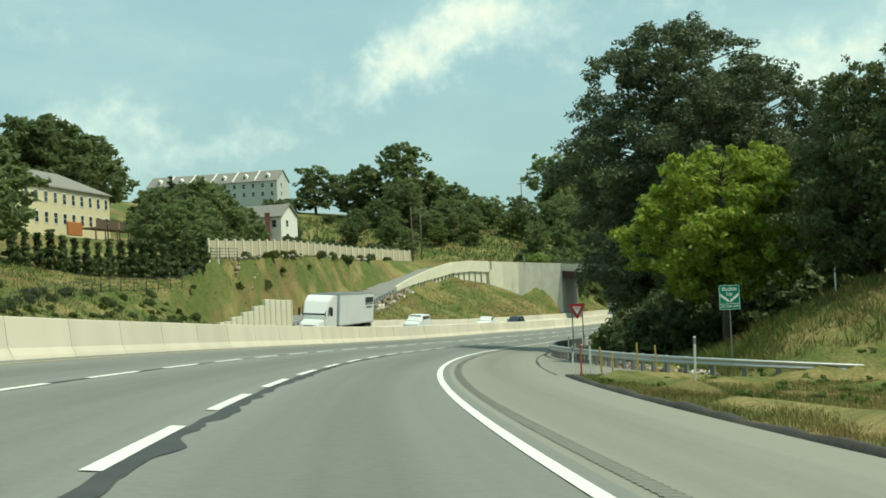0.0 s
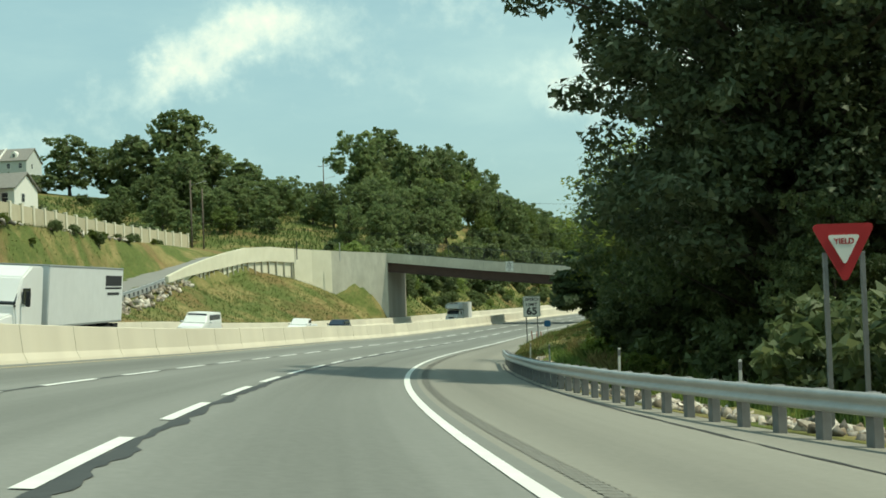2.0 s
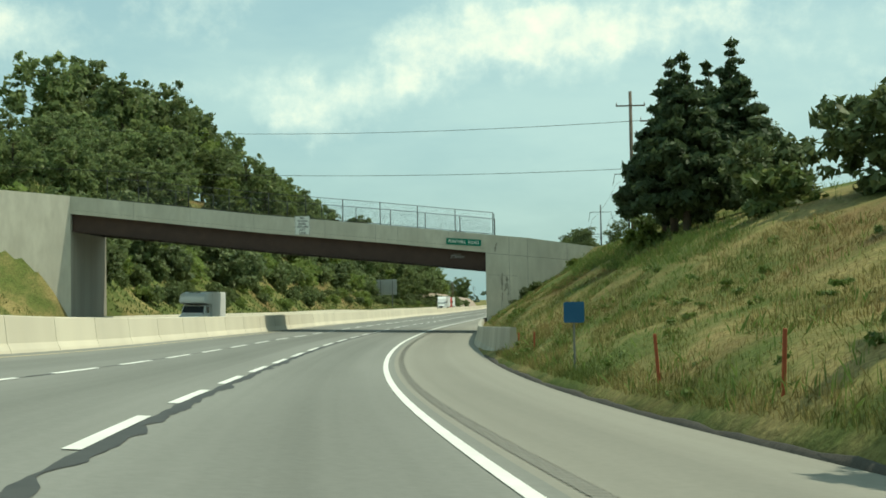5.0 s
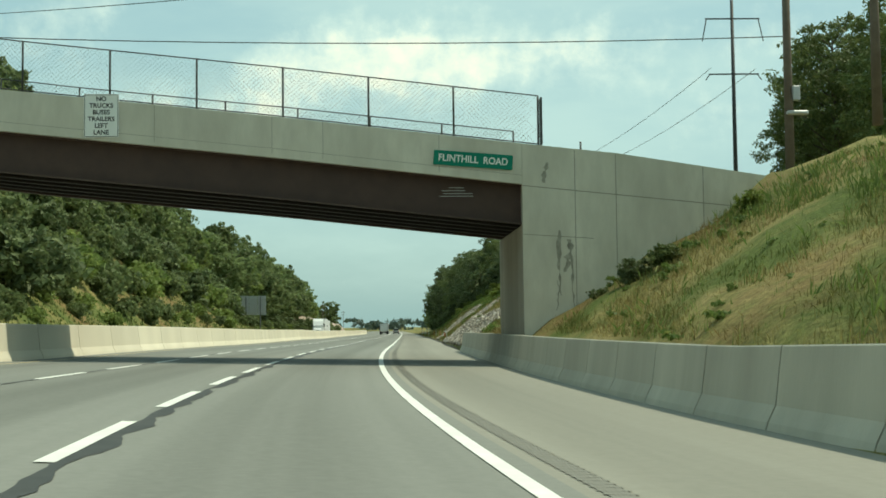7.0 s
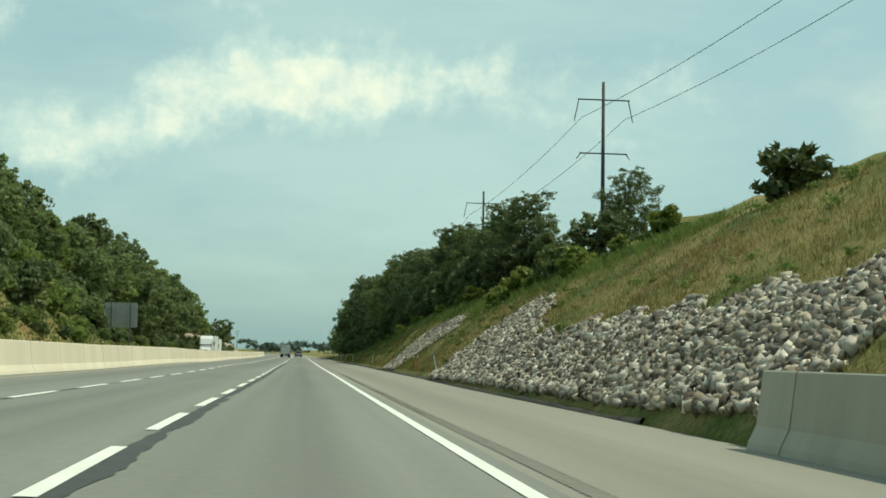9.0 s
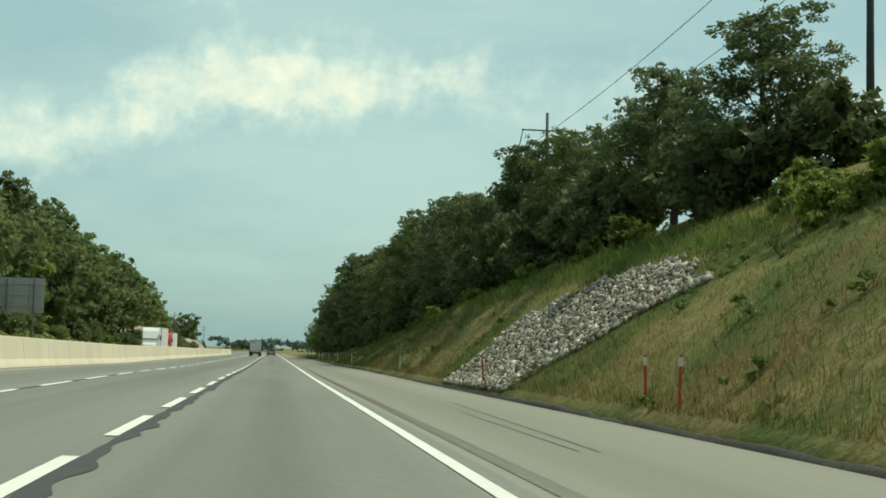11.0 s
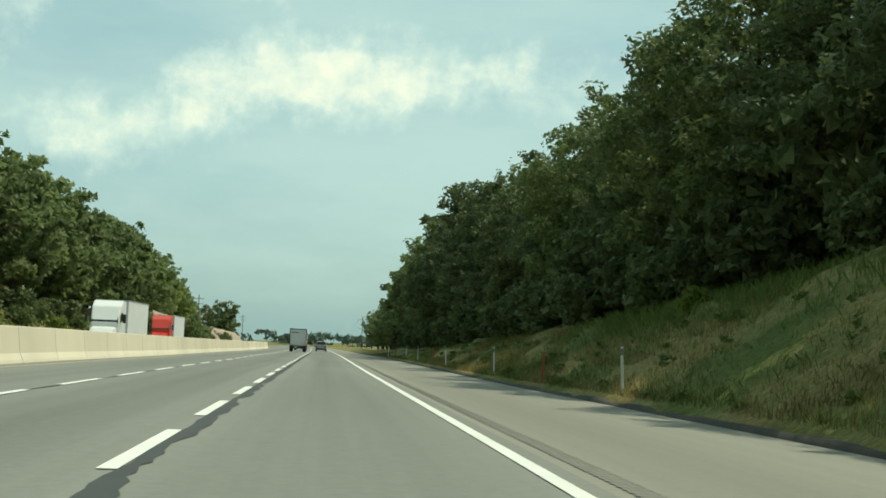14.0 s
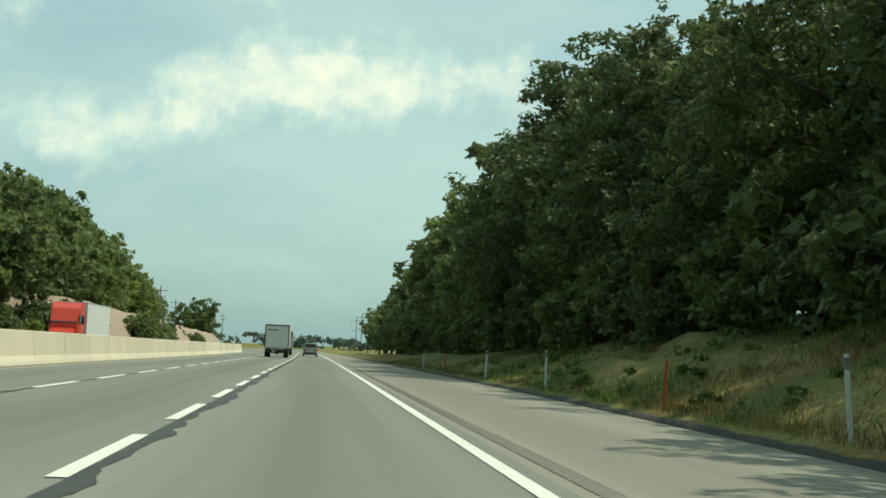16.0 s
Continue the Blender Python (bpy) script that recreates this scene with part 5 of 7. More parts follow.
# behind the bridge, up on the right
for kind, s, d, k in [("oak", 337, -20.8, .52), ("oak", 272, -28, .95), ("oak", 279, -30.5, 1.0), ("elm", 285, -30.2, .8), ("oak", 264, -29, .95), ("bush", 292, -15, .7), ("bush_dark", 322, -15.5, .7), ("bush_light", 316, -12.5, .7), ("bush", 327, -13.6, .8), ("bush_light", 331, -12.3, .8), ("bush_light", 306, -14.5, .7), ("bush_light", 310, -13.4, .5), ("bush_light", 319, -13.4, .6), ("bush", 323, -12.9, .5), ("bush_light", 335, -11.6, .55), ("bush_light", 338, -12.4, .6), ("bush_light", 327, -12.2, .45), ("bush_light", 331.5, -11.2, .4)]:
    plant(kind, s, d, k, turn())
# right wood
WOOD = "trees of the right-hand wood"
plant("elm", 349, -15.8, .63, turn(), group=WOOD, wide=1.22)
plant("bush_dark", 349, -14.6, .8, turn(), group="bushes below the wood")
plant("bush_dark", 346, -17, .8, turn(), group="bushes below the wood")
plant("bush_dark", 353, -15.2, .9, turn(), group="bushes below the wood")
s, n = 361.0, 0
while s < 722:
    d = float(np.interp(s, [361, 375, 390, 400, 430, 455, 500, 530, 560, 720], [-15.4, -14.9, -14.2, -13.7, -13.3, -12.8, -12.5, -12.9, -13.2, -13.6]))
    k = float(np.interp(s, [361, 375, 390, 404, 412, 426, 434, 450, 462, 480, 490, 498, 507, 530, 570, 612, 640, 720], [.74, .73, .76, .82, 1.0, 1.02, .9, .94, .98, .96, 1.06, 1.32, 1.3, 1.08, 1.05, .88, .78, .72]))
    near = s < 590
    plant(rng.choice(["elm", "elm", "oak"]) if s < 525 else rng.choice(["elm_far", "oak_far"]), s, d + rng.uniform(-.9, .5), k * rng.uniform(.86, 1.1), turn(), group=WOOD, wide=rng.uniform(.95, 1.15))
    if s > 405:
        plant(rng.choice(["elm_far", "oak_far"]), s + 2, d - 5.0 + rng.uniform(-1, 1), k * rng.uniform(.62, .85), turn(), group=WOOD)
    if near:
        plant("bush_dark", s + 1.5, d + 2.6 + rng.uniform(-.5, .4), rng.uniform(.45, .75), turn(), group="bushes below the wood")
        plant("bush_dark", s + 3.6, d + .6 + rng.uniform(-.5, .5), rng.uniform(.8, 1.1), turn(), group="bushes below the wood")
    # the near end stands in pairs with gaps between them
    n += 1
    s += (rng.uniform(3.6, 4.4) if n % 2 else rng.uniform(7.5, 9.5)) if s < 398 else rng.uniform(4.4, 6.2) if near else rng.uniform(6, 8)
for s, d, k in ((356, -12.6, .6), (360, -12.0, .5), (372, -11.5, .5), (384, -10.4, .5), (396, -9.6, .5), (408, -9.2, .4), (333, -10.8, .5), (425, -9.0, .4), (404, -10.5, .6)):
    plant("bush_light", s, d, k, turn())
# left hillside wood after the bridge
HILL = "trees of the left-hand wood"
s = 268.0
while s < 770:
    for d, k in ((43, .8 if s > 306 else .62), (53, (1.35 if 350 < s < 398 else 1.2 if s < 398 else .9) if s > 318 else .62), (66, 1.2 if s < 345 else 1.4)) if s < 430 else ((34, .9), (44, .98)) if s < 500 else ((35, 1.05), (44, 1.2)) if s < 612 else ((40, 1.15), (47, 1.4)) if s < 700 else ((42, 1.25), (48, 1.3)) if s < 745 else ((43, .9),):
        if d > 60 and (s > 400 or s < 332) or d > 50 and s < 282 or d == 34 and s < 452:
            continue
        plant(rng.choice(["elm_far", "oak_far", "oak_far", "lime_far"] if d < 60 else ["elm_far", "oak_far"]), s + rng.uniform(-3, 3), d + rng.uniform(-3, 3), k * rng.uniform(.85, 1.15), turn(), group=HILL)
    s += rng.uniform(7.5, 10.5)
s, rows = 252.0, []
while s < 594:
    for d in (28.6, 32, 35.5, 39) if s < 412 else (30, 34, 37) if s < 450 else (30,):
        rows.append((rng.choice(["bush_hill", "bush_hill", "bush_hill_light", "bush_dark"]), s + rng.uniform(-3, 3), d + rng.uniform(-1.5, 1.5), rng.uniform(.5, 1.0) * (1.5 if d > 31 else .75)))
    s += rng.uniform(4.2, 6.0)
for s, d, k in ((583, 28.4, 1.3), (588, 28.0, 1.2), (593, 27.8, 1.25), (597, 27.6, 1.0), (640, 27.6, 1.5), (648, 27.4, 1.3), (658, 27.6, 1.45), (668, 27.5, 1.2), (680, 27.4, 1.0), (738, 27.4, 1.1), (746, 27.3, .8), (612, 32.6, .9), (630, 33, 1.0)):
    rows.append(("bush_hill", s, d, k))
growth("slope_bushes", rows, "leafy green bushes over the cut slope")
# far end on the left
for kind, s, d, k in (("oak_far", 905, 38, 1.25), ("oak_far", 915, 46, 1.1), ("oak_far", 930, 40, .9), ("bush_dark", 700, 30, 1), ("bush_dark", 730, 31, 1), ("bush", 770, 29, 1)):
    plant(kind, s, d, k, turn())
# left hill before the bridge: round the houses and along the ramp road
for kind, s, d, k in [("elm_far", 105, 46.5, .8), ("elm_far", 100, 44, .65), ("oak_far", 182, 96, 1.3), ("elm_far", 176, 92, 1.25), ("elm_far", 192, 98, 1.2), ("elm_far", 203, 104, 1.15), ("oak_far", 165, 98, 1.2), 
                      ("elm_far", 150, 51, .55), ("pine_far", 143, 46, .62), ("elm_far", 157, 55, .6), ("elm_far", 163, 60, .62), ("elm_far", 172, 62, .75), ("elm_far", 146, 45, .7), ("elm_far", 134, 41, .5), ("elm_far", 180, 66, .7), ("elm_far", 190, 72, .8), ("elm_far", 153, 47, .62), ("elm_far", 168, 55, .6),
                      ("pine_far", 336, 196, .95), ("pine_far", 350, 205, .9), ("pine_far", 362, 178, .7), ("oak_far", 291, 114, .95), ("oak_far", 297, 108, .85), ("elm_far", 299, 93, 1.5), ("oak_far", 303, 86, .9), ("elm_far", 292, 100, 1.05), ("elm_far", 290, 88, .9), ("oak_far", 284, 84, .85),
                      ("pine_far", 272, 91, .5), ("elm_far", 300, 78, .8), ("elm_far", 340, 92, .6), ("elm_far", 336, 100, .6), ("oak_far", 352, 84, .65), ("elm_far", 330, 108, .7),
                      ("bush_dark", 270, 112, 1.0), ("bush_dark", 285, 117, 1.0), ("elm_far", 246, 112, .45), ("elm_far", 240, 100, .45), ("elm_far", 228, 94, .6), ("elm_far", 215, 88, .75), ("bush_dark", 245, 92, 1.2),
                      ("elm_far", 355, 62, 1.0), ("oak_far", 345, 66, 1.0)]:
    plant(kind, s, d, k, turn(), wide=1.3)
for kind, s, d, k in [("elm_far", 141, 43, .5), ("elm_far", 147, 52, .55), ("elm_far", 152, 56, .58), ("elm_far", 160, 52, .55), ("elm_far", 174, 57, .55), ("elm_far", 184, 60, .55), ("elm_far", 196, 66, .45), ("elm_far", 132, 44, .45), ("elm_far", 128, 39.5, .42), ("oak_far", 200, 80, .8)]:
    plant(kind, s, d, k, turn(), wide=1.3)
for i in range(18):
    f = i / 17
    plant("arbor", 104 + 21 * f, 43.0 - 8.2 * f, rng.uniform(.8, 1.0), turn(), group="row of evergreens below the house")
rows = [(rng.choice(["bush_hill", "bush_light", "bush_hill"]), rng.uniform(70, 130), rng.uniform(27.0, 34.5), rng.uniform(.1, .28)) for i in range(120)]
for i in range(26):
    f = rng.uniform(0, 1)
    rows.append((rng.choice(["bush_hill", "bush_light"]), 130 + 92 * f, 33.5 + 16 * f + rng.uniform(0, 2.0), rng.uniform(.2, .42)))
growth("slope_scrub", rows, "low green scrub on the slope below the wall")
# the hill beyond the bridge road
for s, d, k in ((252, 66, .42), (258, 74, .5), (262, 64, .4), (268, 70, .55), (274, 62, .45), (280, 72, .6), (270, 80, .5), (284, 66, .5), (290, 76, .6), (264, 86, .45), (278, 88, .55), (296, 68, .6), (286, 58, .45), (255, 82, .4)):
    plant(rng.choice(["elm_far", "oak_far", "lime_far"]), s, d, k, turn(), wide=1.35)
for s, d, k in ((292, 44, .5), (299, 48, .62), (307, 49, .66), (315, 47, .7), (303, 42, .5), (311, 53, .7)):
    plant("oak_far", s, d, k, turn(), group=HILL, wide=1.2)
# growth behind the privacy wall
for i in range(24):
    s = rng.uniform(188, 236)
    d = 35.2 + 17.4 * (s - 126.8) / 100.5 + 2.5 + rng.uniform(0, 16)
    plant(rng.choice(["bush", "bush_dark", "bush_dark"]), s, d, rng.uniform(.5, 1.0), turn(), group="bushes behind the privacy wall")
for i in range(20):
    plant(rng.choice(["bush", "bush_dark", "bush_light"]), rng.uniform(262, 330), rng.uniform(55, 100), rng.uniform(.7, 1.3), turn(), group="bushes on the hill")
for key in TREES:
    for o in (*TREES[key][0].children_recursive, TREES[key][0]):
        bpy.data.objects.remove(o)

# ---- signs, posts and poles ----
SIGN_WHITE = mat("white sign sheeting", (0.70, 0.71, 0.66), (0.76, 0.77, 0.72), 2.0, 0.5)
SIGN_BLACK = mat("black sign lettering", (0.02, 0.02, 0.02), (0.035, 0.035, 0.035), 3.0, 0.5)
SIGN_GREEN = mat("green sign sheeting", (0.0, 0.16, 0.10), (0.005, 0.20, 0.125), 2.0, 0.5)
SIGN_RED = mat("red sign sheeting", (0.33, 0.02, 0.025), (0.42, 0.03, 0.035), 2.0, 0.5)
SIGN_BLUE = mat("blue sign sheeting", (0.02, 0.10, 0.22), (0.03, 0.13, 0.27), 2.0, 0.5)
SIGN_BACK = mat("bare aluminium sign back", (0.34, 0.35, 0.33), (0.42, 0.43, 0.41), 1.5, 0.5, metal=0.2)
WOOD_POLE = mat("grey-brown wooden pole", (0.11, 0.085, 0.065), (0.17, 0.14, 0.11), 3.0, 0.95, bump=0.4)
DARK_POLE = mat("dark steel pole", (0.03, 0.032, 0.035), (0.05, 0.052, 0.055), 3.0, 0.6)
STAKE_RED = mat("rust-red stake", (0.30, 0.075, 0.035), (0.42, 0.12, 0.06), 5.0, 0.8)
STAKE_WHITE = mat("white marker post", (0.52, 0.52, 0.48), (0.66, 0.66, 0.61), 4.0, 0.6)
STAKE_YELLOW = mat("weathered yellow stake", (0.36, 0.25, 0.08), (0.45, 0.33, 0.12), 5.0, 0.8)


def plate(name, w, h, material, parent, at=(0, 0, 0), thick=.02, radius=.05, label=""):
    """A sign panel with rounded corners in the xz plane, its face towards -y."""
    bm = bmesh.new()
    pts = []
    for cx, cz, a0 in ((w / 2 - radius, h / 2 - radius, 0), (-w / 2 + radius, h / 2 - radius, 90), (-w / 2 + radius, -h / 2 + radius, 180), (w / 2 - radius, -h / 2 + radius, 270)):
        for k in range(4):
            a = radians(a0 + 30 * k)
            pts.append((cx + radius * math.cos(a), cz + radius * math.sin(a)))
    f = [bm.verts.new((x, -thick / 2, z)) for x, z in pts]
    b = [bm.verts.new((x, thick / 2, z)) for x, z in pts]
    bm.faces.new(f)
    bm.faces.new(b[::-1])
    n = len(pts)
    for i in range(n):
        bm.faces.new((f[i], b[i], b[(i + 1) % n], f[(i + 1) % n]))
    bmesh.ops.recalc_face_normals(bm, faces=bm.faces)
    ob = part(name, bm, material, parent, label)
    ob.location = at
    return ob


def lettering(text, size, material, parent, at, wide=1.0, bold=0.0):
    """Words in the xz plane, centred at at, facing -y."""
    cu = bpy.data.curves.new("lettering", "FONT")
    cu.body = text
    cu.size = size
    cu.align_x, cu.align_y = "CENTER", "CENTER"
    cu.extrude = 0.002
    cu.offset = bold
    cu.materials.append(material)
    ob = new("lettering", cu)
    ob.parent = parent
    ob.location = at
    ob.rotation_euler = (radians(90), 0, 0)
    ob.scale = (wide, 1, 1)
    return ob


def bars(parent, rows, material, y=-.016):
    """Plain bars for writing too small to read: (x, z, w, h)."""
    for x, z, w, h in rows:
        bm = bmesh.new()
        add_box(bm, (w, .004, h), (x, y, z))
        part("bar", bm, material, parent)


def sign_post(parent, x, z0, z1, material=None, r=.035, y=.05):
    bm = bmesh.new()
    add_box(bm, (r * 2, r * 1.6, z1 - z0), (x, y, (z0 + z1) / 2), bevel=.006)
    return part("post", bm, material or STEEL_POST, parent)


def speed_sign():
    o = thing("speed_limit_sign", local_frame(141.7, -5.32, 0), "white speed limit sign on two posts in the grass", "road sign")
    z = 3.33
    plate("panel", 1.14, 1.38, SIGN_WHITE, o, (0, 0, z))
    for x, zz, w, h in ((0, .655, 1.04, .02), (0, -.655, 1.04, .02), (-.53, 0, .02, 1.3), (.53, 0, .02, 1.3)):
        bars(o, [(x, z + zz, w, h)], SIGN_BLACK)
    lettering("SPEED", .29, SIGN_BLACK, o, (0, -.016, z + .46), 1.1, .006)
    lettering("LIMIT", .29, SIGN_BLACK, o, (0, -.016, z + .13), 1.1, .006)
    lettering("65", .66, SIGN_BLACK, o, (0, -.016, z - .33), 1.1, .02)
    sign_post(o, -.38, .3, 2.75)
    sign_post(o, .36, .3, 2.75)


def yield_sign():
    o = thing("yield_sign", local_frame(74.1, -6.2, 0), "red and white yield sign on two posts behind the guardrail", "road sign")
    def tri(name, w, h, top, material, y):
        bm = bmesh.new()
        pts = []
        r = w * .06
        for cx, cz, a0 in ((w / 2 - r * 1.7, top - r, 330), (-w / 2 + r * 1.7, top - r, 90), (0, top - h + r * 2, 210)):
            for k in range(4):
                a = radians(a0 + 40 * k)
                pts.append((cx + r * math.cos(a), cz + r * math.sin(a)))
        f = [bm.verts.new((x, y - .008, z)) for x, z in pts]
        b = [bm.verts.new((x, y + .008, z)) for x, z in pts]
        bm.faces.new(f)
        bm.faces.new(b[::-1])
        for i in range(len(pts)):
            bm.faces.new((f[i], b[i], b[(i + 1) % len(pts)], f[(i + 1) % len(pts)]))
        bmesh.ops.recalc_face_normals(bm, faces=bm.faces)
        part(name, bm, material, o)
    top = 3.18
    tri("panel", 1.02, .92, top, SIGN_RED, 0)
    tri("white_field", .52, .46, top - .17, SIGN_WHITE, -.014)
    lettering("YIELD", .12, SIGN_RED, o, (0, -.026, top - .27), 1.0, .003)
    sign_post(o, -.28, -.2, 2.75)
    sign_post(o, .3, -.2, 2.75)


def small_signs():
    o = thing("green_sign", local_frame(52.5, -11.6, 1.03) @ Matrix.Scale(.75, 4), "green and white seat belt sign on one steel post", "road sign")
    plate("panel", 1.15, 1.35, SIGN_GREEN, o, (0, 0, 2.85))
    bars(o, [(0, 2.50, 1.05, .025), (0, 3.49, 1.05, .02), (0, 2.20, 1.05, .02), (-.53, 2.85, .02, 1.25), (.53, 2.85, .02, 1.25)], SIGN_WHITE)
    lettering("Buckle", .27, SIGN_WHITE, o, (0, -.014, 3.30), 1.1, .006)
    lettering("Up", .25, SIGN_WHITE, o, (0, -.014, 3.03), 1.1, .006)
    lettering("IT'S OUR LAW", .15, SIGN_WHITE, o, (0, -.014, 2.36), 1.0, .004)
    for q in (-1, 1):
        bm = bmesh.new()
        vs = [bm.verts.new((q * x, -.014, z)) for x, z in ((.5, 3.08), (.5, 2.92), (.06, 2.58), (.0, 2.66), (.06, 2.74))]
        bm.faces.new(vs if q > 0 else vs[::-1])
        part("belt_band", bm, SIGN_WHITE, o)
    sign_post(o, 0, -1.6, 2.3)
    # name board and lane sign on the bridge
    h0, h1 = deck_top(-1.82), deck_top(-4.48)
    o = thing("road_name_board", local_frame(B0 - .03, -3.15, 6.93) @ pose(0, 0, 0, 0, 4.5, 0), "green road name board on the bridge parapet", "road sign")
    plate("panel", 2.68, .50, SIGN_GREEN, o, radius=.03)
    lettering("FLINTHILL  ROAD", .33, SIGN_WHITE, o, (0, -.014, 0), .90, .006)
    o = thing("lane_rule_sign", local_frame(B0 - .03, 9.24, 8.16), "white truck lane sign hung on the bridge parapet", "road sign")
    plate("panel", 1.15, 1.45, SIGN_WHITE, o, radius=.03)
    for i, w in enumerate(("NO", "TRUCKS", "BUSES", "TRAILERS", "LEFT", "LANE")):
        lettering(w, .21, SIGN_BLACK, o, (0, -.014, .56 - i * .225), 1.0, .005)
    bars(o, [(0, .70, 1.08, .015), (0, -.70, 1.08, .015), (-.545, 0, .015, 1.4), (.545, 0, .015, 1.4)], SIGN_BLACK, -.014)
    # stencilled writing on the first beam
    o = tagged(new("beam_stencil"), "faded white stencil on the brown beam", "marking")
    o.matrix_world = local_frame(B0 + .42, -2.6, deck_top(-2.6) - 1.86)
    bars(o, [(0, .16, .5, .022), (-.1, .06, .8, .022), (.05, -.04, 1.0, .022), (0, -.13, 1.15, .022)], SIGN_BACK, 0)
    # small blue sign far along the shoulder
    o = thing("blue_sign", local_frame(172, -4.9, .5), "small blue sign on a thin post", "road sign")
    plate("panel", .55, .55, SIGN_BLUE, o, (0, 0, 1.5))
    sign_post(o, 0, -.5, 1.3, r=.025)
    # back of a large sign for the other direction
    o = thing("large_sign", local_frame(446, 28.6, 0), "large road sign seen from its bare metal back", "road sign")
    for i in range(3):
        plate("panel", 1.62, 3.7, SIGN_BACK, o, (-1.66 + 1.66 * i, 0, 6.1), radius=.02)
    for z in (4.9, 6.1, 7.3):
        bm = bmesh.new()
        add_box(bm, (4.9, .08, .10), (0, -.06, z), bevel=.01)
        part("crossbar", bm, SIGN_BACK, o)
    sign_post(o, -1.4, 1.0, 7.8, r=.09, y=-.16)
    sign_post(o, 1.4, 1.0, 7.8, r=.09, y=-.16)


def stakes():
    def stake(s, d, high, material, label, cat="marker post", w=.065, lean=0.0, cap=None):
        o = thing("marker_post", local_frame(s, d, ground_h(s, d)) @ pose(0, 0, 0, 0, lean, 0), label, cat)
        bm = bmesh.new()
        add_box(bm, (w, .03, high + .2), (0, 0, high / 2 - .1), bevel=.008)
        part("stake", bm, material, o)
        if cap:
            bm = bmesh.new()
            add_box(bm, (w * 1.02, .036, .16), (0, 0, high - .12), bevel=.006)
            part("reflector", bm, cap, o)
    red, white, yel = "rust-red steel stake in the grass", "white plastic marker post at the roadside", "weathered yellow stake beside the kerb"
    for s, k, lean in ( (313.4, 1, -12), (326, 0, 2), (328, 0, -2), (347.4, 0, -3), (378, 1, 1), (390.3, 0, 1), (417.4, 1, -2), (427.7, 0, 3), (438.8, 1, -1), (458.6, 1, -4), (467.2, 0, 2), (479.8, 1, 0), (492.8, 1, 2), (508, 0, 0), (521, 1, 1), (150, 0, -2), (156, 0, 3), (163, 0, -4)):
        d = edge_d(s) - .45 - (.3 if s < 200 else 0)
        stake(s, d, .95 + (.15 if k else 0), STAKE_WHITE if k else STAKE_RED, white if k else red, lean=lean, cap=STEEL_POST if k else (STAKE_WHITE if 320 < s < 330 else None))
    for s, d, hgt, m, l in ((190.3, -5.3, .62, STAKE_RED, red), (186, -5.5, .6, STAKE_RED, red), (32.8, -6.5, 1.35, STAKE_WHITE, white), (58.2, -17.3, 1.4, STAKE_WHITE, white), (48.4, -8.0, 1.25, STAKE_YELLOW, yel), (47, -7.1, 1.3, STAKE_YELLOW, yel), (48, -6.3, .9, STAKE_YELLOW, yel),
                            (44, -4.5, 1.1, STAKE_WHITE, white), (43.5, -4.75, 1.15, STAKE_RED, red), (42.8, -5.0, 1.35, STAKE_WHITE, white), (43.1, -5.4, 1.1, STAKE_YELLOW, yel), (88, -5.4, 1.25, STAKE_WHITE, white), (108.5, -5.6, 1.15, STAKE_WHITE, white), (118.5, -5.2, .95, STAKE_WHITE, white), (79, -6.0, 1.1, STAKE_WHITE, white)):
        stake(s, d, hgt, m, l, lean=rng.uniform(-2, 2), cap=STEEL_POST if m is STAKE_WHITE else None)


def pole(s, d, base, top, material, label, arms=(), r=.15, lamp=None):
    """A utility pole with cross arms (height, half length)."""
    o = thing("utility_pole", local_frame(s, d, 0), label, "utility pole")
    bm = bmesh.new()
    add_tube(bm, (0, 0, base - 1), (0, 0, top), r, r * .65, 10)
    part("shaft", bm, material, o)
    for z, half, drop in arms:
        bm = bmesh.new()
        add_box(bm, (half * 2, .10, .11), (0, -.1, z), bevel=.01)
        part("cross_arm", bm, material, o)
        for x in (-half * .95, half * .95):
            bm = bmesh.new()
            if drop:
                add_tube(bm, (x, -.1, z), (x * 1.18, -.1, z - drop), .05, .04, 6)
            else:
                add_tube(bm, (x, -.1, z), (x, -.1, z + .3), .05, .03, 6)
            part("insulator", bm, material, o)
    if lamp:
        z, reach = lamp
        bm = bmesh.new()
        add_tube(bm, (0, 0, z - .5), (reach, 0, z), .035, .03, 6)
        add_box(bm, (.6, .2, .12), (reach, 0, z), bevel=.03)
        part("lamp_arm", bm, STEEL, o, "grey street lamp arm")
    return o


speed_sign()
yield_sign()
small_signs()
stakes()
wood = "tall grey-brown wooden utility pole"
POLE_2 = (240.5, -18.6, 18.0)
pole(245.4, -16.8, 7.0, 19.8, WOOD_POLE, wood, ((18.6, 1.2, 0),), .2)
bm = bmesh.new()
add_box(bm, (.3, .25, .6), (.25, -.2, 11.0), bevel=.03)
add_box(bm, (.9, .2, .18), (.3, -.2, 10.2), bevel=.05)
ob = part("meter_box", bm, STEEL)
ob.matrix_world = local_frame(245.4, -16.8, 0)
tagged(ob, "grey metal boxes fixed to the utility pole", "box")
pole(POLE_2[0], POLE_2[1], 10.0, POLE_2[2], WOOD_POLE, wood, ((POLE_2[2] - 1.3, 1.5, 0),), .2)
line_d = lambda i: (-28.8, -23.8)[i] if i < 2 else -21.5
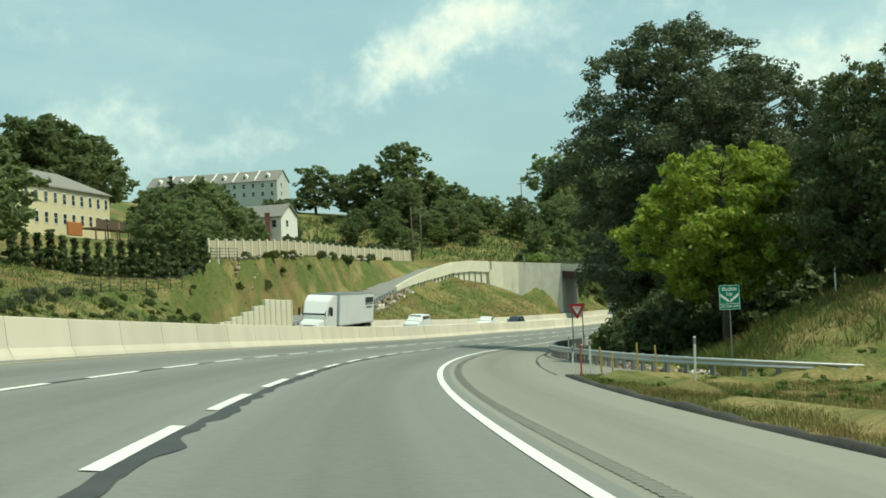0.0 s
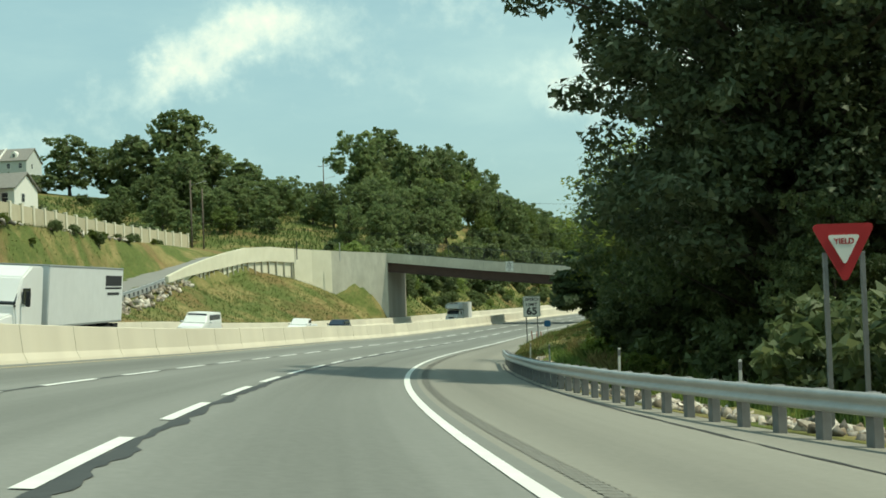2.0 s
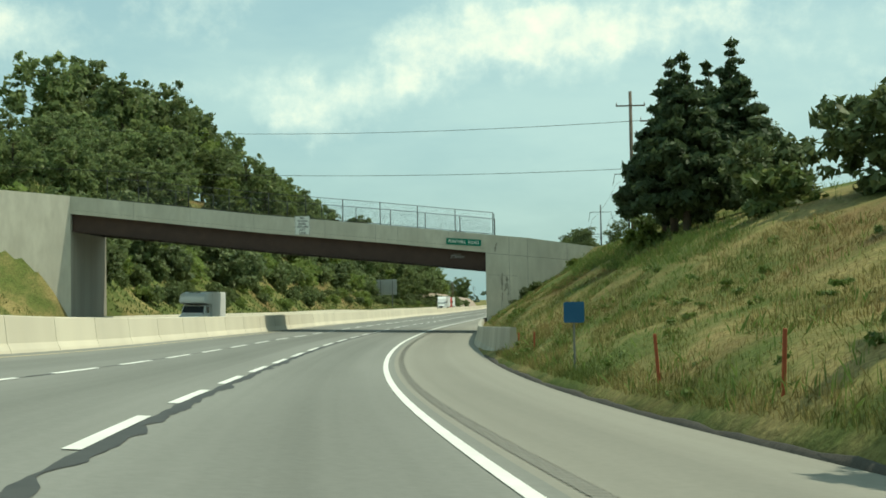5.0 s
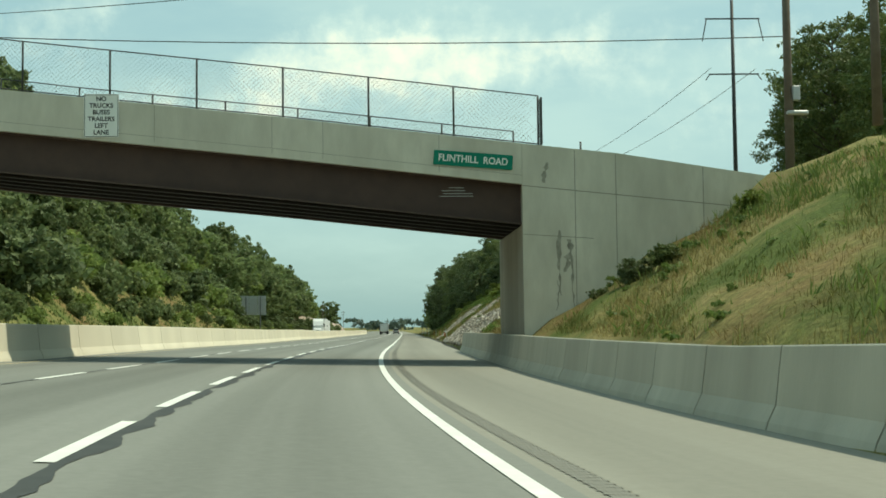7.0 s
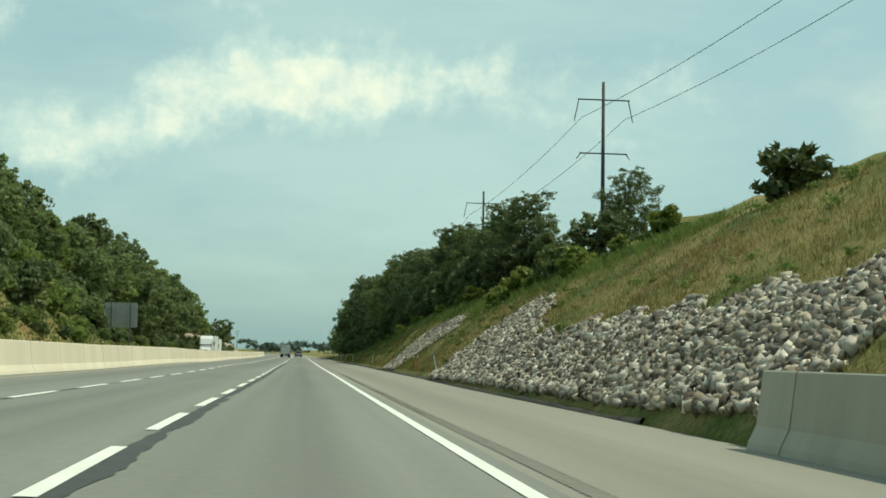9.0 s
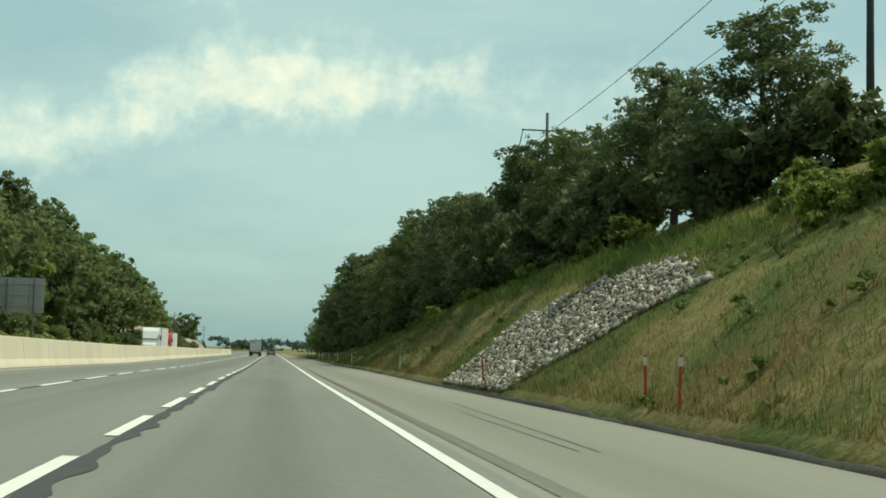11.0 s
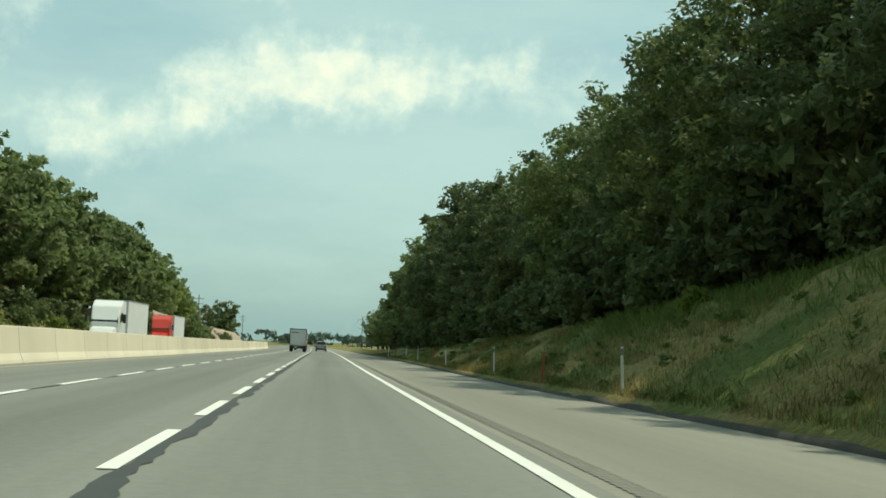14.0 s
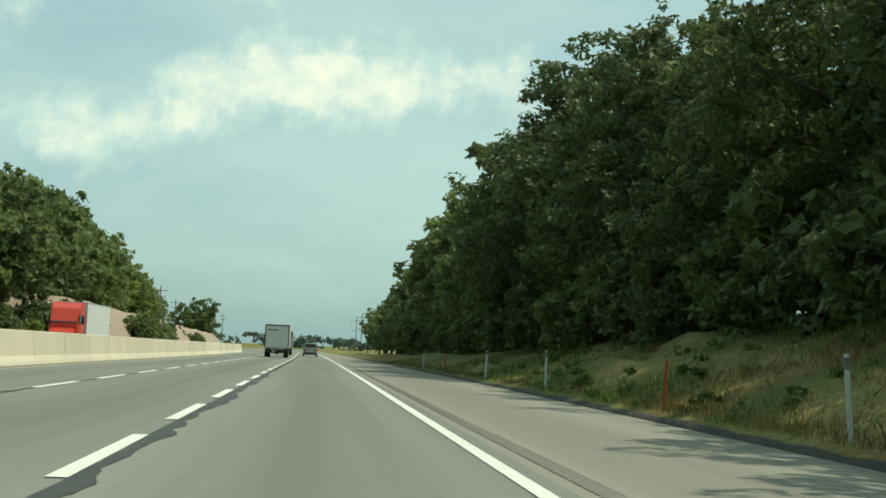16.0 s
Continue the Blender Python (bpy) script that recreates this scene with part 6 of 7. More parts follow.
for i in range(14):
    s, d = 300 + 57.5 * i, line_d(i)
    b = ground_h(s, d)
    t = 19.0 if i == 0 else 16.4
    pole(s, d, b, b + t, DARK_POLE, "dark steel line pole with two pairs of arms", ((b + t - 1.6, 2.3, 1.9), (b + t - 6.3, 2.1, .5)), .2)
pole(241, 59.2, 10.5, 22.5, WOOD_POLE, "wooden pole with a street lamp arm", (), .16, lamp=(22.2, 2.4))
pole(250, 62, 11, 22, WOOD_POLE, wood, (), .15)
pole(337.7, 76.6, 22, 35.2, WOOD_POLE, wood, ((34.0, 1.2, 0),), .16, lamp=(31.5, 2.6))
pole(315.8, 86.8, 20, 31.3, WOOD_POLE, wood, ((30.6, 1.4, 0), (29.6, 1.2, 0)), .16)
for s, d in ((690, 30), (760, 34), (880, 30)):
    pole(s, d, 0, 11.5, WOOD_POLE, wood, ((10.6, 1.2, 0), (9.4, 1.0, 0)), .16)


def cable(a, b, sag, name="overhead_wire"):
    cu = bpy.data.curves.new(name, "CURVE")
    cu.dimensions = "3D"
    cu.bevel_depth = .022
    cu.bevel_resolution = 1
    sp = cu.splines.new("POLY")
    n = 25
    sp.points.add(n - 1)
    for i in range(n):
        f = i / (n - 1)
        p = a.lerp(b, f)
        sp.points[i].co = (p.x, p.y, p.z - sag * 4 * f * (1 - f), 1)
    cu.materials.append(CHAIN)
    tagged(new(name, cu), "thin black overhead wire across the highway", "wire")


cable(spot(245.4, -16.8, 13.4), spot(250, 62, 16.5), 1.6)
cable(spot(POLE_2[0], POLE_2[1], POLE_2[2] - 1.2), spot(315.8, 86.8, 31), 2.5)
for i in range(13):
    for x in (-1.9, 1.9):
        s = 300 + 57.5 * i
        cable(spot(s, line_d(i) + x, ground_h(s, line_d(i)) + 13.2), spot(s + 57.5, line_d(i + 1) + x, ground_h(s + 57.5, line_d(i + 1)) + 13.2), .7)

# ---- rocks and grass ----
ROCK = mat("broken grey limestone", (0.30, 0.295, 0.28), (0.50, 0.49, 0.465), 3.0, 0.95, bump=0.4, bump_scale=20, c3=(0.24, 0.225, 0.195), big=0.5, vary=0.7, loose=True)
# brown, tan and pale stones among the grey
rock_n, rock_l = ROCK.node_tree.nodes, ROCK.node_tree.links
isle, tints, stain = rock_n.new("ShaderNodeNewGeometry"), rock_n.new("ShaderNodeValToRGB"), rock_n.new("ShaderNodeMixRGB")
stops = ((0.0, (.42, .34, .25)), (.2, (.78, .68, .54)), (.5, (.98, .92, .82)), (.78, (1.12, 1.07, .98)), (1.0, (.62, .53, .41)))
while len(tints.color_ramp.elements) < len(stops):
    tints.color_ramp.elements.new(.5)
for e, (q, c) in zip(tints.color_ramp.elements, stops):
    e.position, e.color = q, (*c, 1)
stain.blend_type = "MULTIPLY"
stain.inputs["Fac"].default_value = 1.0
shuffle = rock_n.new("ShaderNodeMath")
shuffle.operation = "PINGPONG"
shuffle.inputs[1].default_value = .137
scale_up = rock_n.new("ShaderNodeMath")
scale_up.operation = "MULTIPLY"
scale_up.inputs[1].default_value = 7.3
rock_l.new(isle.outputs["Random Per Island"], shuffle.inputs[0])
rock_l.new(shuffle.outputs[0], scale_up.inputs[0])
rock_l.new(scale_up.outputs[0], tints.inputs["Fac"])
base_in = rock_n["Principled BSDF"].inputs["Base Color"]
rock_l.new(base_in.links[0].from_socket, stain.inputs["Color1"])
rock_l.new(tints.outputs["Color"], stain.inputs["Color2"])
rock_l.new(stain.outputs["Color"], base_in)
CUBE_V = np.array([(x, y, z) for x in (-1, 1) for y in (-1, 1) for z in (-1, 1)]) * .72
CUBE_F = np.array([(0, 1, 3), (0, 3, 2), (4, 6, 7), (4, 7, 5), (0, 4, 5), (0, 5, 1), (2, 3, 7), (2, 7, 6), (0, 2, 6), (0, 6, 4), (1, 5, 7), (1, 7, 3)])


def turns(r, n):
    """n random rotation matrices."""
    q = r.normal(size=(n, 4))
    q /= np.linalg.norm(q, axis=1)[:, None]
    w, x, y, z = q.T
    return np.stack([1 - 2 * (y * y + z * z), 2 * (x * y - z * w), 2 * (x * z + y * w), 2 * (x * y + z * w), 1 - 2 * (x * x + z * z), 2 * (y * z - x * w), 2 * (x * z - y * w), 2 * (y * z + x * w), 1 - 2 * (x * x + y * y)], 1).reshape(n, 3, 3)


def rock_batch(r, centres, size):
    """Sharp-edged broken stones: skewed blocks in any attitude."""
    n = len(centres)
    v = (CUBE_V[None] + r.normal(0, .26, (n, 8, 3))) * (size * r.uniform(.5, 1.5, n))[:, None, None] * r.uniform(.42, 1.3, (n, 1, 3))
    v = np.einsum("nij,nkj->nki", turns(r, n), v) + centres[:, None]
    f = (CUBE_F[None] + 8 * np.arange(n)[:, None, None]).reshape(-1, 3)
    return v.reshape(-1, 3), f


ROCK_SHAPES = []
r = np.random.default_rng(77)
for _ in range(6):
    v, f = rock_batch(r, np.zeros((1, 3)), 1.0)
    ROCK_SHAPES.append(mesh_np("stone", v, f, ROCK))


def rock_field(name, inside, s0, s1, d0, d1, size, gap, label, seed, lift=0.0, near=None):
    """Loose stones over the ground where inside(s, d) holds; those in the stretch near are single parts."""
    r = np.random.default_rng(seed)
    n = int((s1 - s0) * abs(d1 - d0) / gap ** 2)
    s, d = r.uniform(s0, s1, n), r.uniform(min(d0, d1), max(d0, d1), n)
    keep = np.array([inside(a, b) for a, b in zip(s, d)])
    s, d = s[keep], d[keep]
    h = np.array([ground_h(a, b) for a, b in zip(s, d)]) + lift + size * .15
    P = spots(s, d, h)
    whole = tagged(new(name), label, "rocks")
    single = np.zeros(len(s), bool)
    if near:
        single = (s > near[0]) & (s < near[1])
        idx = np.nonzero(single)[0]
        single[:] = False
        single[idx[:240]] = True
    v, f = rock_batch(r, P[~single], size)
    ob = part_np("rubble", mesh_np("rubble", v, f, ROCK), whole)
    tagged(ob, kind="stuff")
    for p in P[single]:
        ob = new("stone", r.choice(ROCK_SHAPES))
        ob.parent = whole
        k = size * r.uniform(.5, 1.3)
        ob.matrix_world = Matrix.Translation(p.tolist()) @ Euler(r.uniform(0, 6, 3).tolist()).to_matrix().to_4x4() @ Matrix.Diagonal((k, k * r.uniform(.6, 1), k * r.uniform(.5, .9), 1))


def patch_a(s, d):
    top = float(np.interp(s, [266, 277, 287, 295, 300, 305, 314], [-8.2, -7.4, -7.2, -6.7, -7.6, -9.2, -10.2])) + .35 * math.sin(s * 1.3)
    return -4.55 > d > top and 266 < s < 313.6 - (-5 - d) * .12 + .35 * math.sin(d * 4)


def chute(s, d):
    top = float(np.interp(s, [334, 338, 342, 349, 355], [-8.4, -9.3, -10.2, -9.1, -7.9])) + .2 * math.sin(s * 2)
    return -4.95 > d > top and 341.3 - (-5.5 - d) * 2.0 + .4 * math.sin(d * 3) < s < 355.4 + .5 * math.sin(d * 2)


rock_field("rock_slope", patch_a, 266, 314, -4.5, -10.6, .092, .104, "broad slope of broken grey stone beside the shoulder", 1, lift=.06, near=(309, 314))
rock_field("rock_slope", chute, 334, 357, -4.9, -12.5, .072, .082, "chute of broken grey stone down the grass slope", 2, lift=.06, near=(350, 357))
rail_d = lambda s: float(np.interp(s, [50, 54.7, 62.3, 67.6, 75, 82, 95, 122], [-9.5, -8.0, -6.6, -5.9, -4.85, -4.35, -4.05, -3.9]))
rock_field("rock_ditch", lambda s, d: rail_d(s) - 2.6 - .5 * math.sin(s) < d < rail_d(s) - .8, 52, 121, -4, -11, .1, .2, "pale stones in the ditch behind the guardrail", 3, lift=.0, near=(100, 121))
wall_d = lambda s: 35.2 + 17.4 * (s - 126.8) / 100.5
rock_field("rock_bank", lambda s, d: wall_d(s) - 1.7 < d < wall_d(s) - .5 and math.sin(s * .33) > -.2, 128, 200, 33, 50, .2, .55, "pale boulders along the foot of the privacy wall", 5)
rock_field("rock_bank", lambda s, d: ramp_at(s)[0] - 1.6 < d < ramp_at(s)[0] - .2, 128, 190, 26, 36, .24, .55, "pale stones below the ramp guardrail", 6)


BLADES = grass_mat("grass blades", -0.03, True)
DRY = grass_mat("dry grass blades", 0.035, True)
WEED = leaf_mat("green weeds", (0.10, 0.16, 0.04), (0.17, 0.23, 0.06), (0.27, 0.29, 0.09))

SCRUB = leaf_mat("rough green growth", (0.08, 0.12, 0.035), (0.13, 0.17, 0.05), (0.22, 0.2, 0.08))


def tufts(name, spots_sd, high, wide, material, seed, label, blades=4):
    """Grass: upright bent blades at many places on the ground."""
    r = np.random.default_rng(seed)
    s, d = spots_sd
    h = np.array([ground_h(a, b) for a, b in zip(s, d)])
    P = spots(s, d, h - .02)
    P = np.repeat(P, blades, 0) + np.concatenate([r.normal(0, .09, (len(P) * blades, 2)), np.zeros((len(P) * blades, 1))], 1)
    n = len(P)
    a = r.uniform(0, 2 * math.pi, n)
    side = np.stack([np.cos(a), np.sin(a), 0 * a], 1)
    lean = np.stack([np.cos(a + 1.5), np.sin(a + 1.5), 0 * a], 1) * (r.normal(0, .35, n) * high)[:, None]
    H = (high * r.uniform(.4, 1.3, n))[:, None]
    up = np.array([[0, 0, 1.0]])
    w = (wide * r.uniform(.6, 1.4, n))[:, None]
    V = np.stack([P - side * w, P + side * w, P + up * H * .6 + side * w * .7 + lean * .4, P + up * H + lean], 1).reshape(-1, 3)
    F = np.arange(4 * n).reshape(-1, 4)
    tagged(new(name, mesh_np(name, V, F, material)), label, "grass", kind="stuff")


def scatter(r, n, s0, s1, d_near, reach, power=1.6):
    s = r.uniform(s0, s1, n)
    e = np.array([edge_d(q) if d_near is None else d_near(q) for q in s])
    return s, e - .38 - reach * r.uniform(0, 1, n) ** power


r = np.random.default_rng(9)
ok = lambda s, d: np.array([not (48 < a < 122 and b > rail_d(a) - .7) and not patch_a(a, b) and not chute(a, b) and not (194 < a < 247 and b > -5.3) and not (246 < a < 268 and b > -5.1) for a, b in zip(s, d)])
for name, m, n, s0, s1, high, wide, reach, label in (
        ("verge_grass", BLADES, 6000, 0, 48, .13, .009, 16, "short mown verge grass"), ("verge_grass", DRY, 9000, 0, 48, .13, .008, 10, "dry straw-coloured verge grass"),
        ("bank_grass", BLADES, 13000, 122, 236, .17, .008, 11, "long green grass on the bank"), ("bank_grass", DRY, 17000, 125, 236, .19, .0075, 11, "dry tan grass on the bank"),
        ("bank_grass", WEED, 1300, 122, 236, .34, .012, 10, "tall green weeds on the bank"),
        ("slope_grass", BLADES, 2600, 247, 290, .2, .010, 12, "long green grass on the cutting"), ("slope_grass", DRY, 2600, 247, 290, .22, .009, 12, "dry tan grass on the cutting"),
        ("slope_grass", BLADES, 20000, 266, 480, .17, .0075, 9, "long green grass on the cutting"), ("slope_grass", DRY, 20000, 266, 470, .2, .007, 9, "dry tan grass on the cutting"),
        ("slope_weeds", WEED, 1100, 290, 520, .28, .010, 9, "tall weeds on the cutting"), ("slope_grass", BLADES, 3000, 480, 560, .16, .01, 6, "long green grass on the cutting")):
    s, d = scatter(r, n, s0, s1, None, reach)
    k = ok(s, d)
    tufts(name, (s[k], d[k]), high, wide, m, int(r.integers(1e6)), label)
# weeds behind the rail and along the crests
s = r.uniform(56, 124, 2600)
d = np.array([rail_d(q) for q in s]) - 2.3 - r.exponential(1.6, 2600)
tufts("ditch_weeds", (s, d), .5, .018, WEED, 21, "tall weeds behind the guardrail", 5)
s = r.uniform(100, 122, 500)
tufts("dry_reeds", (s, np.array([rail_d(q) for q in s]) - 3.4 - r.exponential(.6, 500)), .8, .010, DRY, 22, "dry straw-coloured reeds behind the guardrail", 5)
s = r.uniform(296, 440, 4200)
d = np.interp(s, [296, 340, 380, 440], [-13.5, -11.2, -10.4, -8.8]) + r.normal(0, .8, 4200)
k = ok(s, d)
tufts("crest_weeds", (s[k], d[k]), .42, .011, WEED, 23, "tall yellow-green weeds along the crest", 5)
s = r.uniform(186, 234, 1500)
d = np.interp(s, [186, 234], [-11, -10.5]) - r.exponential(2.5, 1500)
tufts("crest_weeds", (s, d), .4, .012, WEED, 24, "tall weeds on the bank by the bridge", 5)
# rough growth on the bank behind the pull-off
for m, n, seed, text in ((WEED, 2200, 31, "tall green weeds on the roadside bank"), (DRY, 2600, 32, "tall dry grass on the roadside bank")):
    s, d = r.uniform(50.5, 76, n), r.uniform(-24, -10.6, n)
    k = d < np.interp(s, [50, 54, 62, 76], [-12.5, -10.6, -11.0, -12.0])
    tufts("bank_weeds", (s[k], d[k]), .5, .013, m, seed, text, 6)
# left slopes
s, d = r.uniform(60, 232, 22000), r.uniform(26.4, 44, 22000)
k = np.array([not (112 < a < 236 and ramp_at(a)[0] - .3 < b < ramp_at(a)[0] + RAMP_W + .3) for a, b in zip(s, d)])
half = np.arange(k.sum()) % 3 > 0
tufts("hill_grass", (s[k][half], d[k][half]), .28, .02, SCRUB, 25, "green growth on the slope below the wall", 3)
tufts("hill_grass", (s[k][~half], d[k][~half]), .25, .018, BLADES, 28, "dry grass on the mound below the wall", 3)
s, d = r.uniform(246, 460, 9000), 26.4 + 14 * r.uniform(0, 1, 9000) ** 1.3
tufts("hill_weeds", (s, d), .3, .06, SCRUB, 26, "rough green growth on the cut slope", 3)
s, d = r.uniform(460, 640, 4000), 26.4 + 7 * r.uniform(0, 1, 4000) ** 1.3
tufts("hill_weeds", (s, d), .3, .06, SCRUB, 27, "rough green growth on the cut slope", 3)

# low leafy clumps in the grass
def clumps(n, s0, s1, reach, high, material, seed, label):
    r = np.random.default_rng(seed)
    s, d = scatter(r, n, s0, s1, None, reach, 1.1)
    k = ok(s, d)
    s, d = s[k], d[k]
    P = spots(s, d, np.array([ground_h(a, b) for a, b in zip(s, d)]) + high * .3)
    w = high * r.uniform(.6, 1.7, len(P))
    lobes = np.concatenate([P, np.stack([w, w, high * r.uniform(.5, 1.1, len(P))], 1)], 1)
    V, F = leaf_cloud(r, lobes, len(P) * 70, .055, sub=3, tri=True)
    tagged(new("weed_clumps", mesh_np("weed_clumps", V, F, material)), label, "weeds", kind="stuff")


clumps(420, 288, 500, 9, .26, WEED, 41, "low green weed clumps on the cutting")
clumps(120, 247, 292, 12, .3, WEED, 40, "low green weed clumps behind the bridge")
clumps(150, 124, 236, 10, .26, WEED, 43, "low green weed clumps on the bank")
clumps(90, 8, 60, 12, .2, WEED, 45, "low green weed clumps in the verge")

s, d = r.uniform(250, 335, 8000), r.uniform(44, 105, 8000)
tufts("hill_scrub", (s, d), .7, .07, SCRUB, 29, "green scrub over the hill behind the bridge", 3)

# wooded horizon; the haze of distance is mixed into its leaf colour
FAR = leaf_mat("haze-tinted distant trees", (0.075, 0.105, 0.085), (0.10, 0.135, 0.105), (0.12, 0.155, 0.115))
r = np.random.default_rng(31)
a = r.uniform(0, 2 * math.pi, 900)
rad = r.uniform(1500, 1900, 900)
lobes = np.stack([150 + rad * np.sin(a), 400 + rad * np.cos(a), -8 + 4 * np.sin(a * 5) + r.uniform(-2, 4, 900), 0 * a + 26, 0 * a + 26, r.uniform(8, 13, 900)], 1)
V, F = leaf_cloud(r, lobes, 26000, 5.0, sub=2)
tagged(new("far_woods", mesh_np("far_woods", V, F, FAR)), "wooded horizon tinted blue-green for haze", "woods", kind="stuff")

# ---- houses on the hill ----
SIDING = mat("cream clapboard siding", (0.62, 0.54, 0.33), (0.70, 0.62, 0.40), 1.0, 0.8, bump=0.1)
SIDING_GREY = mat("pale grey siding", (0.46, 0.48, 0.45), (0.54, 0.56, 0.52), 1.0, 0.8)
SIDING_WHITE = mat("white siding", (0.70, 0.69, 0.62), (0.78, 0.77, 0.70), 1.0, 0.8)
SHINGLE = mat("grey roof shingles", (0.20, 0.19, 0.17), (0.27, 0.26, 0.23), 2.0, 0.95, bump=0.4)
BRICK = mat("red-brown brick", (0.16, 0.07, 0.05), (0.22, 0.10, 0.07), 4.0, 0.95, bump=0.3)
PANE = mat("dark window glass", (0.03, 0.035, 0.04), (0.05, 0.055, 0.06), 1.0, 0.12, spec=0.6)
TIMBER = mat("weathered deck timber", (0.13, 0.09, 0.06), (0.19, 0.14, 0.10), 3.0, 0.9)
ORANGE = mat("orange deck cover", (0.38, 0.14, 0.04), (0.45, 0.18, 0.06), 2.0, 0.8)


def gable_house(name, origin, along, length, depth, wall_h, roof_h, wall_m, label, storeys=2, bays=6, dormers=0, parting=0, over=.35, hip=False):
    """A gabled block: its front runs from origin along a heading; windows on the front; depth goes behind."""
    o = thing(name, Matrix.Translation(origin) @ pose(0, 0, 0, 0, 0, along), label, "house")
    bm = bmesh.new()
    pts = [(0, -8.0), (0, wall_h), (depth / 2, wall_h + roof_h - .15), (depth, wall_h), (depth, -8.0)]
    a = [bm.verts.new((0, y, z)) for y, z in pts]
    b = [bm.verts.new((length - (depth / 2 if hip and z > wall_h else 0), y, z)) for y, z in pts]
    bm.faces.new(a)
    bm.faces.new(b[::-1])
    for i in range(5):
        j = (i + 1) % 5
        bm.faces.new((a[i], b[i], b[j], a[j]))
    bmesh.ops.recalc_face_normals(bm, faces=bm.faces)
    part("wall", bm, wall_m, o)
    k = roof_h / (depth / 2)
    for side in (0, 1):
        bm = bmesh.new()
        y0, y1 = (-over, depth / 2) if side == 0 else (depth + over, depth / 2)
        z0, z1 = wall_h - over * k + .05, wall_h + roof_h + .05
        q = [(-over, y0, z0), (length + over, y0, z0), (length + (-depth / 2 if hip else over), y1, z1), (-over, y1, z1)]
        lo = [bm.verts.new(v) for v in q]
        hi = [bm.verts.new((x, y, z + .18)) for x, y, z in q]
        bm.faces.new(lo)
        bm.faces.new(hi[::-1])
        for i in range(4):
            bm.faces.new((lo[i], hi[i], hi[(i + 1) % 4], lo[(i + 1) % 4]))
        bmesh.ops.recalc_face_normals(bm, faces=bm.faces)
        part("roof", bm, SHINGLE, o)

    if hip:
        bm = bmesh.new()
        z0 = wall_h - over * k + .05
        q = [(length + over, -over, z0), (length + over, depth + over, z0), (length - depth / 2, depth / 2, wall_h + roof_h + .05)]
        lo = [bm.verts.new(v) for v in q]
        hi = [bm.verts.new((x, y, z + .17)) for x, y, z in q]
        bm.faces.new(lo)
        bm.faces.new(hi[::-1])
        for c in range(3):
            bm.faces.new((lo[c], hi[c], hi[(c + 1) % 3], lo[(c + 1) % 3]))
        bmesh.ops.recalc_face_normals(bm, faces=bm.faces)
        part("roof", bm, SHINGLE, o)

    def window(x, z, w, h, y=0.0, yaw=0.0):
        f = bmesh.new()
        add_box(f, (w + .2, .10, h + .2), (0, -.02, 0), bevel=.02)
        fr = part("window", f, SIDING_WHITE, o)
        fr.matrix_parent_inverse = Matrix()
        fr.location = (x, y, z)
        fr.rotation_euler = (0, 0, radians(yaw))
        for dz in (-h / 4, h / 4):
            g = bmesh.new()
            add_box(g, (w, .06, h / 2 - .06), (0, -.06, dz))
            part("pane", g, PANE, fr)
    for st in range(storeys):
        for i in range(bays):
            x = (i + .5) * length / bays
            window(x, wall_h - 1.45 - 2.75 * st, .95, 1.45)
    window(length + .0, wall_h - 1.4, .9, 1.3, depth * .35, 90)
    window(length + .0, wall_h - 4.1, .9, 1.3, depth * .35, 90)
    for i in range(parting):
        x = (i + 1) * length / (parting + 1)
        bm = bmesh.new()
        for y0, y1, z0, z1 in ((-.3, depth / 2, wall_h, wall_h + roof_h + .1),):
            ang = math.atan2(z1 - z0, y1 - y0)
            add_box(bm, (.35, math.hypot(y1 - y0, z1 - z0), .5), (x, (y0 + y1) / 2, (z0 + z1) / 2 + .2), turn=pose(0, 0, 0, math.degrees(ang), 0, 0))
        part("parting_wall", bm, SIDING_WHITE, o)
    for i in range(dormers):
        x = (i + .5) * length / dormers
        bm = bmesh.new()
        y, z = depth * .2, wall_h + roof_h * .42
        vs = [(x - .8, y - 1.2, z - .8), (x + .8, y - 1.2, z - .8), (x + .8, y - 1.2, z + .5), (x, y - 1.2, z + 1.25), (x - .8, y - 1.2, z + .5)]
        f = [bm.verts.new(v) for v in vs]
        g = [bm.verts.new((vx, y + 2.0, vz)) for vx, vy, vz in vs]
        bm.faces.new(f)
        bm.faces.new(g[::-1])
        for q in range(5):
            bm.faces.new((f[q], g[q], g[(q + 1) % 5], f[(q + 1) % 5]))
        bmesh.ops.recalc_face_normals(bm, faces=bm.faces)
        part("dormer", bm, SIDING_WHITE, o)
        window(x, z, .7, .9, y - 1.22)
    return o


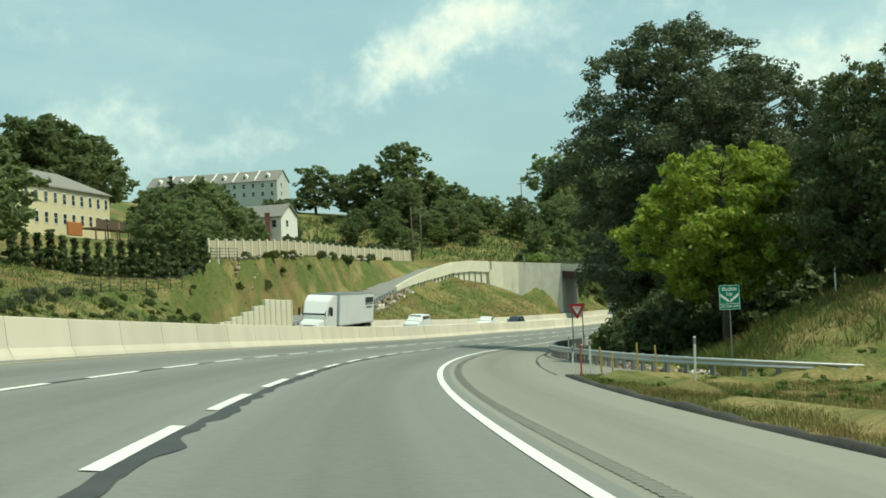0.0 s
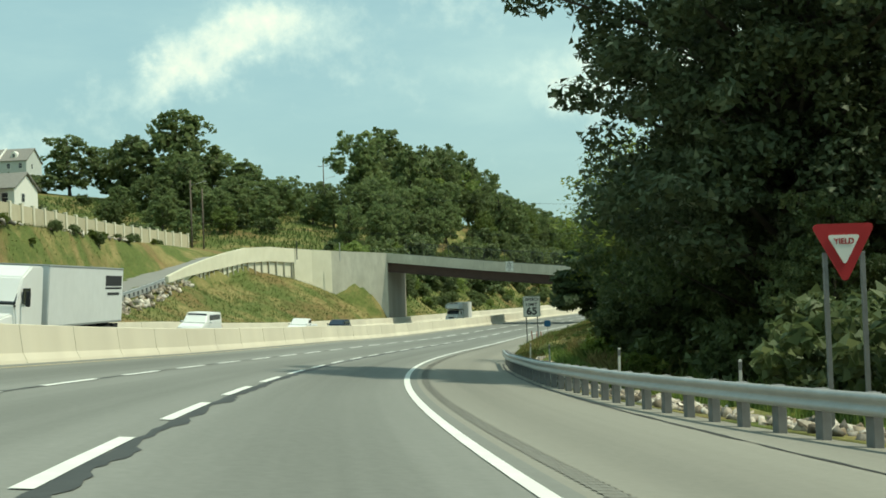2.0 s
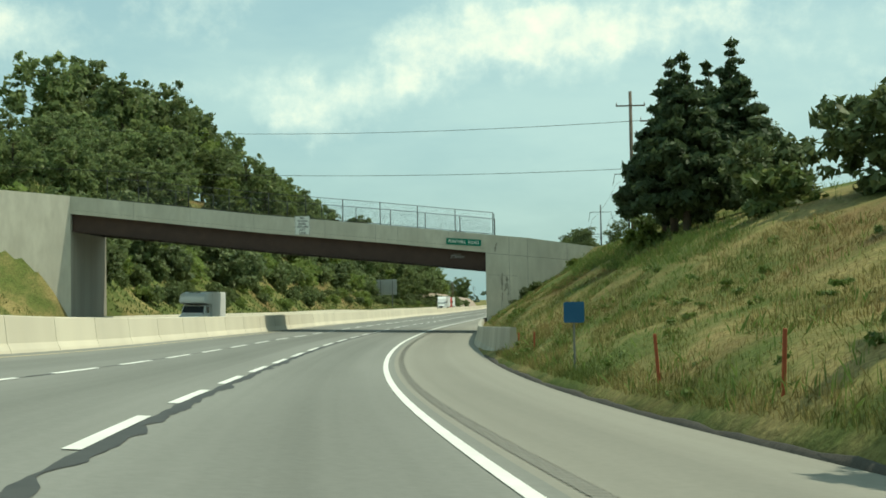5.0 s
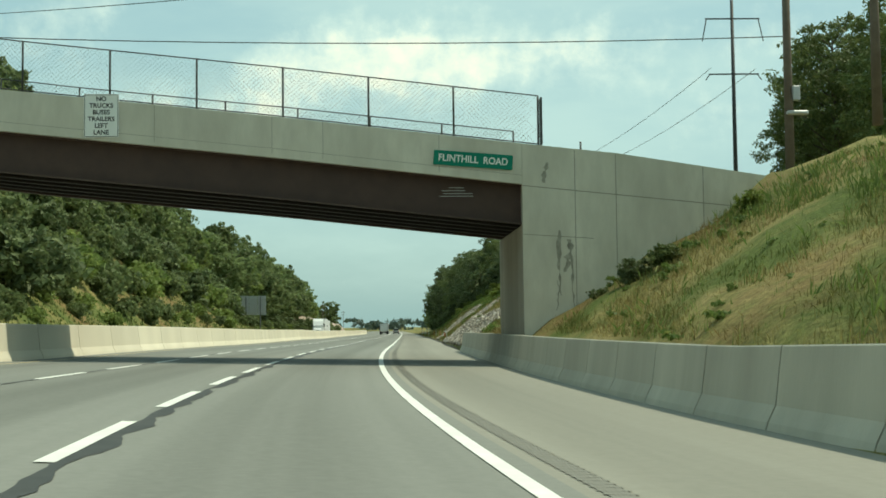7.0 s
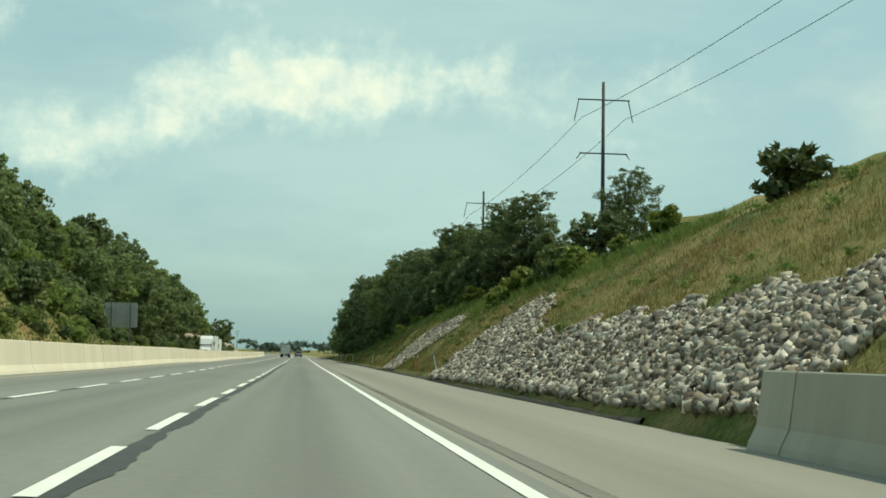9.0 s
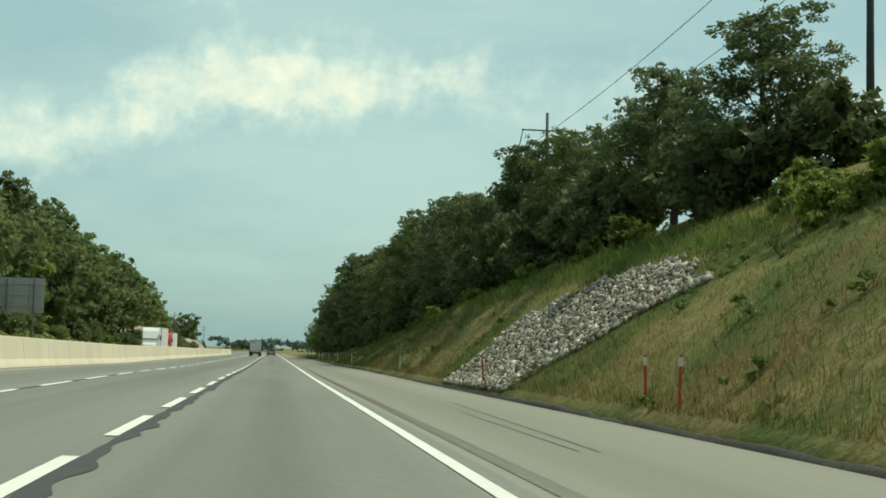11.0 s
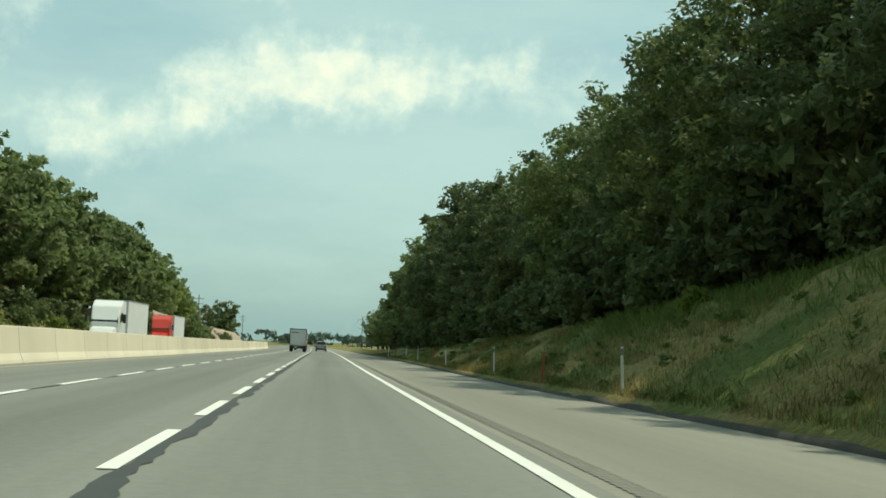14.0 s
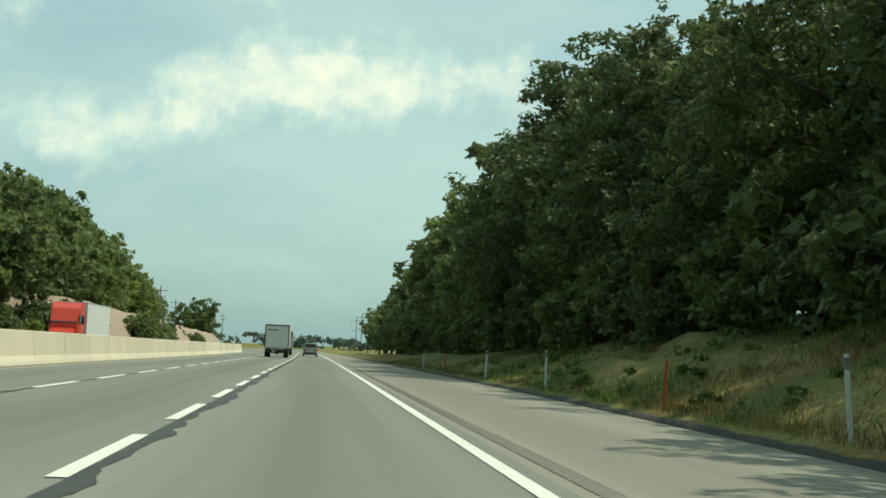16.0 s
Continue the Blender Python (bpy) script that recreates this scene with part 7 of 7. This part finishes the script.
row = gable_house("townhouse", (-40.2, 163.5, 11.6), 76.7, 35.0, 11.0, 5.4, 2.9, SIDING, "long cream two-storey townhouse block with a grey roof", 2, 12, hip=True)
deck = thing("timber_deck", Matrix.Translation((-33.6, 178.0, 8.8)) @ pose(0, 0, 0, 0, 0, 76.7), "weathered timber decks behind the townhouses", "deck")
for i in range(5):
    bm = bmesh.new()
    add_box(bm, (3.6, 2.4, .2), (i * 4.2 + 1.8, -1.6, 2.4), bevel=.02)
    part("platform", bm, TIMBER, deck)
    for q in range(12):
        bm = bmesh.new()
        add_box(bm, (.22, .05, 1.05), (i * 4.2 + .1 + q * .31, -2.8, 3.0))
        part("slat", bm, TIMBER, deck)
    bm = bmesh.new()
    add_box(bm, (3.6, .08, .1), (i * 4.2 + 1.8, -2.8, 3.55))
    part("handrail", bm, TIMBER, deck)
    for x in (.1, 3.4):
        bm = bmesh.new()
        add_box(bm, (.16, .16, 5.4), (i * 4.2 + x, -2.7, -.2))
        part("deck_post", bm, TIMBER, deck)
bm = bmesh.new()
add_box(bm, (4.2, .3, 1.7), (0, 0, .85), bevel=.08)
ob = part("deck_cover", bm, ORANGE)
ob.matrix_world = Matrix.Translation((-31.5, 165.0, 9.6)) @ pose(0, 0, 0, 0, 0, 76.7)
tagged(ob, "orange cover hung along a timber deck", "cover")
gable_house("rowhouse", (-56.5, 438.0, 33.0), -19.5, 46.0, 11.0, 5.2, 3.6, SIDING_GREY, "row of grey attached houses with white dormers", 2, 14, dormers=6, parting=5)
gable_house("cottage", (-16.4, 263.0, 14.3), -25.0, 9.0, 7.4, 2.4, 2.4, SIDING_WHITE, "small white gabled house on the hill", 1, 3)
bm = bmesh.new()
add_box(bm, (.95, .8, 9.5), (0, 0, 0), bevel=.04)
add_box(bm, (1.1, .95, .3), (0, 0, 4.7), bevel=.04)
ob = part("chimney", bm, BRICK)
ob.matrix_world = Matrix.Translation((-10.9, 259.4, 12.6))
tagged(ob, "tall red-brick chimney beside the white house", "chimney")

# ---- vehicles, standing in their lanes ----
PAINT_WHITE = mat("white vehicle paint", (0.72, 0.73, 0.70), (0.77, 0.78, 0.75), .8, 0.3, spec=0.5)
PAINT_BOX = mat("dirty white cargo body", (0.66, 0.68, 0.66), (0.74, 0.76, 0.74), 1.5, 0.5, c3=(0.55, 0.56, 0.54))
PAINT_RED = mat("red cab paint", (0.55, 0.05, 0.03), (0.62, 0.07, 0.045), .8, 0.3, spec=0.5)
PAINT_BLUE = mat("dark blue car paint", (0.02, 0.03, 0.05), (0.03, 0.045, 0.07), .8, 0.25, spec=0.5)
PAINT_SILVER = mat("silver car paint", (0.32, 0.34, 0.34), (0.38, 0.40, 0.40), .8, 0.3, metal=0.3)
GLASS = mat("tinted vehicle glass", (0.02, 0.025, 0.03), (0.03, 0.035, 0.04), .5, 0.08, spec=0.7)
TYRE = mat("black tyre rubber", (0.015, 0.015, 0.015), (0.03, 0.03, 0.03), 3.0, 0.9)
RIM = mat("dull alloy rim", (0.35, 0.36, 0.36), (0.45, 0.46, 0.46), 2.0, 0.4, metal=0.6)
TRIM = mat("black plastic trim", (0.02, 0.02, 0.022), (0.035, 0.035, 0.037), 2.0, 0.7)
LAMP_W = mat("clear headlight", (0.6, 0.6, 0.58), (0.7, 0.7, 0.68), 1.0, 0.15, spec=0.6)
LAMP_R = mat("red tail light", (0.35, 0.02, 0.02), (0.45, 0.03, 0.03), 1.0, 0.2, spec=0.6)


def hull(name, sections, material, parent, label="", bevel=.05):
    """A closed body through sections [(y, half_width_low, half_width_high, z_low, z_high), ...] along y."""
    bm = bmesh.new()
    rows = [[bm.verts.new(v) for v in ((-a, y, z0), (a, y, z0), (b, y, z1), (-b, y, z1))] for y, a, b, z0, z1 in sections]
    for p, q in zip(rows, rows[1:]):
        for i in range(4):
            j = (i + 1) % 4
            bm.faces.new((p[i], p[j], q[j], q[i]))
    bm.faces.new(rows[0])
    bm.faces.new(rows[-1][::-1])
    bmesh.ops.recalc_face_normals(bm, faces=bm.faces)
    if bevel:
        bmesh.ops.bevel(bm, geom=[e for e in bm.edges if e.calc_face_angle(0) > .5], offset=bevel, segments=2, affect="EDGES")
    return part(name, bm, material, parent, label)


def block(name, size, at, material, parent, bevel=.02, label=""):
    bm = bmesh.new()
    add_box(bm, size, at, bevel=bevel)
    return part(name, bm, material, parent, label)


def wheel(parent, x, y, r, w):
    bm = bmesh.new()
    add_tube(bm, (x - w / 2, y, r), (x + w / 2, y, r), r, n=18)
    t = part("wheel", bm, TYRE, parent)
    bm = bmesh.new()
    s = 1 if x > 0 else -1
    add_tube(bm, (x + s * w / 2 - s * .02, y, r), (x + s * w / 2 + s * .015, y, r), r * .58, r * .5, n=14)
    part("rim", bm, RIM, t)


def lane_frame(s, d, oncoming):
    b = float(np.interp(s * UNIT, S_GRID, bank))
    lean = math.degrees(math.atan(b)) * (-1 if oncoming else 1)
    return local_frame(s, d, .01, 180 if oncoming else 0) @ pose(0, 0, 0, 0, lean, 0)


def car(s, d, oncoming, paint, label, length=4.7, width=1.8, high=1.45, van=False, pickup=False):
    o = thing("car" if not van else "van", lane_frame(s, d, oncoming), label, "car" if not van else "van")
    L, W = length / 2, width / 2
    hood = .62 * high
    hull("body", [(-L, W * .9, W * .86, .32, hood * .98), (-L + .25, W, W * .95, .24, hood * 1.04), (0, W, W * .95, .22, hood * 1.05), (L - .9, W, W * .93, .24, hood), (L - .15, W * .93, W * .85, .28, hood * .86), (L, W * .85, W * .75, .34, hood * .72)], paint, o, bevel=.06)
    r0, r1 = (-L + .12, L * .30) if van else (-L + .45, L * .28)
    if pickup:
        r0 = -L * .15
    hull("cabin", [(r0, W * .93, W * .80, hood, high * .985), (r0 + .5, W * .93, W * .80, hood, high), (r1 - .2, W * .93, W * .78, hood, high), (r1 + .55, W * .92, W * .82, hood, hood + .06)], paint, o, bevel=.05)
    hull("windshield", [(r1 - .12, W * .80, W * .70, hood + .08, high - .07), (r1 + .50, W * .84, W * .80, hood + .04, hood + .09)], GLASS, o, bevel=0)
    block("rear_window", (width * .72, .04, (high - hood) * .62), (0, r0 - .01, hood + (high - hood) * .52), GLASS, o)
    for x in (-1, 1):
        block("side_window", (.03, (r1 - r0) * .8, (high - hood) * .55), (x * (W * .875), (r0 + r1) / 2, hood + (high - hood) * .5), GLASS, o)
        block("headlight", (.38, .08, .16), (x * W * .68, L - .06, hood * .72), LAMP_W, o, .03)
        block("tail_light", (.28, .06, .22), (x * W * .76, -L + .0, hood * .78), LAMP_R, o, .02)
        block("mirror", (.18, .12, .14), (x * (W + .08), r1 + .1, hood + .1), paint, o, .03)
        for y in (-L * .62, L * .64):
            wheel(o, x * (W - .12), y, .33, .21)
    block("bumper", (width * .9, .1, .2), (0, L - .02, .42), TRIM, o, .03)
    block("rear_bumper", (width * .9, .1, .2), (0, -L + .0, .42), TRIM, o, .03)
    block("plate", (.32, .02, .13), (0, -L - .06, .62), SIGN_WHITE, o, 0)
    return o


def semi(s, d, oncoming, paint, label, bars_on=True):
    o = thing("semi_truck", lane_frame(s, d, oncoming), label, "truck")
    hull("hood", [(6.2, 1.05, .98, .6, 1.85), (7.6, 1.0, .85, .55, 1.65), (7.9, .9, .75, .6, 1.35)], paint, o, bevel=.08)
    hull("cab", [(3.2, 1.22, 1.2, .9, 3.95), (4.6, 1.24, 1.18, .7, 3.95), (5.6, 1.24, 1.12, .7, 3.45), (6.3, 1.2, 1.05, .8, 2.25)], paint, o, bevel=.07)
    hull("windshield", [(5.75, 1.06, 1.0, 2.25, 3.05), (6.28, 1.08, 1.04, 2.12, 2.3)], GLASS, o, bevel=0)
    block("grille", (.95, .08, .62), (0, 7.88, 1.05), TRIM, o, .04)
    block("bumper", (2.3, .25, .4), (0, 7.8, .55), paint, o, .06)
    for x in (-1, 1):
        block("headlight", (.34, .12, .3), (x * .82, 7.72, 1.15), LAMP_W, o, .05)
        block("side_window", (.03, .9, .7), (x * 1.23, 5.35, 2.6), GLASS, o)
        block("mirror", (.2, .12, .7), (x * 1.5, 5.9, 2.5), TRIM, o, .03)
        block("fuel_tank", (.5, 1.6, .6), (x * .95, 4.2, .75), RIM, o, .12)
        wheel(o, x * 1.05, 6.9, .5, .3)
        for y in (3.2, 1.9, -7.4, -8.7):
            wheel(o, x * .95, y, .5, .55)
    hull("trailer", [(-9.6, 1.28, 1.28, 1.15, 4.05), (2.6, 1.28, 1.28, 1.15, 4.05)], PAINT_BOX, o, bevel=.04)
    block("trailer_rail", (2.58, 12.2, .12), (0, -3.5, 1.16), RIM, o, .02)
    block("roof_rail", (2.60, 12.2, .10), (0, -3.5, 4.0), RIM, o, .02)
    block("rear_guard", (2.2, .1, .5), (0, -9.5, .75), TRIM, o, .02)
    if bars_on:
        for x in (-1, 1):
            for y, z, w, h in ((-7.8, 3.35, 3.0, .55), (-7.8, 2.95, 3.0, .10), (-7.8, 2.65, 2.2, .14)):
                block("bar", (.01, w, h), (x * 1.288, y, z), TRIM, o, 0)
    return o


def box_truck(s, d, label):
    o = thing("box_truck", lane_frame(s, d, False), label, "truck")
    hull("cab", [(2.4, 1.05, 1.0, .6, 2.5), (3.6, 1.05, .95, .6, 2.35), (4.4, 1.0, .9, .6, 1.5), (5.1, .95, .85, .6, 1.3)], PAINT_WHITE, o, bevel=.06)
    hull("cargo_box", [(-3.9, 1.22, 1.22, .95, 3.3), (2.3, 1.22, 1.22, .95, 3.3)], PAINT_BOX, o, bevel=.03)
    block("rear_frame", (2.44, .06, .14), (0, -3.92, 3.22), TRIM, o)
    for x in (-1, 1):
        block("rear_frame", (.1, .06, 2.3), (x * 1.17, -3.92, 2.1), TRIM, o)
        block("tail_light", (.14, .06, .14), (x * 1.05, -3.93, .88), LAMP_R, o)
        wheel(o, x * .95, -2.3, .45, .5)
        wheel(o, x * .95, 3.7, .45, .28)
    for i in range(6):
        block("door_slat", (2.2, .04, .34), (0, -3.92, 1.25 + i * .36), PAINT_BOX, o, .015)
    block("swoosh", (1.0, .01, .1), (-.45, -3.95, 2.75), TRIM, o, 0)
    block("bumper", (2.3, .12, .35), (0, -3.95, .62), TRIM, o, .03)
    block("plate", (.32, .02, .14), (-.3, -4.02, .66), SIGN_WHITE, o, 0)


def camper(s, d):
    o = thing("motorhome", lane_frame(s, d, True), "white motorhome with a cab-over bed and roof ladder", "motorhome")
    hull("body", [(-3.6, 1.18, 1.15, .6, 3.05), (1.2, 1.18, 1.15, .6, 3.05)], PAINT_WHITE, o, bevel=.06)
    hull("overhang", [(1.1, 1.18, 1.12, 2.0, 3.05), (2.8, 1.15, 1.05, 2.15, 2.9), (3.2, 1.05, .95, 2.2, 2.6)], PAINT_WHITE, o, bevel=.08)
    hull("cab", [(1.1, 1.0, .95, .55, 2.0), (2.4, 1.0, .92, .55, 1.95), (3.0, .98, .9, .55, 1.35), (3.9, .92, .82, .55, 1.15)], PAINT_WHITE, o, bevel=.06)
    hull("windshield", [(2.45, .86, .8, 1.4, 1.9), (3.02, .9, .86, 1.28, 1.4)], GLASS, o, bevel=0)
    for x in (-1, 1):
        block("headlight", (.3, .08, .18), (x * .7, 3.88, .95), LAMP_W, o, .03)
        block("side_window", (.03, .7, .5), (x * 1.0, 1.9, 1.6), GLASS, o)
        wheel(o, x * .9, 2.9, .38, .24)
        wheel(o, x * .95, -2.2, .38, .45)
        bm = bmesh.new()
        add_tube(bm, (x * .25, 2.9, 2.95), (x * .25, -1.0, 3.12), .025, n=5)
        part("roof_rail", bm, TRIM, o)
    block("grille", (.8, .06, .2), (0, 3.9, .9), TRIM, o)


semi(117, 18.6, True, PAINT_WHITE, "white tractor-trailer in the opposite lanes")
car(146, 18.8, True, PAINT_WHITE, "white delivery van in the opposite lanes", 5.3, 1.95, 2.0, van=True)
car(176, 18.8, True, PAINT_WHITE, "white pickup truck in the opposite lanes", 5.2, 1.9, 1.65, pickup=True)
car(190, 18.9, True, PAINT_BLUE, "dark blue car in the opposite lanes")
camper(243, 18.2)
semi(498, 19.2, True, PAINT_WHITE, "white tractor-trailer passing behind the median barrier", False)
semi(556, 22.0, True, PAINT_RED, "red cab with a pale trailer behind the median barrier", False)
box_truck(578, 5.4, "dirty white box truck seen from behind")
box_truck(630, 5.6, "distant white box truck in the middle lane")
car(612, 1.9, False, PAINT_SILVER, "silver minivan on the open highway", 4.9, 1.9, 1.7, van=True)
car(700, 1.9, False, PAINT_BLUE, "dark car far along the highway")
